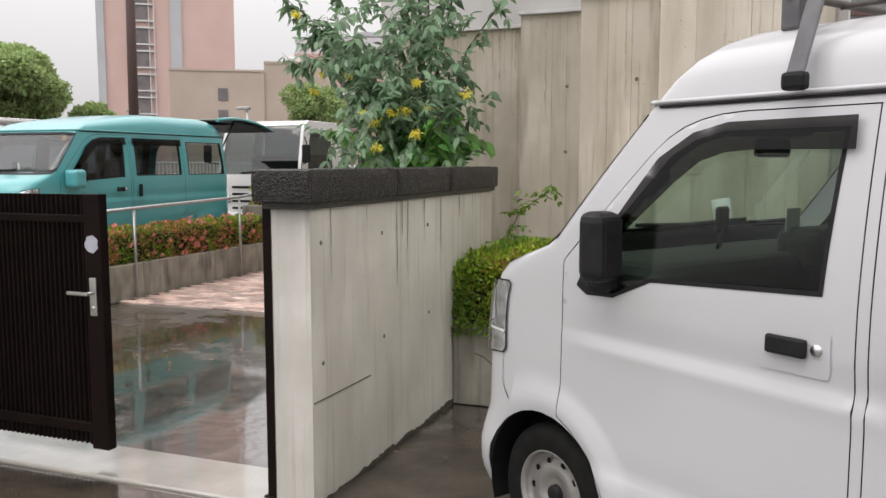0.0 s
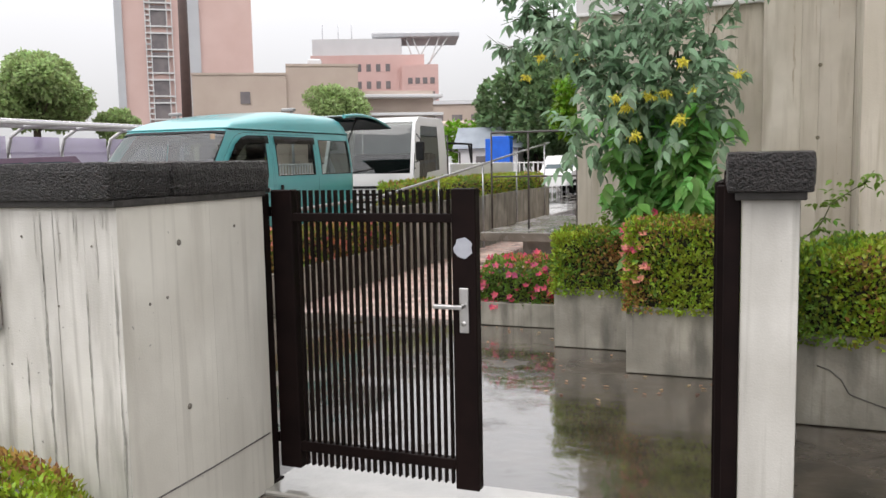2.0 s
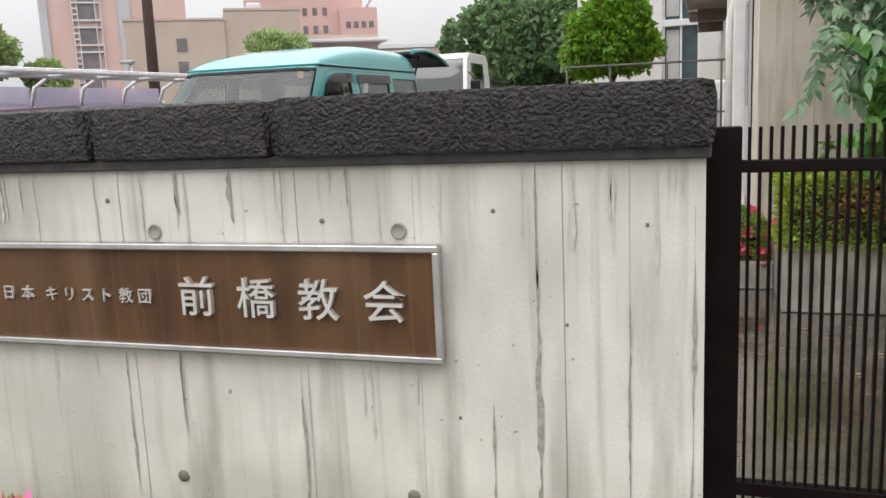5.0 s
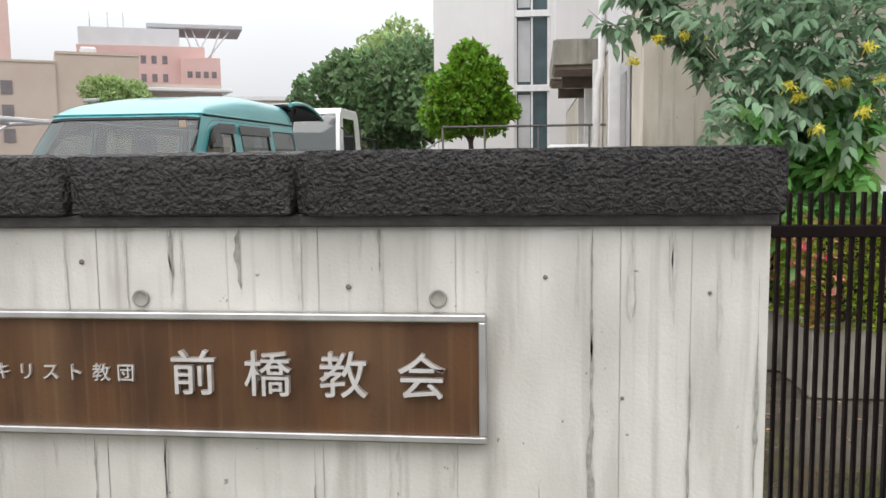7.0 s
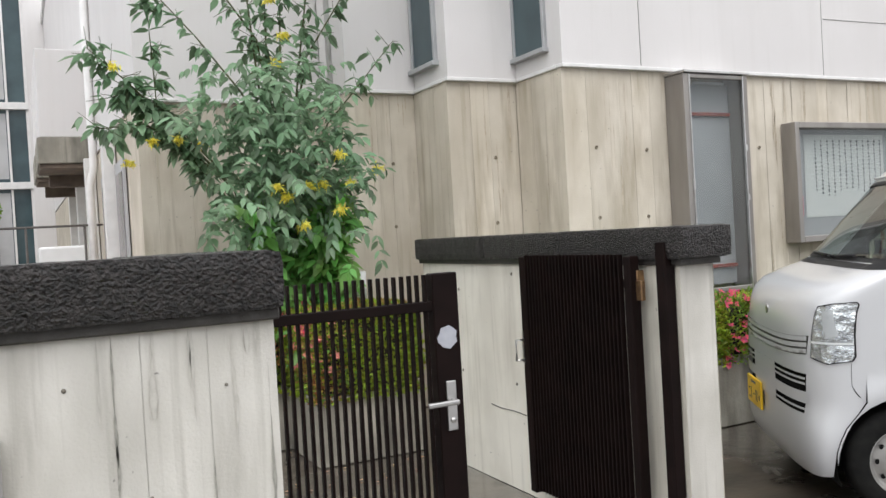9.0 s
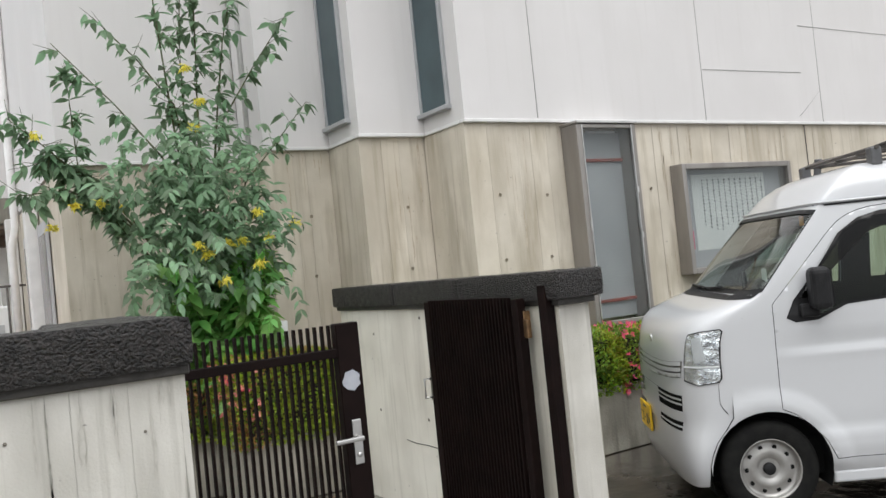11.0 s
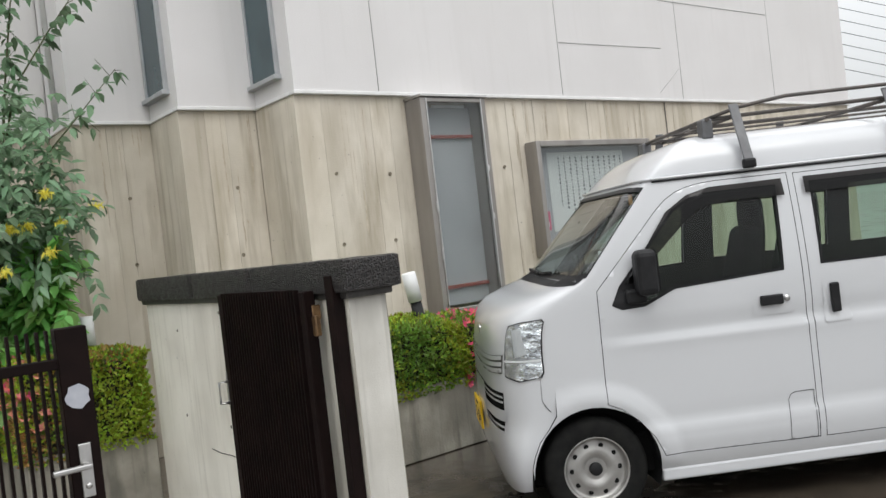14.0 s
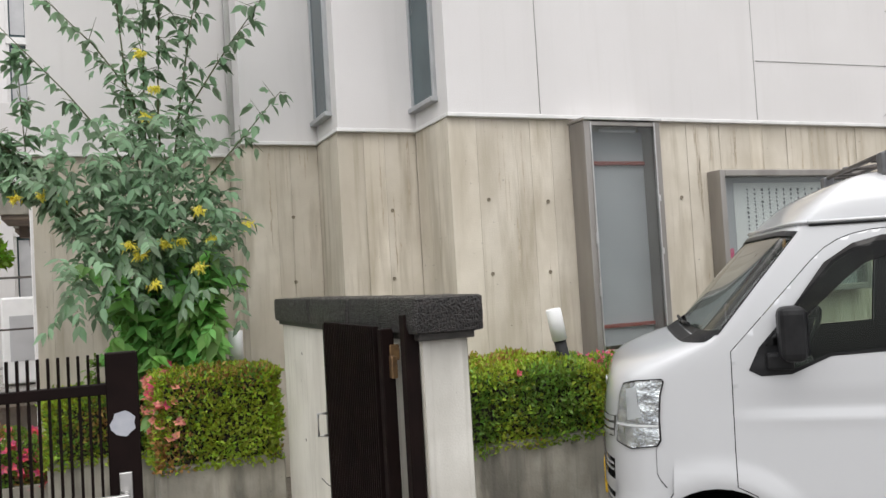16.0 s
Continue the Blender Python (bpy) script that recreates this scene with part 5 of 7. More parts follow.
        bk = box(-0.07, 0.07, -0.235, 0.235, 0.0, 0.66, 0.06, 3)
        bmesh.ops.transform(bk, matrix=Matrix.Translation((1.70, ys, 0.74)) @ Matrix.Rotation(radians(12), 4, "Y"), verts=bk.verts[:])
        for q in bk.verts:
            if q.co.z > 1.0:
                q.co.y = ys + (q.co.y - ys) * (1 - 0.45 * (q.co.z - 1.0) / 0.4)
        part("backrest", bk, M_SEAT, st)
        hr = box(1.81, 1.91, ys - 0.125, ys + 0.125, 1.30, 1.565, 0.05, 3)
        part("headrest", hr, M_SEAT, st)
    ss = tube([(0.62, 0.02, 1.13), (0.66, 0.02, 1.25)], 0.01, 6)
    box(0.64, 0.66, -0.02, 0.06, 1.24, 1.34, 0.01, 1, ss)
    part("phone_mount", ss, M_BLACKPLASTIC, v)
    part("rear_mirror", box(0.86, 0.89, -0.1, 0.1, 1.53, 1.60, 0.015, 2), M_BLACKPLASTIC, v)
    part("sticker", box(0.795, 0.80, -0.55, -0.49, 1.585, 1.64, 0.002), M_AMBER, v, "small orange windshield sticker").location.x = 0.05
    part("sun_visor", box(0.93, 1.1, -0.5, -0.1, 1.60, 1.63, 0.01), M_INTERIOR, v)
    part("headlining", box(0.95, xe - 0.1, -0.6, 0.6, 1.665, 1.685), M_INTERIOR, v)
    # tail
    tail = [(-0.62, 0.3), (0.62, 0.3), (0.62, 1.68), (-0.62, 1.68)]
    rearwin = [(-0.52, 1.15), (0.52, 1.15), (0.5, 1.58), (-0.5, 1.58)]
    if hatch_open:
        # the tailgate swung up and outwards
        hg = part("tailgate", skin("tailgate", [(-0.66, 0.0), (0.66, 0.0), (0.68, 1.0), (-0.68, 1.0)], [[(-0.5, 0.08), (0.5, 0.08), (0.5, 0.5), (-0.5, 0.5)]],
                                   lambda u, w: (xe - 0.22 + w * 1.42, u, 1.935 + 0.22 * w - 0.33 * w * w), paint, 0.1), paint, v, "raised tailgate")
        part("tailgate_lining", skin("tailgate_lining", [(-0.65, 0.0), (0.65, 0.0), (0.67, 1.0), (-0.67, 1.0)], [[(-0.5, 0.08), (0.5, 0.08), (0.5, 0.5), (-0.5, 0.5)]],
                                     lambda u, w: (xe - 0.22 + w * 1.42, u, 1.935 + 0.22 * w - 0.33 * w * w - 0.02 - 0.05 * math.sin(3.1 * w)), M_BLACKPLASTIC, 0.1), M_BLACKPLASTIC, hg, "black inner lining")
        part("tailgate_glass", skin("tailgate_glass", [(-0.5, 0.08), (0.5, 0.08), (0.5, 0.5), (-0.5, 0.5)], [], lambda u, w: (xe - 0.22 + w * 1.42, u, 1.925 + 0.22 * w - 0.33 * w * w), M_CARGLASS, 0.1), M_CARGLASS, hg)
        for sy in (-0.672, 0.672):
            part("tailgate_rim", tube([(xe - 0.22 + 1.42 * w, sy, 1.935 + 0.22 * w - 0.33 * w * w - 0.012) for w in (i / 10 for i in range(11))], 0.026, 8, None, 0.016), paint, hg)
        for sy in (-0.58, 0.58):
            part("gas_strut", tube([(xe - 0.03, sy, 1.5), (xe + 0.30, sy, 1.93)], 0.012, 6), M_BLACKPLASTIC, v)
    else:
        part("tailgate", skin("tailgate", tail, [rearwin], lambda u, w: (3.39 - 0.10 * abs(u / 0.7) ** 4, u, w), paint, 0.08), paint, v)
        part("rear_glass", skin("rear_glass", rearwin, [], lambda u, w: (3.383 - 0.10 * abs(u / 0.7) ** 4, u, w), M_CARGLASS, 0.1), M_CARGLASS, v).visible_shadow = False
    part("rear_bumper", box(xe - 0.115, xe + 0.025, -0.7, 0.7, 0.22, 0.46, 0.04, 2), paint, v)
    return v


wv = van("small white delivery van with roof rack parked by the wall", -0.682, 3.811, 0.0, -34.7, M_CARPAINT, False)
tv = van("teal minivan with its tailgate raised in the parking lot", -7.94, 6.52, 0.15, 90, M_TEALPAINT, True, 1.1, M_DARKPANE, 0.24)
tv.scale = (1.04, 1.0, 1.02)

rack = thing("roof_rack", "grey tubular roof rack clamped on the white van", "roof rack", -0.682, 3.811, 0.0, -34.7)
for sy in (-1, 1):
    part("side_rail", tube([(1.28, sy * 0.50, 1.93), (1.30, sy * 0.53, 1.985), (1.5, sy * 0.56, 1.99), (2.3, sy * 0.57, 2.0), (3.2, sy * 0.56, 2.0)], 0.011, 8), M_RUSTRAIL, rack)
    part("upper_rail", tube([(1.30, sy * 0.53, 1.99), (1.45, sy * 0.585, 2.03), (1.7, sy * 0.61, 2.06), (3.2, sy * 0.61, 2.07)], 0.010, 8), M_RUSTRAIL, rack)
    for q in (1.42, 2.25, 3.1):
        ft = part("foot", box(q - 0.034, q + 0.034, sy * 0.72 - 0.02, sy * 0.72 + 0.02, 1.70, 1.75, 0.012, 2), M_BLACKPLASTIC, rack, "black gutter clamp")
        leg = bmesh.new()
        box(-0.026, 0.026, -0.006, 0.006, 0, 0.33, 0.004, 1, leg)
        bmesh.ops.transform(leg, matrix=Matrix.Translation((q, sy * 0.722, 1.742)) @ Matrix.Rotation(sy * radians(22), 4, "X"), verts=leg.verts[:])
        part("bracket", leg, M_RACK, rack, "flat steel bracket")
for q in (1.29, 1.42, 2.25, 3.1):
    part("cross_bar", tube([(q, -0.57, 1.985), (q, 0.57, 1.985)], 0.012, 8), M_RUSTRAIL, rack)
for yy in (-0.3, 0.0, 0.3):
    part("floor_bar", tube([(1.29, yy, 1.975), (3.2, yy, 1.985)], 0.008, 6), M_RUSTRAIL, rack)
part("front_stop", box(1.26, 1.32, -0.56, -0.48, 1.885, 1.99, 0.01, 2), M_RACK, rack)
part("front_stop", box(1.26, 1.32, 0.48, 0.56, 1.885, 1.99, 0.01, 2), M_RACK, rack)


def truck(x, y, z):
    """A white cab-over flat-bed truck, nose towards -y."""
    t = thing("truck", "white flatbed truck parked behind the teal van", "truck", x, y, z)
    prof = [(0.0, 0.55), (0.0, 1.16), (0.04, 1.22), (0.26, 2.04), (0.42, 2.12), (1.42, 2.12), (1.5, 2.02), (1.5, 0.55)]
    def fold_side(sg):
        return lambda u, w: (sg * (0.84 - 0.06 * max(0, (w - 1.1)) ** 1.4), u, w)
    for sg in (-1, 1):
        win = [(0.22, 1.02), (0.42, 1.0), (0.60, 1.22), (1.14, 1.26), (1.16, 1.99), (0.44, 1.99), (0.30, 1.5)]
        cs = part("cab_side", skin("cab_side", prof, [win], fold_side(sg), M_TRUCKWHITE, 0.12), M_TRUCKWHITE, t)
        gs = part("door_glass", skin("door_glass", win, [], fold_side(sg), M_DARKPANE, 0.2), M_DARKPANE, cs, "dark door glass")
        ma = part("mirror_arm", tube([(sg * 0.84, 0.10, 1.4), (sg * 0.98, -0.02, 1.42), (sg * 0.98, -0.02, 1.75), (sg * 0.82, 0.2, 1.85)], 0.012, 6), M_BLACKPLASTIC, t)
        part("mirror", box(sg * 0.98 - 0.07, sg * 0.98 + 0.07, -0.07, 0.0, 1.42, 1.72, 0.02, 2), M_BLACKPLASTIC, ma, "black truck mirror")
        part("head_lamp", box(sg * 0.66 - 0.12, sg * 0.66 + 0.12, -0.03, 0.03, 0.72, 0.86, 0.03, 2), M_LAMP, t)
        for yw in (0.55, 3.6):
            ty = part("wheel", lathe([(0.2, -0.08), (0.33, -0.08), (0.35, -0.05), (0.35, 0.05), (0.33, 0.08), (0.2, 0.08), (0.0005, 0.05)], 28), M_TYRE, t)
            ty.matrix_basis = pose(sg * 0.72, yw, 0.35, 0, 0, 90)
    face = [(-0.84, 0.55), (0.84, 0.55), (0.84, 1.16), (0.835, 1.22), (0.79, 2.04), (0.77, 2.12), (-0.77, 2.12), (-0.79, 2.04), (-0.835, 1.22), (-0.84, 1.16)]
    def fold_face(u, w):
        yv = 0.0 if w < 1.16 else (w - 1.16) * 0.66 / 2.4 if w < 2.04 else 0.242 + (w - 2.04) * 2.2
        return (u, yv, w)
    wsp = [(-0.77, 1.22), (0.77, 1.22), (0.73, 2.055), (-0.73, 2.055)]
    part("cab_front", skin("cab_front", face, [wsp], fold_face, M_TRUCKWHITE, 0.15), M_TRUCKWHITE, t)
    part("windshield", skin("windshield", wsp, [], lambda u, w: (u, fold_face(u, w)[1] + 0.012, w), M_TRUCKGLASS, 0.2), M_TRUCKGLASS, t, "windshield with grey-green tint")
    for y0 in (0.62, 0.74, 0.86, 0.98):
        part("grille_bar", box(-0.52, 0.52, -0.02, 0.01, y0, y0 + 0.04, 0.01), M_BLACKPLASTIC, t)
    part("bumper", box(-0.86, 0.86, -0.08, 0.08, 0.36, 0.56, 0.04, 2), M_TRUCKWHITE, t)
    part("cab_roof", box(-0.775, 0.775, 0.42, 1.45, 2.10, 2.14, 0.015, 2), M_TRUCKWHITE, t)
    part("cab_back", box(-0.78, 0.78, 1.44, 1.5, 0.55, 2.08, 0.015), M_TRUCKWHITE, t)
    part("cab_inside", box(-0.74, 0.74, 0.9, 1.3, 0.8, 1.55, 0.08, 2), M_SEAT, t, "dark seats")
    part("cab_dash", box(-0.76, 0.76, 0.08, 0.4, 0.9, 1.2, 0.05, 2), M_INTERIOR, t)
    for sx in (-0.35, 0.4):
        part("wiper", tube([(sx, 0.0, 1.235), (sx + 0.45, 0.06, 1.30)], 0.012, 6), M_BLACKPLASTIC, t)
    bed = part("bed", box(-0.85, 0.85, 1.65, 5.4, 0.85, 0.98, 0.02), M_TRUCKWHITE, t)
    part("bed_side", box(-0.87, -0.83, 1.65, 5.4, 0.98, 1.36, 0.01), M_TRUCKWHITE, bed)
    part("bed_side", box(0.83, 0.87, 1.65, 5.4, 0.98, 1.36, 0.01), M_TRUCKWHITE, bed)
    part("tail_board", box(-0.85, 0.85, 5.38, 5.42, 0.98, 1.36, 0.01), M_TRUCKWHITE, bed)
    guard = part("cab_guard", tube([(-0.8, 1.62, 0.98), (-0.8, 1.62, 1.85), (0.8, 1.62, 1.85), (0.8, 1.62, 0.98)], 0.02, 6), M_RUSTRAIL, t)
    part("chassis", box(-0.4, 0.4, 0.3, 5.3, 0.4, 0.86), M_UNDER, t)
    for sx in (-0.78, 0.78):
        part("side_stake", tube([(sx, 2.3, 1.0), (sx, 2.3, 1.55), (sx, 1.65, 1.62)], 0.018, 6), M_RUSTRAIL, bed)
    part("stake_rail", tube([(0.8, 1.62, 1.72), (0.8, 2.9, 1.72), (0.8, 2.9, 1.0)], 0.022, 6), M_BLACKPLASTIC, bed, "black stake rack rail")
    part("stake_rail", tube([(0.8, 2.75, 1.72), (0.8, 3.05, 1.0)], 0.022, 6), M_BLACKPLASTIC, bed, "black stake rack rail")
    part("stake_rail", tube([(-0.8, 1.62, 1.72), (-0.8, 2.9, 1.72), (-0.8, 2.9, 1.0)], 0.022, 6), M_BLACKPLASTIC, bed, "black stake rack rail")
    return t


truck(-8.05, 12.25, 0.09)
bb = thing("storage_box", "bright blue plastic storage cabin across the parking lot", "storage cabin", -15.45, 43.2, 0)
bb.scale = (1.35, 1.35, 1.28)
part("cabin", box(-0.36, 0.36, -0.3, 0.3, 0.0, 2.1, 0.04, 2), M_BLUE, bb)
part("lid", box(-0.38, 0.38, -0.32, 0.32, 2.1, 2.2, 0.03, 2), M_BLUE, bb)
part("door_edge", box(-0.5, 0.5, -0.62, -0.602, 0.1, 2.1, 0.01), M_BLUE, bb)

# ---- plants ----
def shell_points(rng, n, x0, x1, y0, y1, z0, z1, lump=0.03, dome=0.0):
    """Random points and facings on the top and sides of a lumpy clipped block."""
    lx, ly, lz = x1 - x0, y1 - y0, z1 - z0
    areas = np.array([lx * ly, lx * lz, lx * lz, ly * lz, ly * lz])
    pick = rng.choice(5, n, p=areas / areas.sum())
    u, v = rng.random(n), rng.random(n)
    p, nor = np.zeros((n, 3)), np.zeros((n, 3))
    for k in range(5):
        s = pick == k
        if k == 0:
            p[s] = np.stack([x0 + lx * u[s], y0 + ly * v[s], np.full(s.sum(), z1)], 1)
            nor[s] = (0, 0, 1)
        elif k < 3:
            p[s] = np.stack([x0 + lx * u[s], np.full(s.sum(), y0 if k == 1 else y1), z0 + lz * v[s]], 1)
            nor[s] = (0, -1 if k == 1 else 1, 0)
        else:
            p[s] = np.stack([np.full(s.sum(), x0 if k == 3 else x1), y0 + ly * u[s], z0 + lz * v[s]], 1)
            nor[s] = (-1 if k == 3 else 1, 0, 0)
    c = np.array([(x0 + x1) / 2, (y0 + y1) / 2, z0])
    q = (p - c) / np.array([lx / 2, ly / 2, lz])
    edge = np.sort(np.abs(q), axis=1)[:, 1]
    pull = np.clip(edge - 0.72, 0, 1) ** 2 * 1.3
    p -= (p - c) * pull[:, None] * np.array([0.10, 0.25, 0.30])
    if dome:
        p[:, 2] -= dome * lz * (np.clip(np.abs(q[:, 0]), 0, 1) ** 4 + np.clip(np.abs(q[:, 1]), 0, 1) ** 2) * (p[:, 2] - z0) / lz
    wob = np.array([noise.noise((a * 5, b * 5, e * 5)) + 0.6 * noise.noise((a * 14, b * 14, e * 14)) for a, b, e in p])
    p += nor * (wob * lump + rng.uniform(-0.05, 0.006, n))[:, None]
    return p, nor, wob


def flowers(name, pts, rng, size, mat, parent, petals=5):
    pos, way, nor = [], [], []
    for c in pts:
        f = rng.normal(size=3)
        f = f / np.linalg.norm(f) * 0.5 + np.array([0, -0.7, 0.6])
        f /= np.linalg.norm(f)
        a = np.cross(f, [0.3, 0.2, 1.0])
        a /= np.linalg.norm(a)
        b = np.cross(f, a)
        for k in range(petals):
            t = 2 * math.pi * k / petals + rng.random() * 0.3
            d = a * math.cos(t) + b * math.sin(t) + f * 0.45
            pos.append(c)
            way.append(d)
            nor.append(f)
    return part(name, leaf_mesh(name, np.array(pos), np.array(way), np.array(nor), size * rng.uniform(0.8, 1.2, len(pos)), size * 0.75, mat, -0.1), mat, parent)


def hedge(label, x0, x1, y0, y1, z0, z1, n, shades, seed, blooms=(), leaf=0.034, lump=0.045, dome=0.0, name="hedge", category="hedge"):
    """A clipped shrub: a dark block for the shade inside, a coat of small leaves in two or three shades, and blossoms.
    """
    rng = np.random.default_rng(seed)
    h = thing(name, label, category, (x0 + x1) / 2, (y0 + y1) / 2, z0)
    shift = np.array([(x0 + x1) / 2, (y0 + y1) / 2, z0])
    # Solid dark box, no twigs: its colour stands in for shade between leaves.
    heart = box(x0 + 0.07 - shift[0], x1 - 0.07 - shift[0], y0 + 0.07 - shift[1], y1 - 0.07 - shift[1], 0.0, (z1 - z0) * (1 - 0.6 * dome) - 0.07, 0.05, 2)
    part("dark_heart", heart, M_SOIL_SHADE, h, "dark filler block for the shade inside")
    p, nor, wob = shell_points(rng, n, x0, x1, y0, y1, z0, z1, lump, dome)
    tone = np.array([noise.noise((a * 2.2 + seed, b * 2.2, e * 2.2)) for a, b, e in p]) + rng.normal(size=n) * 0.22
    cut = np.quantile(tone, np.cumsum([s for _, s in shades])[:-1]) if len(shades) > 1 else []
    band = np.digitize(tone, cut)
    jit = rng.normal(size=(n, 3))
    way = nor * 0.55 + jit * 0.55 + np.array([0, 0, 0.35])
    face = nor + rng.normal(size=(n, 3)) * 0.5
    for k, (mat, _) in enumerate(shades):
        s = band == k
        L = leaf * rng.uniform(0.7, 1.35, s.sum())
        part("foliage", leaf_mesh("foliage", p[s] - shift, way[s], face[s], L, L * 0.52, mat), mat, h)
    for mat, count, zone, size in blooms:
        ok = np.array([zone(*q) for q in p])
        idx = np.flatnonzero(ok)
        if len(idx):
            centers = rng.choice(idx, min(count, len(idx)), replace=False)
            flowers("blossoms", [p[i] - shift + nor[i] * 0.02 for i in centers], rng, size, mat, h)
    return h


anywhere = lambda x, y, z: True
hedge("clipped green hedge in the concrete planter", -1.75, 0.05, 4.80, 5.50, 0.44, 1.0, 26000, ((L_BOXDARK, 0.4), (L_BOX, 0.45), (L_LIME, 0.1), (L_RUST, 0.05)), 21,
      [(L_PINKF, 3, lambda x, y, z: x > -1.0, 0.03)], dome=0.12)
hedge("red-pink azalea at the end of the hedge", 0.02, 0.42, 4.80, 5.40, 0.44, 0.92, 5000, ((L_BOXDARK, 0.6), (L_BOX, 0.4)), 22, [(L_PINKF, 170, anywhere, 0.034)], name="azalea_bush", category="azalea")
hedge("clipped green hedge behind the white van", 0.42, 1.85, 4.85, 5.32, 0.44, 0.88, 8000, ((L_BOXDARK, 0.6), (L_BOX, 0.4)), 23)
hedge("clipped yellow-green hedge with rusty new leaves", -2.79, -2.0, 5.63, 6.28, 0.42, 1.04, 15000, ((L_BOX, 0.35), (L_LIME, 0.3), (L_BOXDARK, 0.15), (L_RUST, 0.2)), 24,
      [(L_SALMON, 60, lambda x, y, z: x < -2.62 and z > 0.62, 0.038), (L_PINKF, 8, lambda x, y, z: x < -2.62 and z > 0.8, 0.038)])
hedge("clipped yellow-green hedge along the building", -3.46, -2.74, 6.30, 6.95, 0.42, 0.90, 11000, ((L_BOX, 0.6), (L_BOXDARK, 0.3), (L_RUST, 0.1)), 25,
      [(L_PINKF, 8, lambda x, y, z: x < -3.1, 0.035)])
hedge("pink azaleas in flower in the low planter", -4.38, -3.5, 7.04, 7.6, 0.16, 0.60, 8000, ((L_BOXDARK, 0.7), (L_RUST, 0.3)), 26, [(L_PINKF, 190, anywhere, 0.04)], dome=0.25, name="azalea_bush", category="azalea")
hedge("low azalea bed before the sign wall with pink flowers", -5.15, -3.84, 1.55, 2.2, 0.0, 0.545, 34000, ((L_LIME, 0.60), (L_BOX, 0.18), (L_RUST, 0.22)), 27,
      [(L_ROSEF, 24, lambda x, y, z: z > 0.34 and y < 2.1, 0.036)], 0.027, 0.035, 0.55, "azalea_bush", "azalea")
hedge("low azalea bed with rusty leaves and pink flowers", -6.6, -5.05, 1.5, 2.2, 0.0, 0.56, 30000, ((L_BOX, 0.35), (L_RUST, 0.4), (L_LIME, 0.25)), 28,
      [(L_ROSEF, 40, lambda x, y, z: z > 0.36 and y < 2.1, 0.036)], 0.027, 0.05, 0.5, "azalea_bush", "azalea")
hedge("flowering azalea strip along the parking lot", -6.92, -6.5, 6.95, 10.1, 0.37, 0.76, 12000, ((L_RUST, 0.5), (L_BOXDARK, 0.38), (L_BOX, 0.12)), 29, [(L_SALMON, 240, anywhere, 0.045), (L_PINKF, 70, anywhere, 0.04)], 0.04, name="azalea_bush", category="azalea")
hedge("clipped hedge on the ramp wall", -6.95, -6.5, 10.3, 17.8, 0.82, 1.2, 12000, ((L_BOX, 0.5), (L_RUST, 0.2), (L_BOXDARK, 0.3)), 30, (), 0.05)


def leafy_twigs(rng, twigs, spacing, leaf, droop=0.25):
    """Leaves set along twigs, two by two: places, ways, facings, lengths."""
    pos, way, nor, ln = [], [], [], []
    for a, b in twigs:
        a, b = np.array(a), np.array(b)
        d = b - a
        L = np.linalg.norm(d)
        d = d / (L + 1e-9)
        side = np.cross(d, [0, 0, 1.0])
        side /= np.linalg.norm(side) + 1e-6
        for k in range(max(2, int(L / spacing))):
            t = (k + rng.random() * 0.6) / max(2, int(L / spacing))
            for sg in (-1, 1):
                pos.append(a + d * L * t + np.array([0, 0, -0.02 * math.sin(t * 3)]))
                way.append(side * sg * rng.uniform(0.6, 1.1) + d * rng.uniform(0.3, 0.9) + np.array([0, 0, -droop * rng.uniform(0.2, 1.8)]) + rng.normal(size=3) * 0.2)
                nor.append(np.array([0, 0, 1.0]) + rng.normal(size=3) * 0.35)
                ln.append(leaf * rng.uniform(0.65, 1.25))
    return np.array(pos), np.array(way), np.array(nor), np.array(ln)


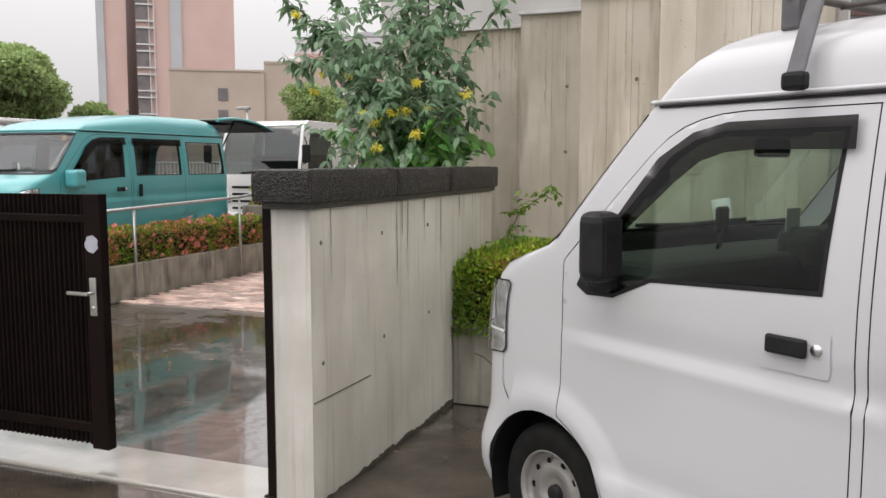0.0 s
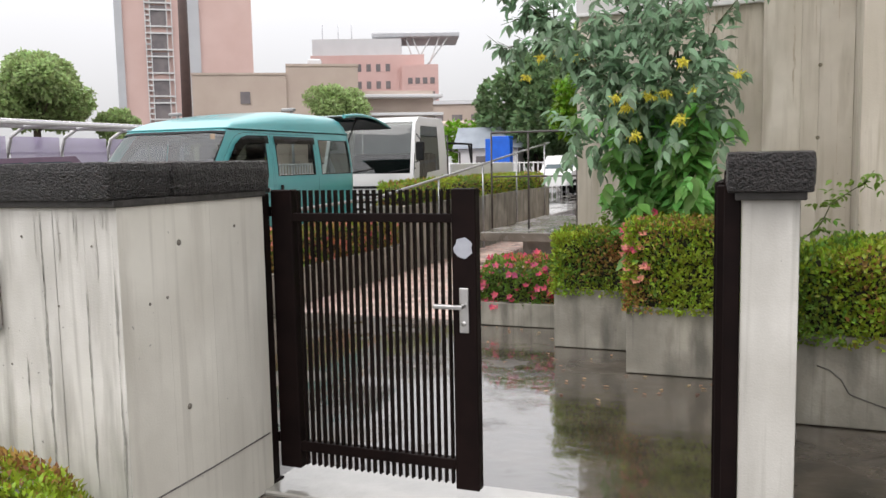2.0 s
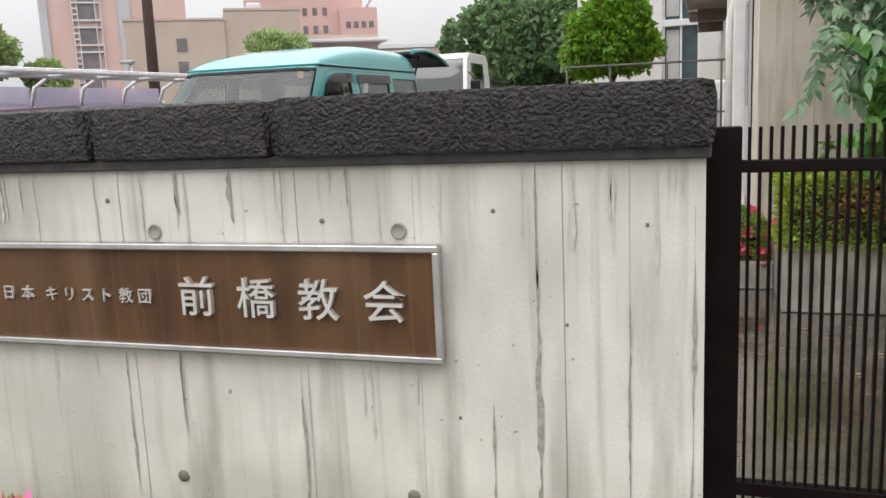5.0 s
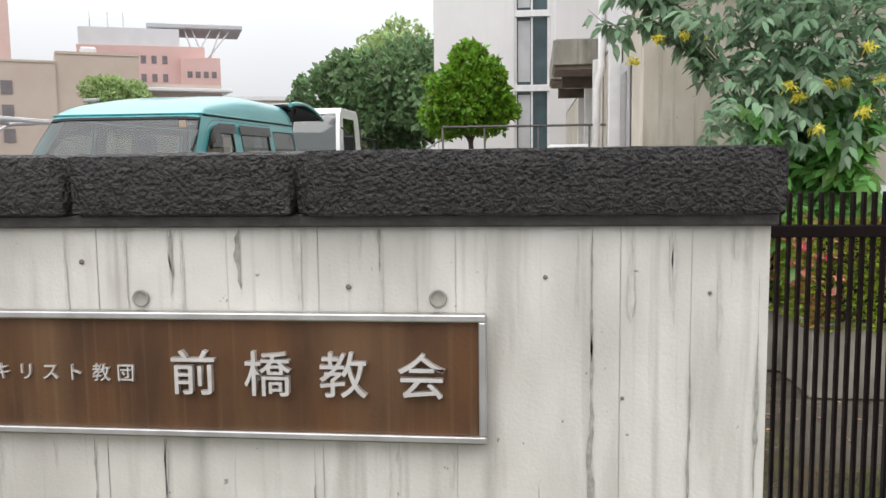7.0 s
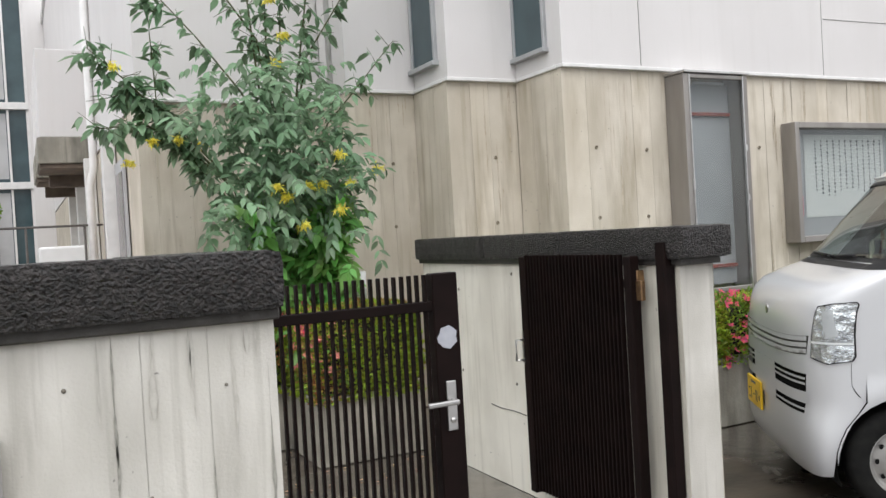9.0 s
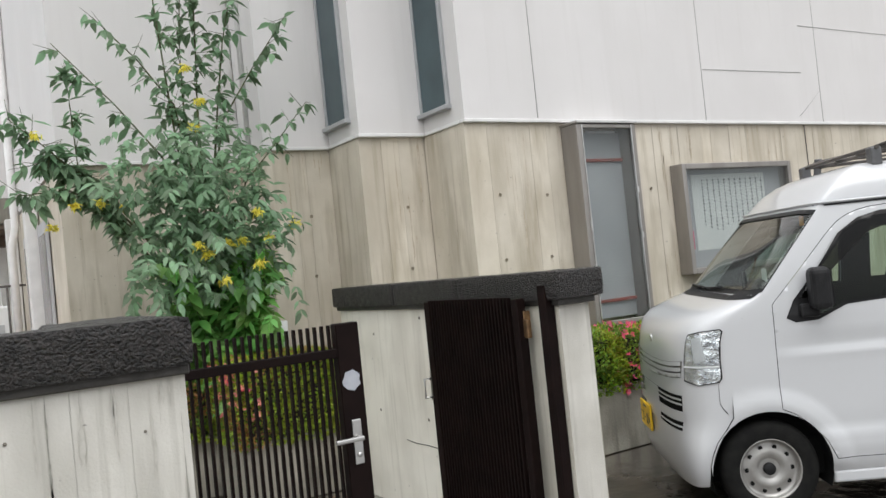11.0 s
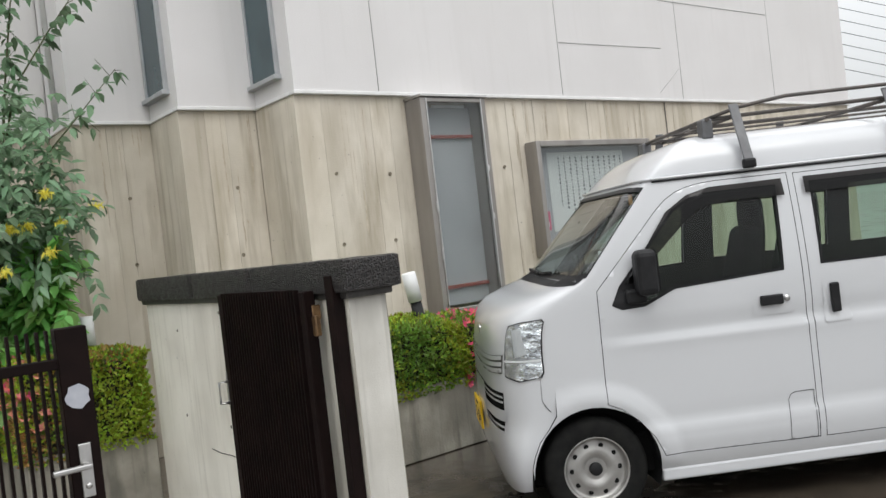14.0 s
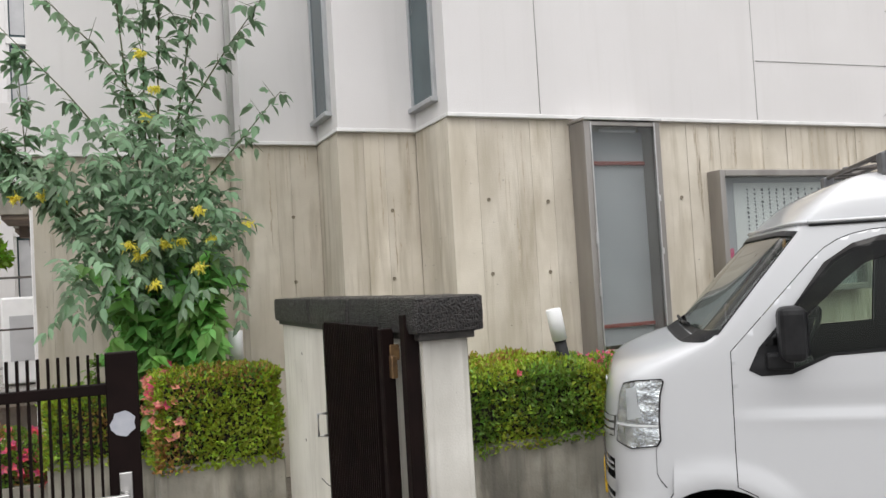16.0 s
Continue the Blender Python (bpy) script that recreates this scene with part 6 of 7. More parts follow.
def senna():
    """The tall airy shrub: bare upright canes with sparse hanging leaves, a fuller middle, a side spray, yellow bunches."""
    rng = np.random.default_rng(7)
    o = np.array([-2.6, 6.66, 0.41])
    s = thing("flowering_shrub", "tall airy shrub with hanging yellow flower bunches in the planter", "shrub", *o)
    canes = [((-2.62, 6.6, 1.9), (-2.62, 6.55, 3.0), (-2.56, 6.55, 4.1), (-2.52, 6.5, 4.8)), ((-2.72, 6.6, 1.9), (-2.82, 6.55, 2.9), (-2.90, 6.55, 4.0), (-2.94, 6.5, 4.65)),
             ((-2.66, 6.6, 1.9), (-2.72, 6.6, 2.8), (-2.70, 6.6, 3.6), (-2.62, 6.6, 4.4)), ((-2.70, 6.6, 2.0), (-2.93, 6.55, 2.64), (-3.24, 6.55, 3.04), (-3.66, 6.55, 3.50)),
             ((-2.68, 6.6, 2.4), (-2.80, 6.55, 3.05), (-3.05, 6.55, 3.40), (-3.36, 6.5, 3.70)), ((-2.58, 6.6, 2.2), (-2.40, 6.6, 2.95), (-2.10, 6.55, 3.42), (-1.79, 6.5, 3.86)),
             ((-2.50, 6.6, 1.8), (-2.28, 6.55, 2.42), (-2.02, 6.5, 2.72), (-1.72, 6.45, 3.08)), ((-2.75, 6.7, 1.5), (-3.20, 6.7, 2.05), (-3.52, 6.7, 2.50), (-3.56, 6.65, 3.34)),
             ((-3.00, 6.7, 1.95), (-3.42, 6.7, 2.42), (-3.72, 6.65, 2.72), (-3.99, 6.6, 2.95)), ((-3.00, 6.7, 1.95), (-3.35, 6.7, 2.28), (-3.62, 6.65, 2.42), (-3.93, 6.6, 2.38)),
             ((-3.10, 6.7, 2.10), (-3.45, 6.75, 2.50), (-3.66, 6.75, 2.68), (-3.82, 6.7, 2.62)), ((-2.55, 6.6, 2.3), (-2.46, 6.55, 3.0), (-2.36, 6.55, 3.6), (-2.22, 6.5, 4.2))]
    stems, twigs = bmesh.new(), []
    for k, cane in enumerate(canes):
        a, b, c, d = (np.array(q) for q in cane)
        foot = o + np.array([rng.normal() * 0.06, rng.normal() * 0.04, 0.0])
        pts = [foot, (foot + a) / 2 + np.array([rng.normal() * 0.03, 0.0, 0.0]), a, (a + b) / 2, b, (b + c) / 2, c, (c + d) / 2, d]
        tube([tuple(q - o) for q in pts], 0.013, 6, stems, 0.003)
        side = k in (7, 8, 9, 10)
        upright = k in (0, 1, 2, 11)
        for m in range(4, 9):
            for j in range(7 if side else 5 if upright else 2):
                st = pts[m - 1] + (pts[m] - pts[m - 1]) * rng.random()
                w = rng.normal(size=3) * np.array([0.7, 0.5, 0.45]) + (pts[m] - pts[m - 1]) * 1.5
                w = w / np.linalg.norm(w) * rng.uniform(0.07, 0.20)
                twigs.append((st, st + w))
                tube([tuple(st - o), tuple(st + w - o)], 0.003, 4, stems, 0.0015)
            twigs.append((pts[m - 1], pts[m]))
    part("branching_stem", stems, M_STEM, s, "thin green-brown stems")
    p, w, n, l = leafy_twigs(rng, twigs, 0.08, 0.12, 0.7)
    part("leaves", leaf_mesh("leaves", p - o, w, n, l, l * 0.44, L_SENNA, 0.12, True), L_SENNA, s, "grey-green pointed leaves")
    # the fuller middle, its leaves turned out to the light
    tw = []
    for k in range(330):
        z = 1.55 + 1.35 * rng.beta(1.3, 1.8)
        lean = noise.noise((z * 3.1, 0.7, 2.0)) * 0.16
        c = np.array([-2.70 + lean + np.clip(rng.normal() * 0.33, -0.60, 0.44), 6.28 + rng.normal() * 0.18, z])
        tw.append((c, c + rng.normal(size=3) * 0.14 + np.array([0, -0.10, -0.03])))
    p, w, n, l = leafy_twigs(rng, tw, 0.05, 0.098, 0.6)
    n = n * 0.5 + np.array([-0.1, -0.75, 0.5])
    part("leaves", leaf_mesh("leaves", p - o, w, n, l, l * 0.42, L_SENNA, 0.12, True), L_SENNA, s, "grey-green pointed leaves")
    # hanging bunches, each petal from one stalk
    for c in ((-3.59, 6.6, 2.29), (-3.75, 6.7, 2.15), (-3.83, 6.55, 2.80), (-3.42, 6.55, 2.30), (-3.30, 6.5, 2.26), (-2.75, 6.42, 3.31), (-2.72, 6.4, 2.84), (-2.66, 6.42, 3.05),
              (-2.46, 5.95, 1.73), (-2.75, 5.88, 1.63), (-2.44, 5.95, 2.12), (-2.90, 5.98, 1.90), (-2.82, 6.0, 1.83), (-2.66, 5.98, 1.90), (-2.56, 6.0, 1.92), (-2.10, 6.1, 2.02), (-2.36, 5.98, 1.92)):
        c = np.array(c)
        k = int(rng.integers(38, 56))
        pos = c + np.array([0, -0.07, 0]) + rng.normal(size=(k, 3)) * np.array([0.018, 0.015, 0.010])
        way = rng.normal(size=(k, 3)) * 0.6 + np.array([0, -0.35, -0.6])
        part("raceme", leaf_mesh("raceme", pos - o, way, rng.normal(size=(k, 3)) * 0.5 + np.array([0, -0.6, 0.6]), rng.uniform(0.034, 0.062, k), 0.013, L_YELLOW, 0.2), L_YELLOW, s, "bunch of yellow flowers")
    return s


senna()


def broadleaf():
    """The lush bright-green undergrowth below the shrub."""
    rng = np.random.default_rng(17)
    c0 = np.array([-2.5, 6.72, 0.5])
    s = thing("leafy_bush", "lush bright-green broad-leaved bush below the shrub", "bush", *c0[:2], 0.41)
    stems, tw = bmesh.new(), []
    for k in range(120):
        a = np.array([c0[0] + rng.normal() * 0.12, c0[1] + rng.normal() * 0.08, 0.45])
        b = np.array([min(max(c0[0] - 0.02 + rng.normal() * 0.28, -3.0), -2.36), c0[1] - 0.20 - abs(rng.normal()) * 0.24, rng.uniform(0.85, 1.88)])
        tube([tuple(a - (c0[0], c0[1], 0.41)), tuple(b - (c0[0], c0[1], 0.41))], 0.006, 4, stems, 0.003)
        tw += [(a * 0.55 + b * 0.45, b), (b, b + rng.normal(size=3) * 0.1)]
    part("branching_stem", stems, M_STEM, s)
    p, w, n, l = leafy_twigs(rng, tw, 0.04, 0.135, 0.8)
    n = n * 0.6 + np.array([-0.1, -0.6, 0.5])
    part("leaves", leaf_mesh("leaves", p - np.array([c0[0], c0[1], 0.41]), w, n, l, l * 0.5, L_BROAD, 0.15, True), L_BROAD, s)
    return s


broadleaf()


def sprig(x, y, z, seed, label, dx, dz):
    rng = np.random.default_rng(seed)
    s = thing("vine", label, "vine", x, y, z)
    stems, tw = bmesh.new(), []
    pts = [np.array([dx * t + 0.03 * math.sin(9 * t), 0.0, dz * t]) for t in np.linspace(0, 1, 7)]
    tube([tuple(p) for p in pts], 0.005, 5, stems, 0.002)
    for k in range(1, 7):
        for j in range(4):
            d = rng.normal(size=3) * np.array([0.08, 0.05, 0.06])
            tw.append((pts[k], pts[k] + d))
    part("stem", stems, M_STEM, s)
    p, w, n, l = leafy_twigs(rng, tw, 0.04, 0.06, 0.3)
    part("leaves", leaf_mesh("leaves", p, w, n, l * 0.85, l * 0.45, L_BOXDARK, 0.15, True), L_BOXDARK, s)


sprig(-1.70, 5.5, 0.95, 3, "green self-sown vine against the concrete wall", 0.38, 0.42)
sprig(-3.05, 6.88, 0.82, 5, "green self-sown sprig by the corner", -0.10, 0.28)


def tree(label, x, y, z0, clumps, trunk_h, n, leaf, mat, seed, trunk_r=0.16, name="tree"):
    """A tapered trunk with limbs to each clump of the crown, and loose leaves that leave gaps."""
    rng = np.random.default_rng(seed)
    t = thing(name, label, "tree", x, y, z0)
    limbs = bmesh.new()
    tube([(0, 0, 0), (0.04, 0.02, trunk_h * 0.5), (0, 0, trunk_h)], trunk_r, 9, limbs, trunk_r * 0.7)
    for cx, cy, cz, r in clumps:
        tube([(0, 0, trunk_h * 0.92), (cx * 0.45, cy * 0.45, trunk_h + (cz - trunk_h) * 0.4), (cx, cy, cz)], trunk_r * 0.45, 6, limbs, 0.015)
    part("trunk", limbs, M_WOOD, t)
    tot = sum(c[3] ** 2 for c in clumps)
    pos, nor = [], []
    for cx, cy, cz, r in clumps:
        k = int(n * r * r / tot)
        d = rng.normal(size=(k, 3))
        d /= np.linalg.norm(d, axis=1, keepdims=True)
        lob = np.array([noise.noise((a * 2.3 + cx, b * 2.3 + cy, c * 2.3 + cz)) for a, b, c in d])
        rad = r * (1.0 + 0.35 * lob) * rng.uniform(0.62, 1.0, k) ** 0.6
        pos.append(np.array([cx, cy, cz]) + d * rad[:, None] * np.array([1, 1, 0.82]))
        nor.append(d)
    pos, nor = np.concatenate(pos), np.concatenate(nor)
    way = nor * 0.6 + rng.normal(size=pos.shape) * 0.7
    L = leaf * rng.uniform(0.6, 1.4, len(pos))
    part("crown", leaf_mesh("crown", pos, way, nor + rng.normal(size=pos.shape) * 0.5, L, L * 0.6, mat), mat, t)
    return t


def round_clumps(seed, rx, ry, z0, z1, k, r0, r1):
    rr = random.Random(seed)
    out = []
    for i in range(k):
        a, u = rr.uniform(0, 6.28), rr.random() ** 0.5
        h = rr.random()
        w = math.sqrt(max(0.15, 1 - (2 * h - 0.9) ** 2))
        out.append((rx * u * w * math.cos(a), ry * u * w * math.sin(a), z0 + (z1 - z0) * h, rr.uniform(r0, r1)))
    return out


# the clipped conifer by the landing, the woods and the street trees beyond
tree("clipped bright-green conifer before the far wing", -6.1, 21.9, 0, [(0, 0, 2.9, 0.95), (0.1, 0, 3.5, 0.8), (-0.3, 0, 3.15, 0.8), (0.4, 0.2, 2.7, 0.75), (0, 0, 4.0, 0.45), (-0.5, 0, 2.6, 0.7)], 2.0, 15000, 0.15, L_CONIFER, 51, 0.09, "conifer")
tree("dark broad-crowned tree behind the parking lot", -14.9, 48.6, -0.73, round_clumps(1, 2.0, 2.1, 2.0, 4.6, 16, 1.0, 1.4), 2.0, 26000, 0.26, L_TREE2, 52, 0.25).scale = (1.5, 1.5, 1.5)
tree("dark broad-crowned tree behind the parking lot", -9.7, 46.9, -0.73, round_clumps(2, 2.4, 2.0, 2.0, 5.8, 14, 1.0, 1.4), 2.0, 22000, 0.26, L_TREE2, 53, 0.25).scale = (1.5, 1.5, 1.5)
tree("dark broad-crowned tree by the far wing", -13.2, 55.2, -0.73, round_clumps(3, 2.4, 2.2, 3.0, 6.4, 12, 1.1, 1.6), 2.4, 14000, 0.22, L_TREE, 54, 0.2).scale = (1.5, 1.5, 1.5)
tree("large round street tree beyond the shelter", -79.2, 71.5, 0, round_clumps(4, 6.3, 6.0, 7.6, 12.8, 36, 1.6, 2.4), 6.4, 40000, 0.52, L_TREE, 55, 0.55)
tree("small round street tree beyond the shelter", -73.0, 77.3, 0, round_clumps(5, 1.7, 1.6, 4.6, 7.3, 10, 1.0, 1.4), 4.2, 11000, 0.45, L_TREE, 56, 0.3)
tree("broad street tree at the edge of the road", -103.0, 78.0, 0, round_clumps(8, 5.0, 5.0, 4.0, 10.5, 18, 1.8, 2.6), 4.0, 12000, 0.7, L_TREE2, 59, 0.4)
tree("light-crowned street tree before the tan building", -50.0, 88.0, 0, round_clumps(6, 3.3, 3.0, 6.0, 10.0, 16, 1.2, 1.8), 5.0, 14000, 0.34, L_TREE, 57, 0.3)
tree("lime-green street tree far off", -24.0, 66.0, 0, round_clumps(7, 3.0, 2.4, 2.0, 4.6, 10, 1.2, 1.8), 2.0, 7000, 0.4, L_CONIFER, 58, 0.25)

rp = np.random.default_rng(61)
kp = 90
pp = np.stack([rp.uniform(-4.6, -2.1, kp), rp.uniform(4.9, 7.0, kp), np.full(kp, 0.004)], 1)
keep = pp[:, 1] < np.where(pp[:, 0] > -2.78, 5.62, np.where(pp[:, 0] > -3.45, 6.28, 6.95))
pp = pp[keep]
wy = rp.normal(size=pp.shape) * np.array([1, 1, 0.08])
fallen = part("fallen_petals", leaf_mesh("fallen_petals", pp, wy, np.tile([0, 0, 1.0], (len(pp), 1)), 0.04, 0.025, L_FALLEN, 0.1), L_FALLEN)
tagged(fallen, "fallen leaves and petals on the wet ground", "fallen leaves", kind="stuff")

# ---- ramp walls, rails and landing ----
rw = tagged(part("wall_ramp_low", box(-6.56, -6.45, 6.9, 10.2, 0, 0.40, 0.01), M_PLANTER), "low stained concrete bed wall along the brick path", "wall", kind="structure")
part("end_wall", box(-6.95, -6.56, 6.9, 7.0, 0, 0.40, 0.01), M_PLANTER, rw)
part("soil", box(-6.95, -6.56, 7.0, 10.2, 0, 0.35), M_SOIL_SHADE, rw)
rh = tagged(part("wall_ramp_high", box(-6.56, -6.45, 10.2, 18.0, 0, 0.90, 0.01), M_PLANTER), "high stained concrete bed wall along the ramp", "wall", kind="structure")
part("end_wall", box(-6.98, -6.56, 10.2, 10.32, 0, 0.90, 0.01), M_PLANTER, rh)
part("soil", box(-6.98, -6.56, 10.32, 18.0, 0, 0.82), M_SOIL_SHADE, rh)

hr = thing("handrail", "galvanised tube handrail along the brick path", "handrail", -6.4, 6.8, 0)
part("top_rail", tube([(0, 0.0, 1.0), (0, 2.5, 1.06), (0, 6.0, 1.38), (0, 11.0, 1.86)], 0.019, 8), M_RAIL, hr)
for y in (0.52, 2.5, 4.5, 6.5, 8.5, 10.6):
    zt_ = 1.0 + (0.06 * y / 2.5 if y < 2.5 else 0.06 + (y - 2.5) * 0.0925)
    part("post", tube([(0, y, 0), (0, y, zt_)], 0.016, 8), M_RAIL, hr)

ld = thing("landing", "concrete entrance landing slab above the brick path", "landing", -4.6, 11.1, 0)
part("slab", box(-1.1, 1.05, 0.0, 3.6, 0.35, 0.48, 0.01), M_SLAB, ld)
part("plinth", box(-0.55, 1.05, 0.25, 3.6, 0.0, 0.35), M_SLAB, ld)
lr = thing("railing", "dark steel railing on the entrance landing", "railing", -4.6, 11.5, 0.5)
part("top_rail", tube([(-1.05, 0, 0.9), (-1.05, 0, 1.38), (1.3, 0, 1.38), (1.3, 0, 0.0)], 0.016, 8), M_RUSTRAIL, lr)
part("mid_rail", tube([(-1.05, 0, 0.75), (1.3, 0, 0.75)], 0.012, 8), M_RUSTRAIL, lr)
for x in (-1.05, -0.5, 0.2, 0.85):
    part("post", tube([(x, 0, 0), (x, 0, 1.38)], 0.014, 8), M_RUSTRAIL, lr)

# ---- far wing of the building ----
wg = thing("building", "white far wing with glazed stair column and concrete balconies", "building", -4.5, 26.0, 0)
gi = Matrix.Translation((4.5, -26.0, 0))


def wpart(name, bm, mat, label="", parent=None):
    ob = part(name, bm, mat, parent or wg, label)
    if parent is None:
        ob.matrix_basis = gi
    return ob


wpart("wall", box(-7.51, -5.09, 26.0, 36.0, 0, 12.0), M_WHITEWALL)
wpart("wall", box(-4.04, -3.4, 26.02, 36.0, 0, 12.0), M_WHITEWALL)
wpart("roof", box(-7.6, -3.4, 25.9, 36.0, 12.0, 12.3, 0.02), M_WHITETRIM)
for z0, z1 in ((0.4, 3.45), (3.64, 5.64), (5.83, 8.9), (9.1, 11.8)):
    w_ = wpart("window", box(-5.09, -4.04, 26.2, 26.3, z0, z1), M_WINGLASS, "glazed stair window")
    for bx in ((-5.09, -5.02, 26.08, 26.2, z0, z1), (-4.11, -4.04, 26.08, 26.2, z0, z1), (-4.6, -4.54, 26.1, 26.2, z0, z1)):
        part("frame", box(*bx, 0.004), M_WHITETRIM, w_)
    part("blind", box(-4.98, -4.62, 26.17, 26.195, z0 + 0.1, z1 - 0.1), M_GREYPANEL, w_, "pale blind")
for z in (0.2, 3.45, 5.64, 8.9, 11.8):
    wpart("spandrel", box(-5.09, -4.04, 26.03, 26.35, z, z + 0.19, 0.006), M_WHITETRIM)
for y in (12.2, 14.3):
    bc = wpart("balcony", box(-4.2, -3.552, y, y + 1.5, 2.72, 3.06, 0.01), M_PLANTER, "stained concrete balcony slab")
    part("parapet", box(-4.17, -3.552, y + 0.02, y + 1.48, 3.06, 4.2, 0.01), M_WHITEWALL, bc)
    part("beam", box(-4.05, -3.552, y + 1.1, y + 1.3, 2.5, 2.72, 0.01), M_SOFFIT, bc, "stained brown beam")
    part("soffit", box(-4.18, -3.56, y + 0.04, y + 1.08, 2.66, 2.718, 0.004), M_SOFFIT, bc, "rust-stained underside")
for y in (9.4, 11.9, 13.9, 16.0):
    wpart("pilaster", box(-3.68, -3.552, y, y + 0.18, 0.0, 2.75, 0.008), M_WHITETRIM)
wpart("rain_pipe", tube([(-3.66, 11.5, 0.2), (-3.66, 11.5, 2.35), (-3.60, 11.5, 2.6), (-3.60, 11.5, 8.0)], 0.05, 10), M_WHITETRIM, "white rain pipe")
for y in (8.6, 10.2, 12.6, 14.6):
    d_ = wpart("door", box(-3.575, -3.553, y, y + 0.75, 0.5, 2.4), M_GREYPANEL, "grey service door")
    part("pane", box(-3.582, -3.576, y + 0.1, y + 0.65, 1.35, 2.28), M_FARGLASS, d_)
ac = thing("air_conditioner", "white outdoor air conditioner unit by the wall", "air conditioner", -3.95, 12.9, 0.5)
part("casing", box(-0.3, 0.3, -0.4, 0.4, 0.0, 1.15, 0.03, 2), M_LIGHTWHITE, ac)
part("fan_grille", box(-0.2, 0.2, -0.41, -0.402, 0.3, 0.9, 0.003), M_GREYPANEL, ac)

# ---- shelter, fence, poles ----
sh = thing("bicycle_shelter", "white-framed bicycle shelter with violet translucent panels", "shelter", -17.3, 8.0, 0.15)
for k in range(9):
    y = k * 1.55
    part("arch", tube([(-0.9, y, 0), (-0.9, y, 1.7), (-0.75, y, 2.1), (-0.35, y, 2.3), (1.0, y, 2.34)], 0.045, 8), M_WHITETRIM, sh)
    if k < 8:
        pan = part("roof_panel", box(-0.35, 1.05, y + 0.03, y + 1.52, 2.36, 2.375), M_PURPLE, sh)
        part("back_panel", box(-0.86, -0.85, y + 0.06, y + 1.49, 0.75, 2.12), M_PURPLE, sh)
part("eave", tube([(1.0, -0.1, 2.33), (1.0, 12.6, 2.33)], 0.06, 8), M_WHITETRIM, sh)
part("eave", tube([(-0.35, -0.1, 2.33), (-0.35, 12.6, 2.33)], 0.05, 8), M_WHITETRIM, sh)
part("mid_beam", tube([(-0.9, -0.1, 1.75), (-0.9, 12.6, 1.75)], 0.04, 8), M_WHITETRIM, sh)
fc = thing("fence", "white picket rail fence behind the shelter", "fence", -18.9, 6.5, 0.15)
for z in (0.35, 1.35):
    part("rail", tube([(0, 0, z), (0, 30, z)], 0.03, 6), M_WHITETRIM, fc)
picket = part("picket", box(-0.02, 0.02, -0.03, 0.03, 0.0, 1.4), M_WHITETRIM, fc)
for k in range(1, 150):
    c = picket.copy()
    c.location.y = k * 0.2
    scene.collection.objects.link(c)
f2 = thing("fence", "white picket fence at the far edge of the parking lot", "fence", -16.0, 34.0, 0.15)
for z in (0.3, 1.25):
    part("rail", tube([(0, 0, z), (14, 0, z)], 0.03, 6), M_WHITETRIM, f2)
p2 = part("picket", box(-0.025, 0.025, -0.02, 0.02, 0.0, 1.3), M_WHITETRIM, f2)
for k in range(1, 70):
    c = p2.copy()
    c.location.x = k * 0.2
    scene.collection.objects.link(c)
po = thing("utility_pole", "tall dark brown steel pole", "pole", -21.2, 24.4, 0)
part("shaft", tube([(0, 0, 0), (0.05, 0, 6), (0.12, 0, 14)], 0.19, 12, None, 0.14), M_POLE, po)
part("base_collar", tube([(0, 0, 0), (0, 0, 0.25)], 0.26, 12), M_POLE, po)
for sx, sy in ((-28.5, 33.0), (-22.5, 33.5)):
    sl = thing("street_lamp", "slim grey street lamp with a flat head", "street lamp", sx, sy, 0, 0, "street lamps")
    part("pole", tube([(0, 0, 0), (0, 0, 4.0)], 0.06, 8), M_RAIL, sl)
    part("head", box(-0.5, 0.15, -0.12, 0.12, 3.95, 4.1, 0.03), M_RAIL, sl)


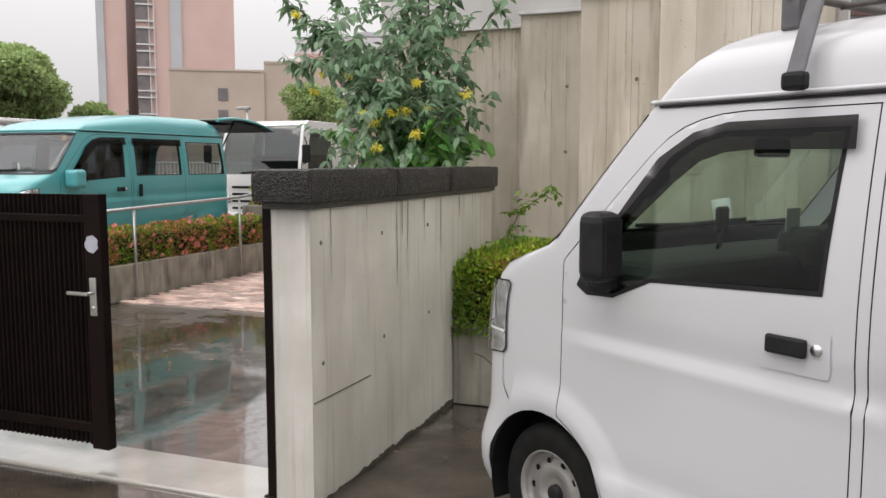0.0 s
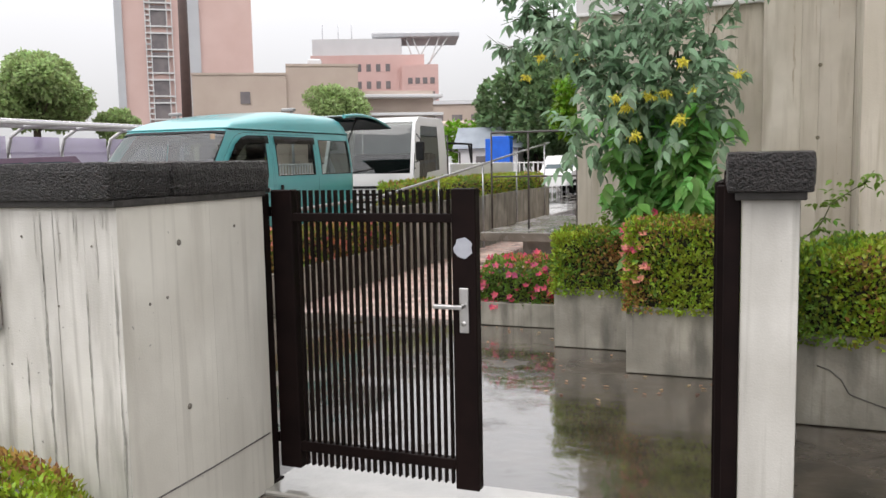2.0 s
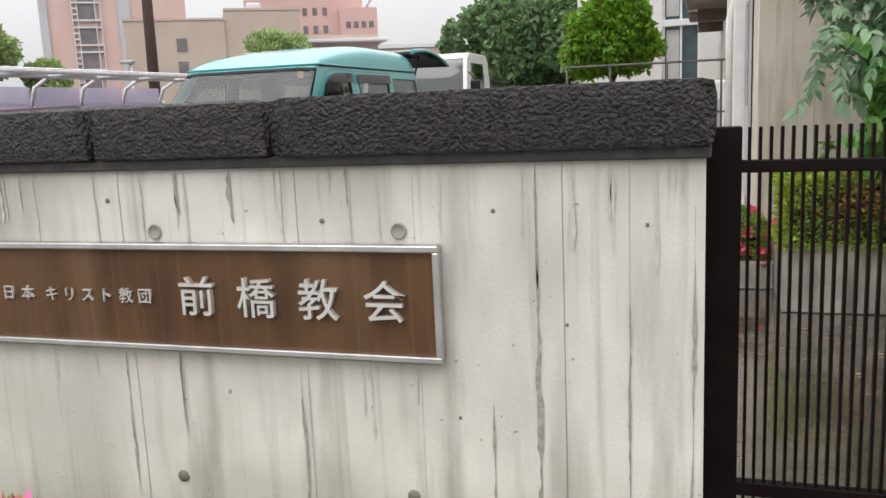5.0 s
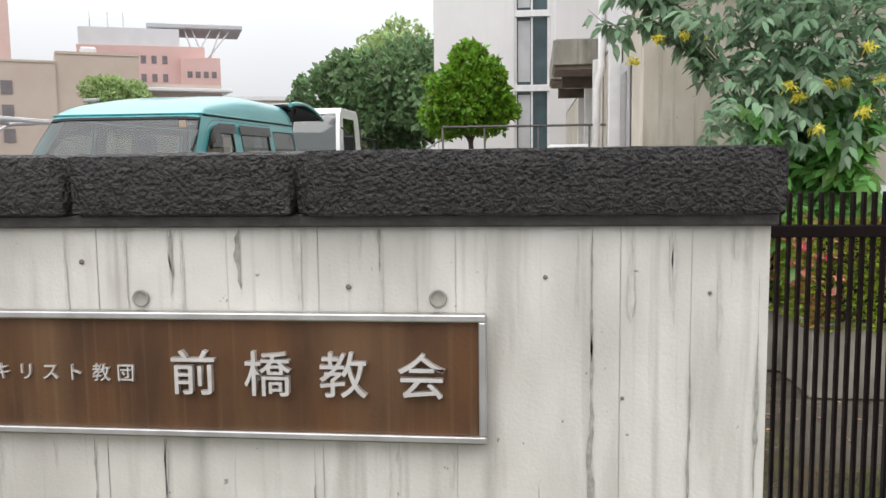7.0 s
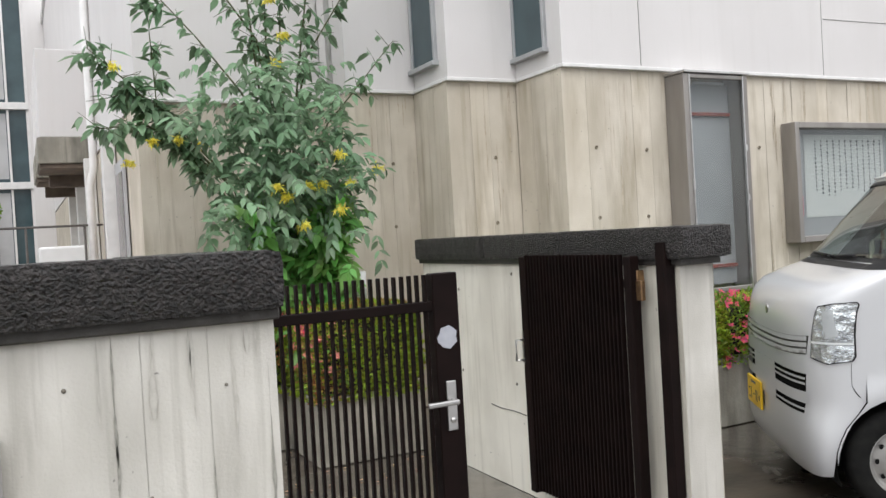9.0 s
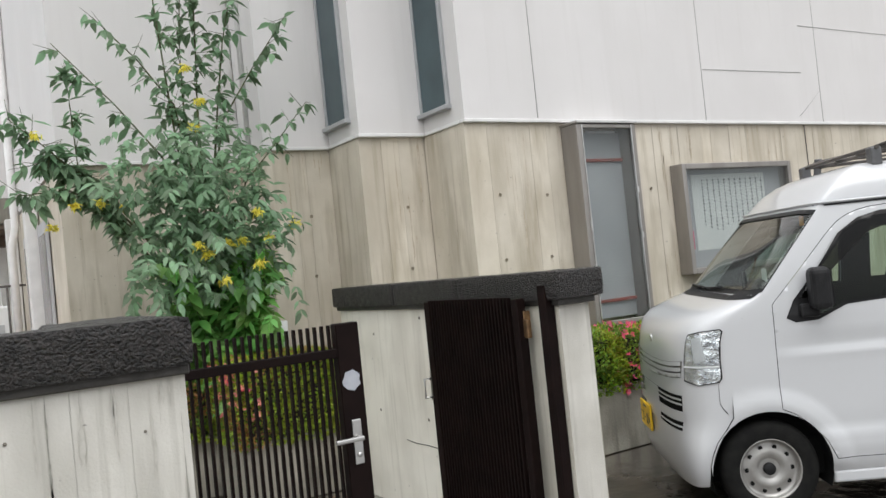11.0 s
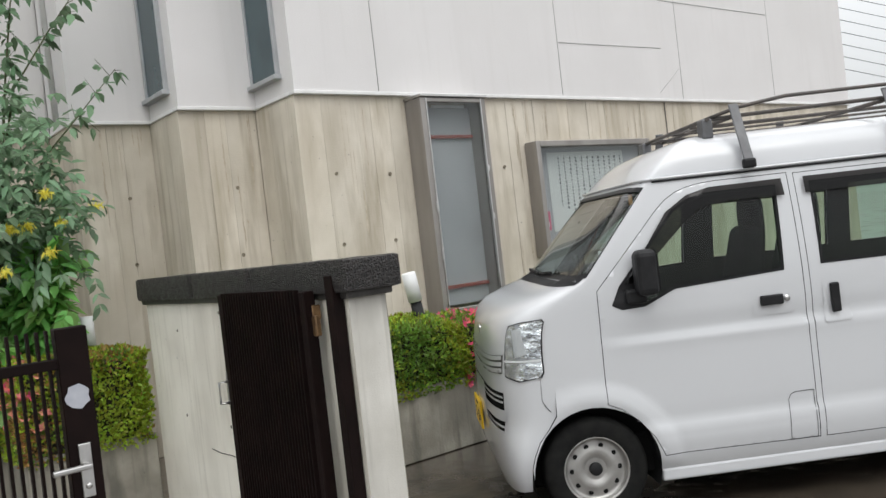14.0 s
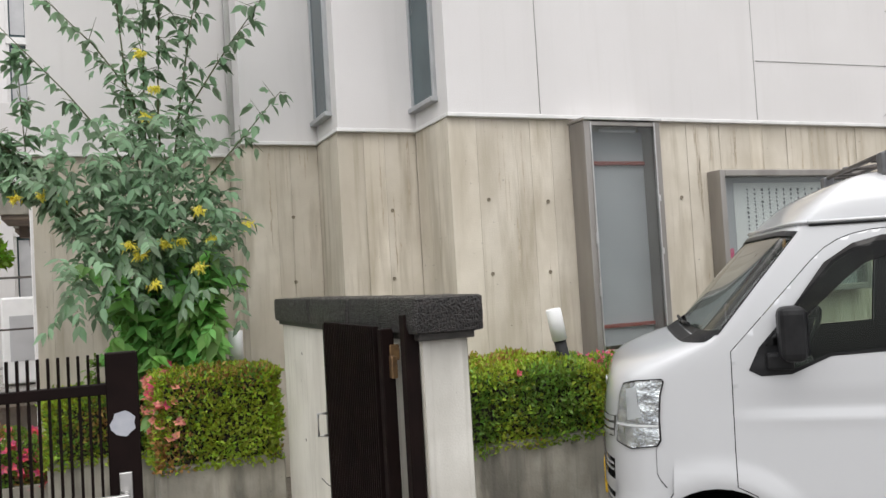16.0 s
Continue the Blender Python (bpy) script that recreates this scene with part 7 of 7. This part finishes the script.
def parked_car(label, x, y, z, rz, mat, s=1.0):
    c = thing("car", label, "car", x, y, z, rz)
    prof = [(0, 0.35), (0.05, 0.75), (0.9, 0.95), (1.35, 1.5), (3.2, 1.55), (3.75, 1.0), (3.85, 0.35)]
    hs = [[(1.0, 0.97), (1.42, 1.42), (2.2, 1.45), (2.2, 0.97)], [(2.3, 0.97), (2.3, 1.45), (3.1, 1.46), (3.5, 1.0)]]
    for sg in (-1, 1):
        sd = part("body_side", skin("body_side", prof, hs, lambda u, w: (u * s, sg * (0.75 - 0.12 * max(0, w - 0.95)) * s, w * s), mat, 0.2), mat, c)
        for q in hs:
            part("side_glass", skin("side_glass", q, [], lambda u, w: (u * s, sg * (0.74 - 0.12 * max(0, w - 0.95)) * s, w * s), M_WINGLASS, 0.3), M_WINGLASS, sd)
        for hub in (0.75, 3.05):
            wl_ = part("wheel", lathe([(0.17, -0.08), (0.28, -0.08), (0.3, 0.0), (0.28, 0.08), (0.0005, 0.08)], 20), M_TYRE, c)
            wl_.location = (hub * s, sg * 0.68 * s, 0.3 * s)
    b_ = bmesh.new()
    rows_ = [[b_.verts.new((q * s, sg * (0.75 - 0.12 * max(0, r - 0.95)) * s, r * s)) for sg in (-1, 1)] for q, r in prof]
    for r0, r1 in zip(rows_, rows_[1:]):
        b_.faces.new((r0[0], r0[1], r1[1], r1[0]))
    part("body_top", b_, mat, c)
    part("windshield", skin("windshield", [(-0.6, 0.0), (0.6, 0.0), (0.55, 1.0), (-0.55, 1.0)], [], lambda u, w: ((0.93 + 0.40 * w) * s, u * s, (0.99 + 0.48 * w) * s), M_WINGLASS, 0.3), M_WINGLASS, c)


parked_car("pale small car at the far edge of the parking lot", -9.9, 31.5, 0.15, 80, M_TRUCKWHITE)
parked_car("dark violet car in the parking lot", -13.6, 7.6, 0.15, 86, material("violet_car_paint", (0.13, 0.075, 0.12), rough=0.3, coat=0.8))


# ---- distant buildings ----
def windows_on(bld_, x0, x1, y, z0, z1, nx, nz, w, h, mat=M_FARGLASS):
    for i in range(nx):
        for j in range(nz):
            cx = x0 + (x1 - x0) * (i + 0.5) / nx
            cz = z0 + (z1 - z0) * (j + 0.5) / nz
            part("window", box(cx - w / 2, cx + w / 2, y - 0.08, y + 0.05, cz - h / 2, cz + h / 2), mat, bld_)


# the pink tiled tower, turned to face the walk
tw = thing("tower", "tall pink-tiled tower with a gridded window column", "building", -92.5, 117.5, 0, 38)
part("wall", box(-11.5, 9.5, 0, 14, 0, 62), M_TOWER, tw)
part("corner_band", box(-12.4, -11.2, -0.4, 14, 0, 62), M_TOWERGREY, tw, "pale corner band")
part("corner_band", box(-0.9, 0.9, -0.4, 0.3, 0, 62), M_TOWERGREY, tw, "pale vertical band")
for k in range(16):
    z = 2 + k * 3.8
    cell = part("window", box(-6.9, -4.3, -0.25, 0.1, z, z + (2.6 if k % 2 else 3.4)), M_FARGLASS, tw, "tall dark window")
    for x in (-7.75, -6.95, -4.35, -3.55):
        part("mullion", box(x, x + 0.14, -0.55, 0.0, z - 0.1, z + 3.7), M_TOWERGRID, cell)
    for zz in (0.0, 0.9, 1.8, 2.7):
        part("transom", box(-7.75, -3.4, -0.5, 0.0, z + zz - 0.1, z + zz + 0.14) if zz < 0.1 or zz > 2.6 else box(-7.75, -6.85, -0.5, 0.0, z + zz - 0.1, z + zz + 0.14), M_TOWERGRID, cell)
tb = thing("building", "low tan-tiled building with small windows", "building", -58.0, 93.0, 0, 32)
part("wall", box(-13.0, -1.5, 0, 12, 0, 12.9), M_BROWNBLD, tb)
part("wall", box(-1.5, 7.6, 0.3, 14, 0, 14.0), M_BROWNBLD, tb)
for z in (8.2, 10.6):
    part("terrace", box(7.6, 19.0, 2.0, 10, z - 0.4, z, 0.05), M_GREYBLD, tb)
part("wall", box(7.6, 18.0, 4.0, 12, 0, 11.2), M_BROWNBLD, tb)
part("roof_edge", box(-13.1, -1.5, -0.1, 12.1, 12.9, 13.15), M_BROWNBLD, tb)
part("roof_edge", box(-1.5, 7.7, 0.2, 14.1, 14.0, 14.3), M_BROWNBLD, tb)
for x, z in ((-6.6, 9.3), (-6.6, 6.6), (-6.6, 3.9)):
    part("window", box(x - 0.6, x + 0.6, -0.1, 0.1, z, z + 1.5), M_FARGLASS, tb)
part("roof_tank", box(1.4, 3.2, 4, 6, 14.0, 15.4, 0.2), M_GREYBLD, tb)
ob_ = thing("building", "orange-brown block beyond the street trees", "building", -157.0, 121.0, 0, 50)
part("wall", box(-16.0, 8.5, 0, 12, 0, 26.2), M_REDBLD, ob_)
part("roof_edge", box(-16.2, 8.7, -0.2, 12.2, 26.2, 26.8), M_BROWNBLD, ob_)
windows_on(ob_, -15, 7.5, 0, 14.0, 24.5, 9, 3, 1.6, 1.5)
lb = thing("building", "long low grey-beige building in the distance", "building", -55.0, 128.0, 0, 22)
part("wall", box(-8, 40, 0, 12, 0, 11.0), M_BROWNBLD, lb)
windows_on(lb, -6, 38, 0, 4.5, 10.0, 14, 2, 1.7, 1.3)
part("roof_edge", box(-8.3, 40.3, -0.3, 12, 11.0, 11.6), M_GREYBLD, lb)
rd = thing("hospital", "salmon hospital block with a rooftop helipad", "building", -86.0, 168.0, 0, 24)
part("wall", box(-12.0, 13.0, 0, 18, 0, 25.4), M_REDBLD, rd)
part("upper_storey", box(-11.6, 8.0, 0.4, 17, 25.4, 29.0), M_GREYBLD, rd, "light grey top storey")
part("wall", box(8.0, 16.0, -2.0, 16, 0, 23.0), M_REDBLD, rd)
windows_on(rd, -11, 6, 0, 17.0, 24.5, 8, 2, 1.0, 1.6)
windows_on(rd, 9, 15.5, -2.0, 15.0, 21.0, 4, 2, 1.0, 1.3)
pad = part("helipad", box(1.5, 21.0, 1.0, 15, 29.3, 30.4, 0.2), M_TOWERGREY, rd, "grey rooftop helipad")
for x0, x1 in ((11.0, 9.0), (11.0, 14.5), (13.0, 10.5), (13.5, 18.5), (14.0, 16.5)):
    part("strut", tube([(x0, 2.0, 23.0), (x1, 2.0, 29.4)], 0.18, 6), M_TOWERGRID, pad)
for x in (-9.5, -6.0, -3.0):
    part("antenna", tube([(x, 3, 29), (x, 3, 32.5)], 0.1, 5), M_TOWERGREY, rd)
fb = thing("building", "pale low building at the end of the street", "building", -30.0, 95.0, 0, 10)
part("wall", box(-9, 14, 0, 8, 0, 5.2), M_GREYBLD, fb)
part("roof", box(-9.5, 14.5, -0.5, 8.5, 5.2, 6.4, 0.3), M_BROWNBLD, fb)
windows_on(fb, -8, 13, 0, 1.5, 4.5, 7, 1, 1.6, 1.6)
gb = thing("house", "small grey-roofed house behind the truck", "house", -17.2, 46.0, 0, 8)
gb.scale = (0.7, 0.7, 0.9)
part("wall", box(-2.5, 2.5, 0, 4, 0, 2.6), M_WHITEWALL, gb)
rfb = bmesh.new()
q = [rfb.verts.new(c) for c in ((-2.9, -0.4, 2.5), (2.9, -0.4, 2.5), (2.9, 4.4, 2.5), (-2.9, 4.4, 2.5), (-2.9, 2.0, 3.9), (2.9, 2.0, 3.9))]
for f_ in ((0, 1, 5, 4), (2, 3, 4, 5), (0, 4, 3), (1, 2, 5), (3, 2, 1, 0)):
    rfb.faces.new([q[i] for i in f_])
part("roof", rfb, M_FARROOF, gb)
part("window", box(-1.0, 1.0, -0.06, 0.02, 1.0, 2.0), M_FARGLASS, gb)
# wires over the far end of the street
for k in range(7):
    z = 4.7 + k * 0.33
    wr = part("overhead_wire", tube([(8.6, 9 + k * 0.2, z), (20, 10, z - 0.25), (34, 12, z + 0.1)], 0.009, 4), M_INK)
    tagged(wr, "thin dark overhead wire along the street", "wire")
up = thing("utility_pole", "grey concrete utility pole carrying wires", "pole", 34.0, 12.0, 0)
part("shaft", tube([(0, 0, 0), (0, 0, 12.5)], 0.17, 10, None, 0.11), M_GREYBLD, up)
part("cross_arm", box(-0.06, 0.06, -0.9, 0.9, 11.3, 11.42), M_GREYBLD, up)
uq = copy_thing(up, pose(8.75, 10.2, 0))

# ---- brick paving, laid last ----
bp = tagged(part("brick_path", box(-6.44, -3.46, 7.08, 18.0, -0.03, 0.004), M_DRYCON), "wet red and pale brick paving of the inner path", "paving", kind="structure")
brick_me = bpy.data.meshes.new("brick")
bb_ = box(-0.098, 0.098, -0.048, 0.048, 0.0, 0.018, 0.004)
bb_.to_mesh(brick_me)
bb_.free()
brick_me.materials.append(M_BRICK)
vs_, fs_ = [], []
base_v = [tuple(v.co) for v in brick_me.vertices]
base_f = [tuple(p_.vertices) for p_ in brick_me.polygons]
laid, rbk = 0, random.Random(9)
for row in range(109):
    y = 7.13 + row * 0.1
    for col in range(15):
        x = -6.34 + col * 0.2 + (0.1 if row % 2 else 0.0)
        if x > -3.5 or (x > -4.5 and y < 7.72) or (x > -5.75 and y > 11.0) or (x > -3.65 and y > 7.5):
            continue
        z = 0.0045 + rbk.uniform(-0.002, 0.002)
        if laid < 300:
            o = new("brick", brick_me)
            o.parent = bp
            o.location = (x, y, z)
            laid += 1
        else:
            k = len(vs_)
            vs_ += [(a + x, b + y, c + z) for a, b, c in base_v]
            fs_ += [tuple(i + k for i in f_) for f_ in base_f]
rest = part("far_bricks", mesh_of("far_bricks", vs_, fs_, M_BRICKFAR), M_BRICKFAR, bp)
rest["kind"] = "stuff"
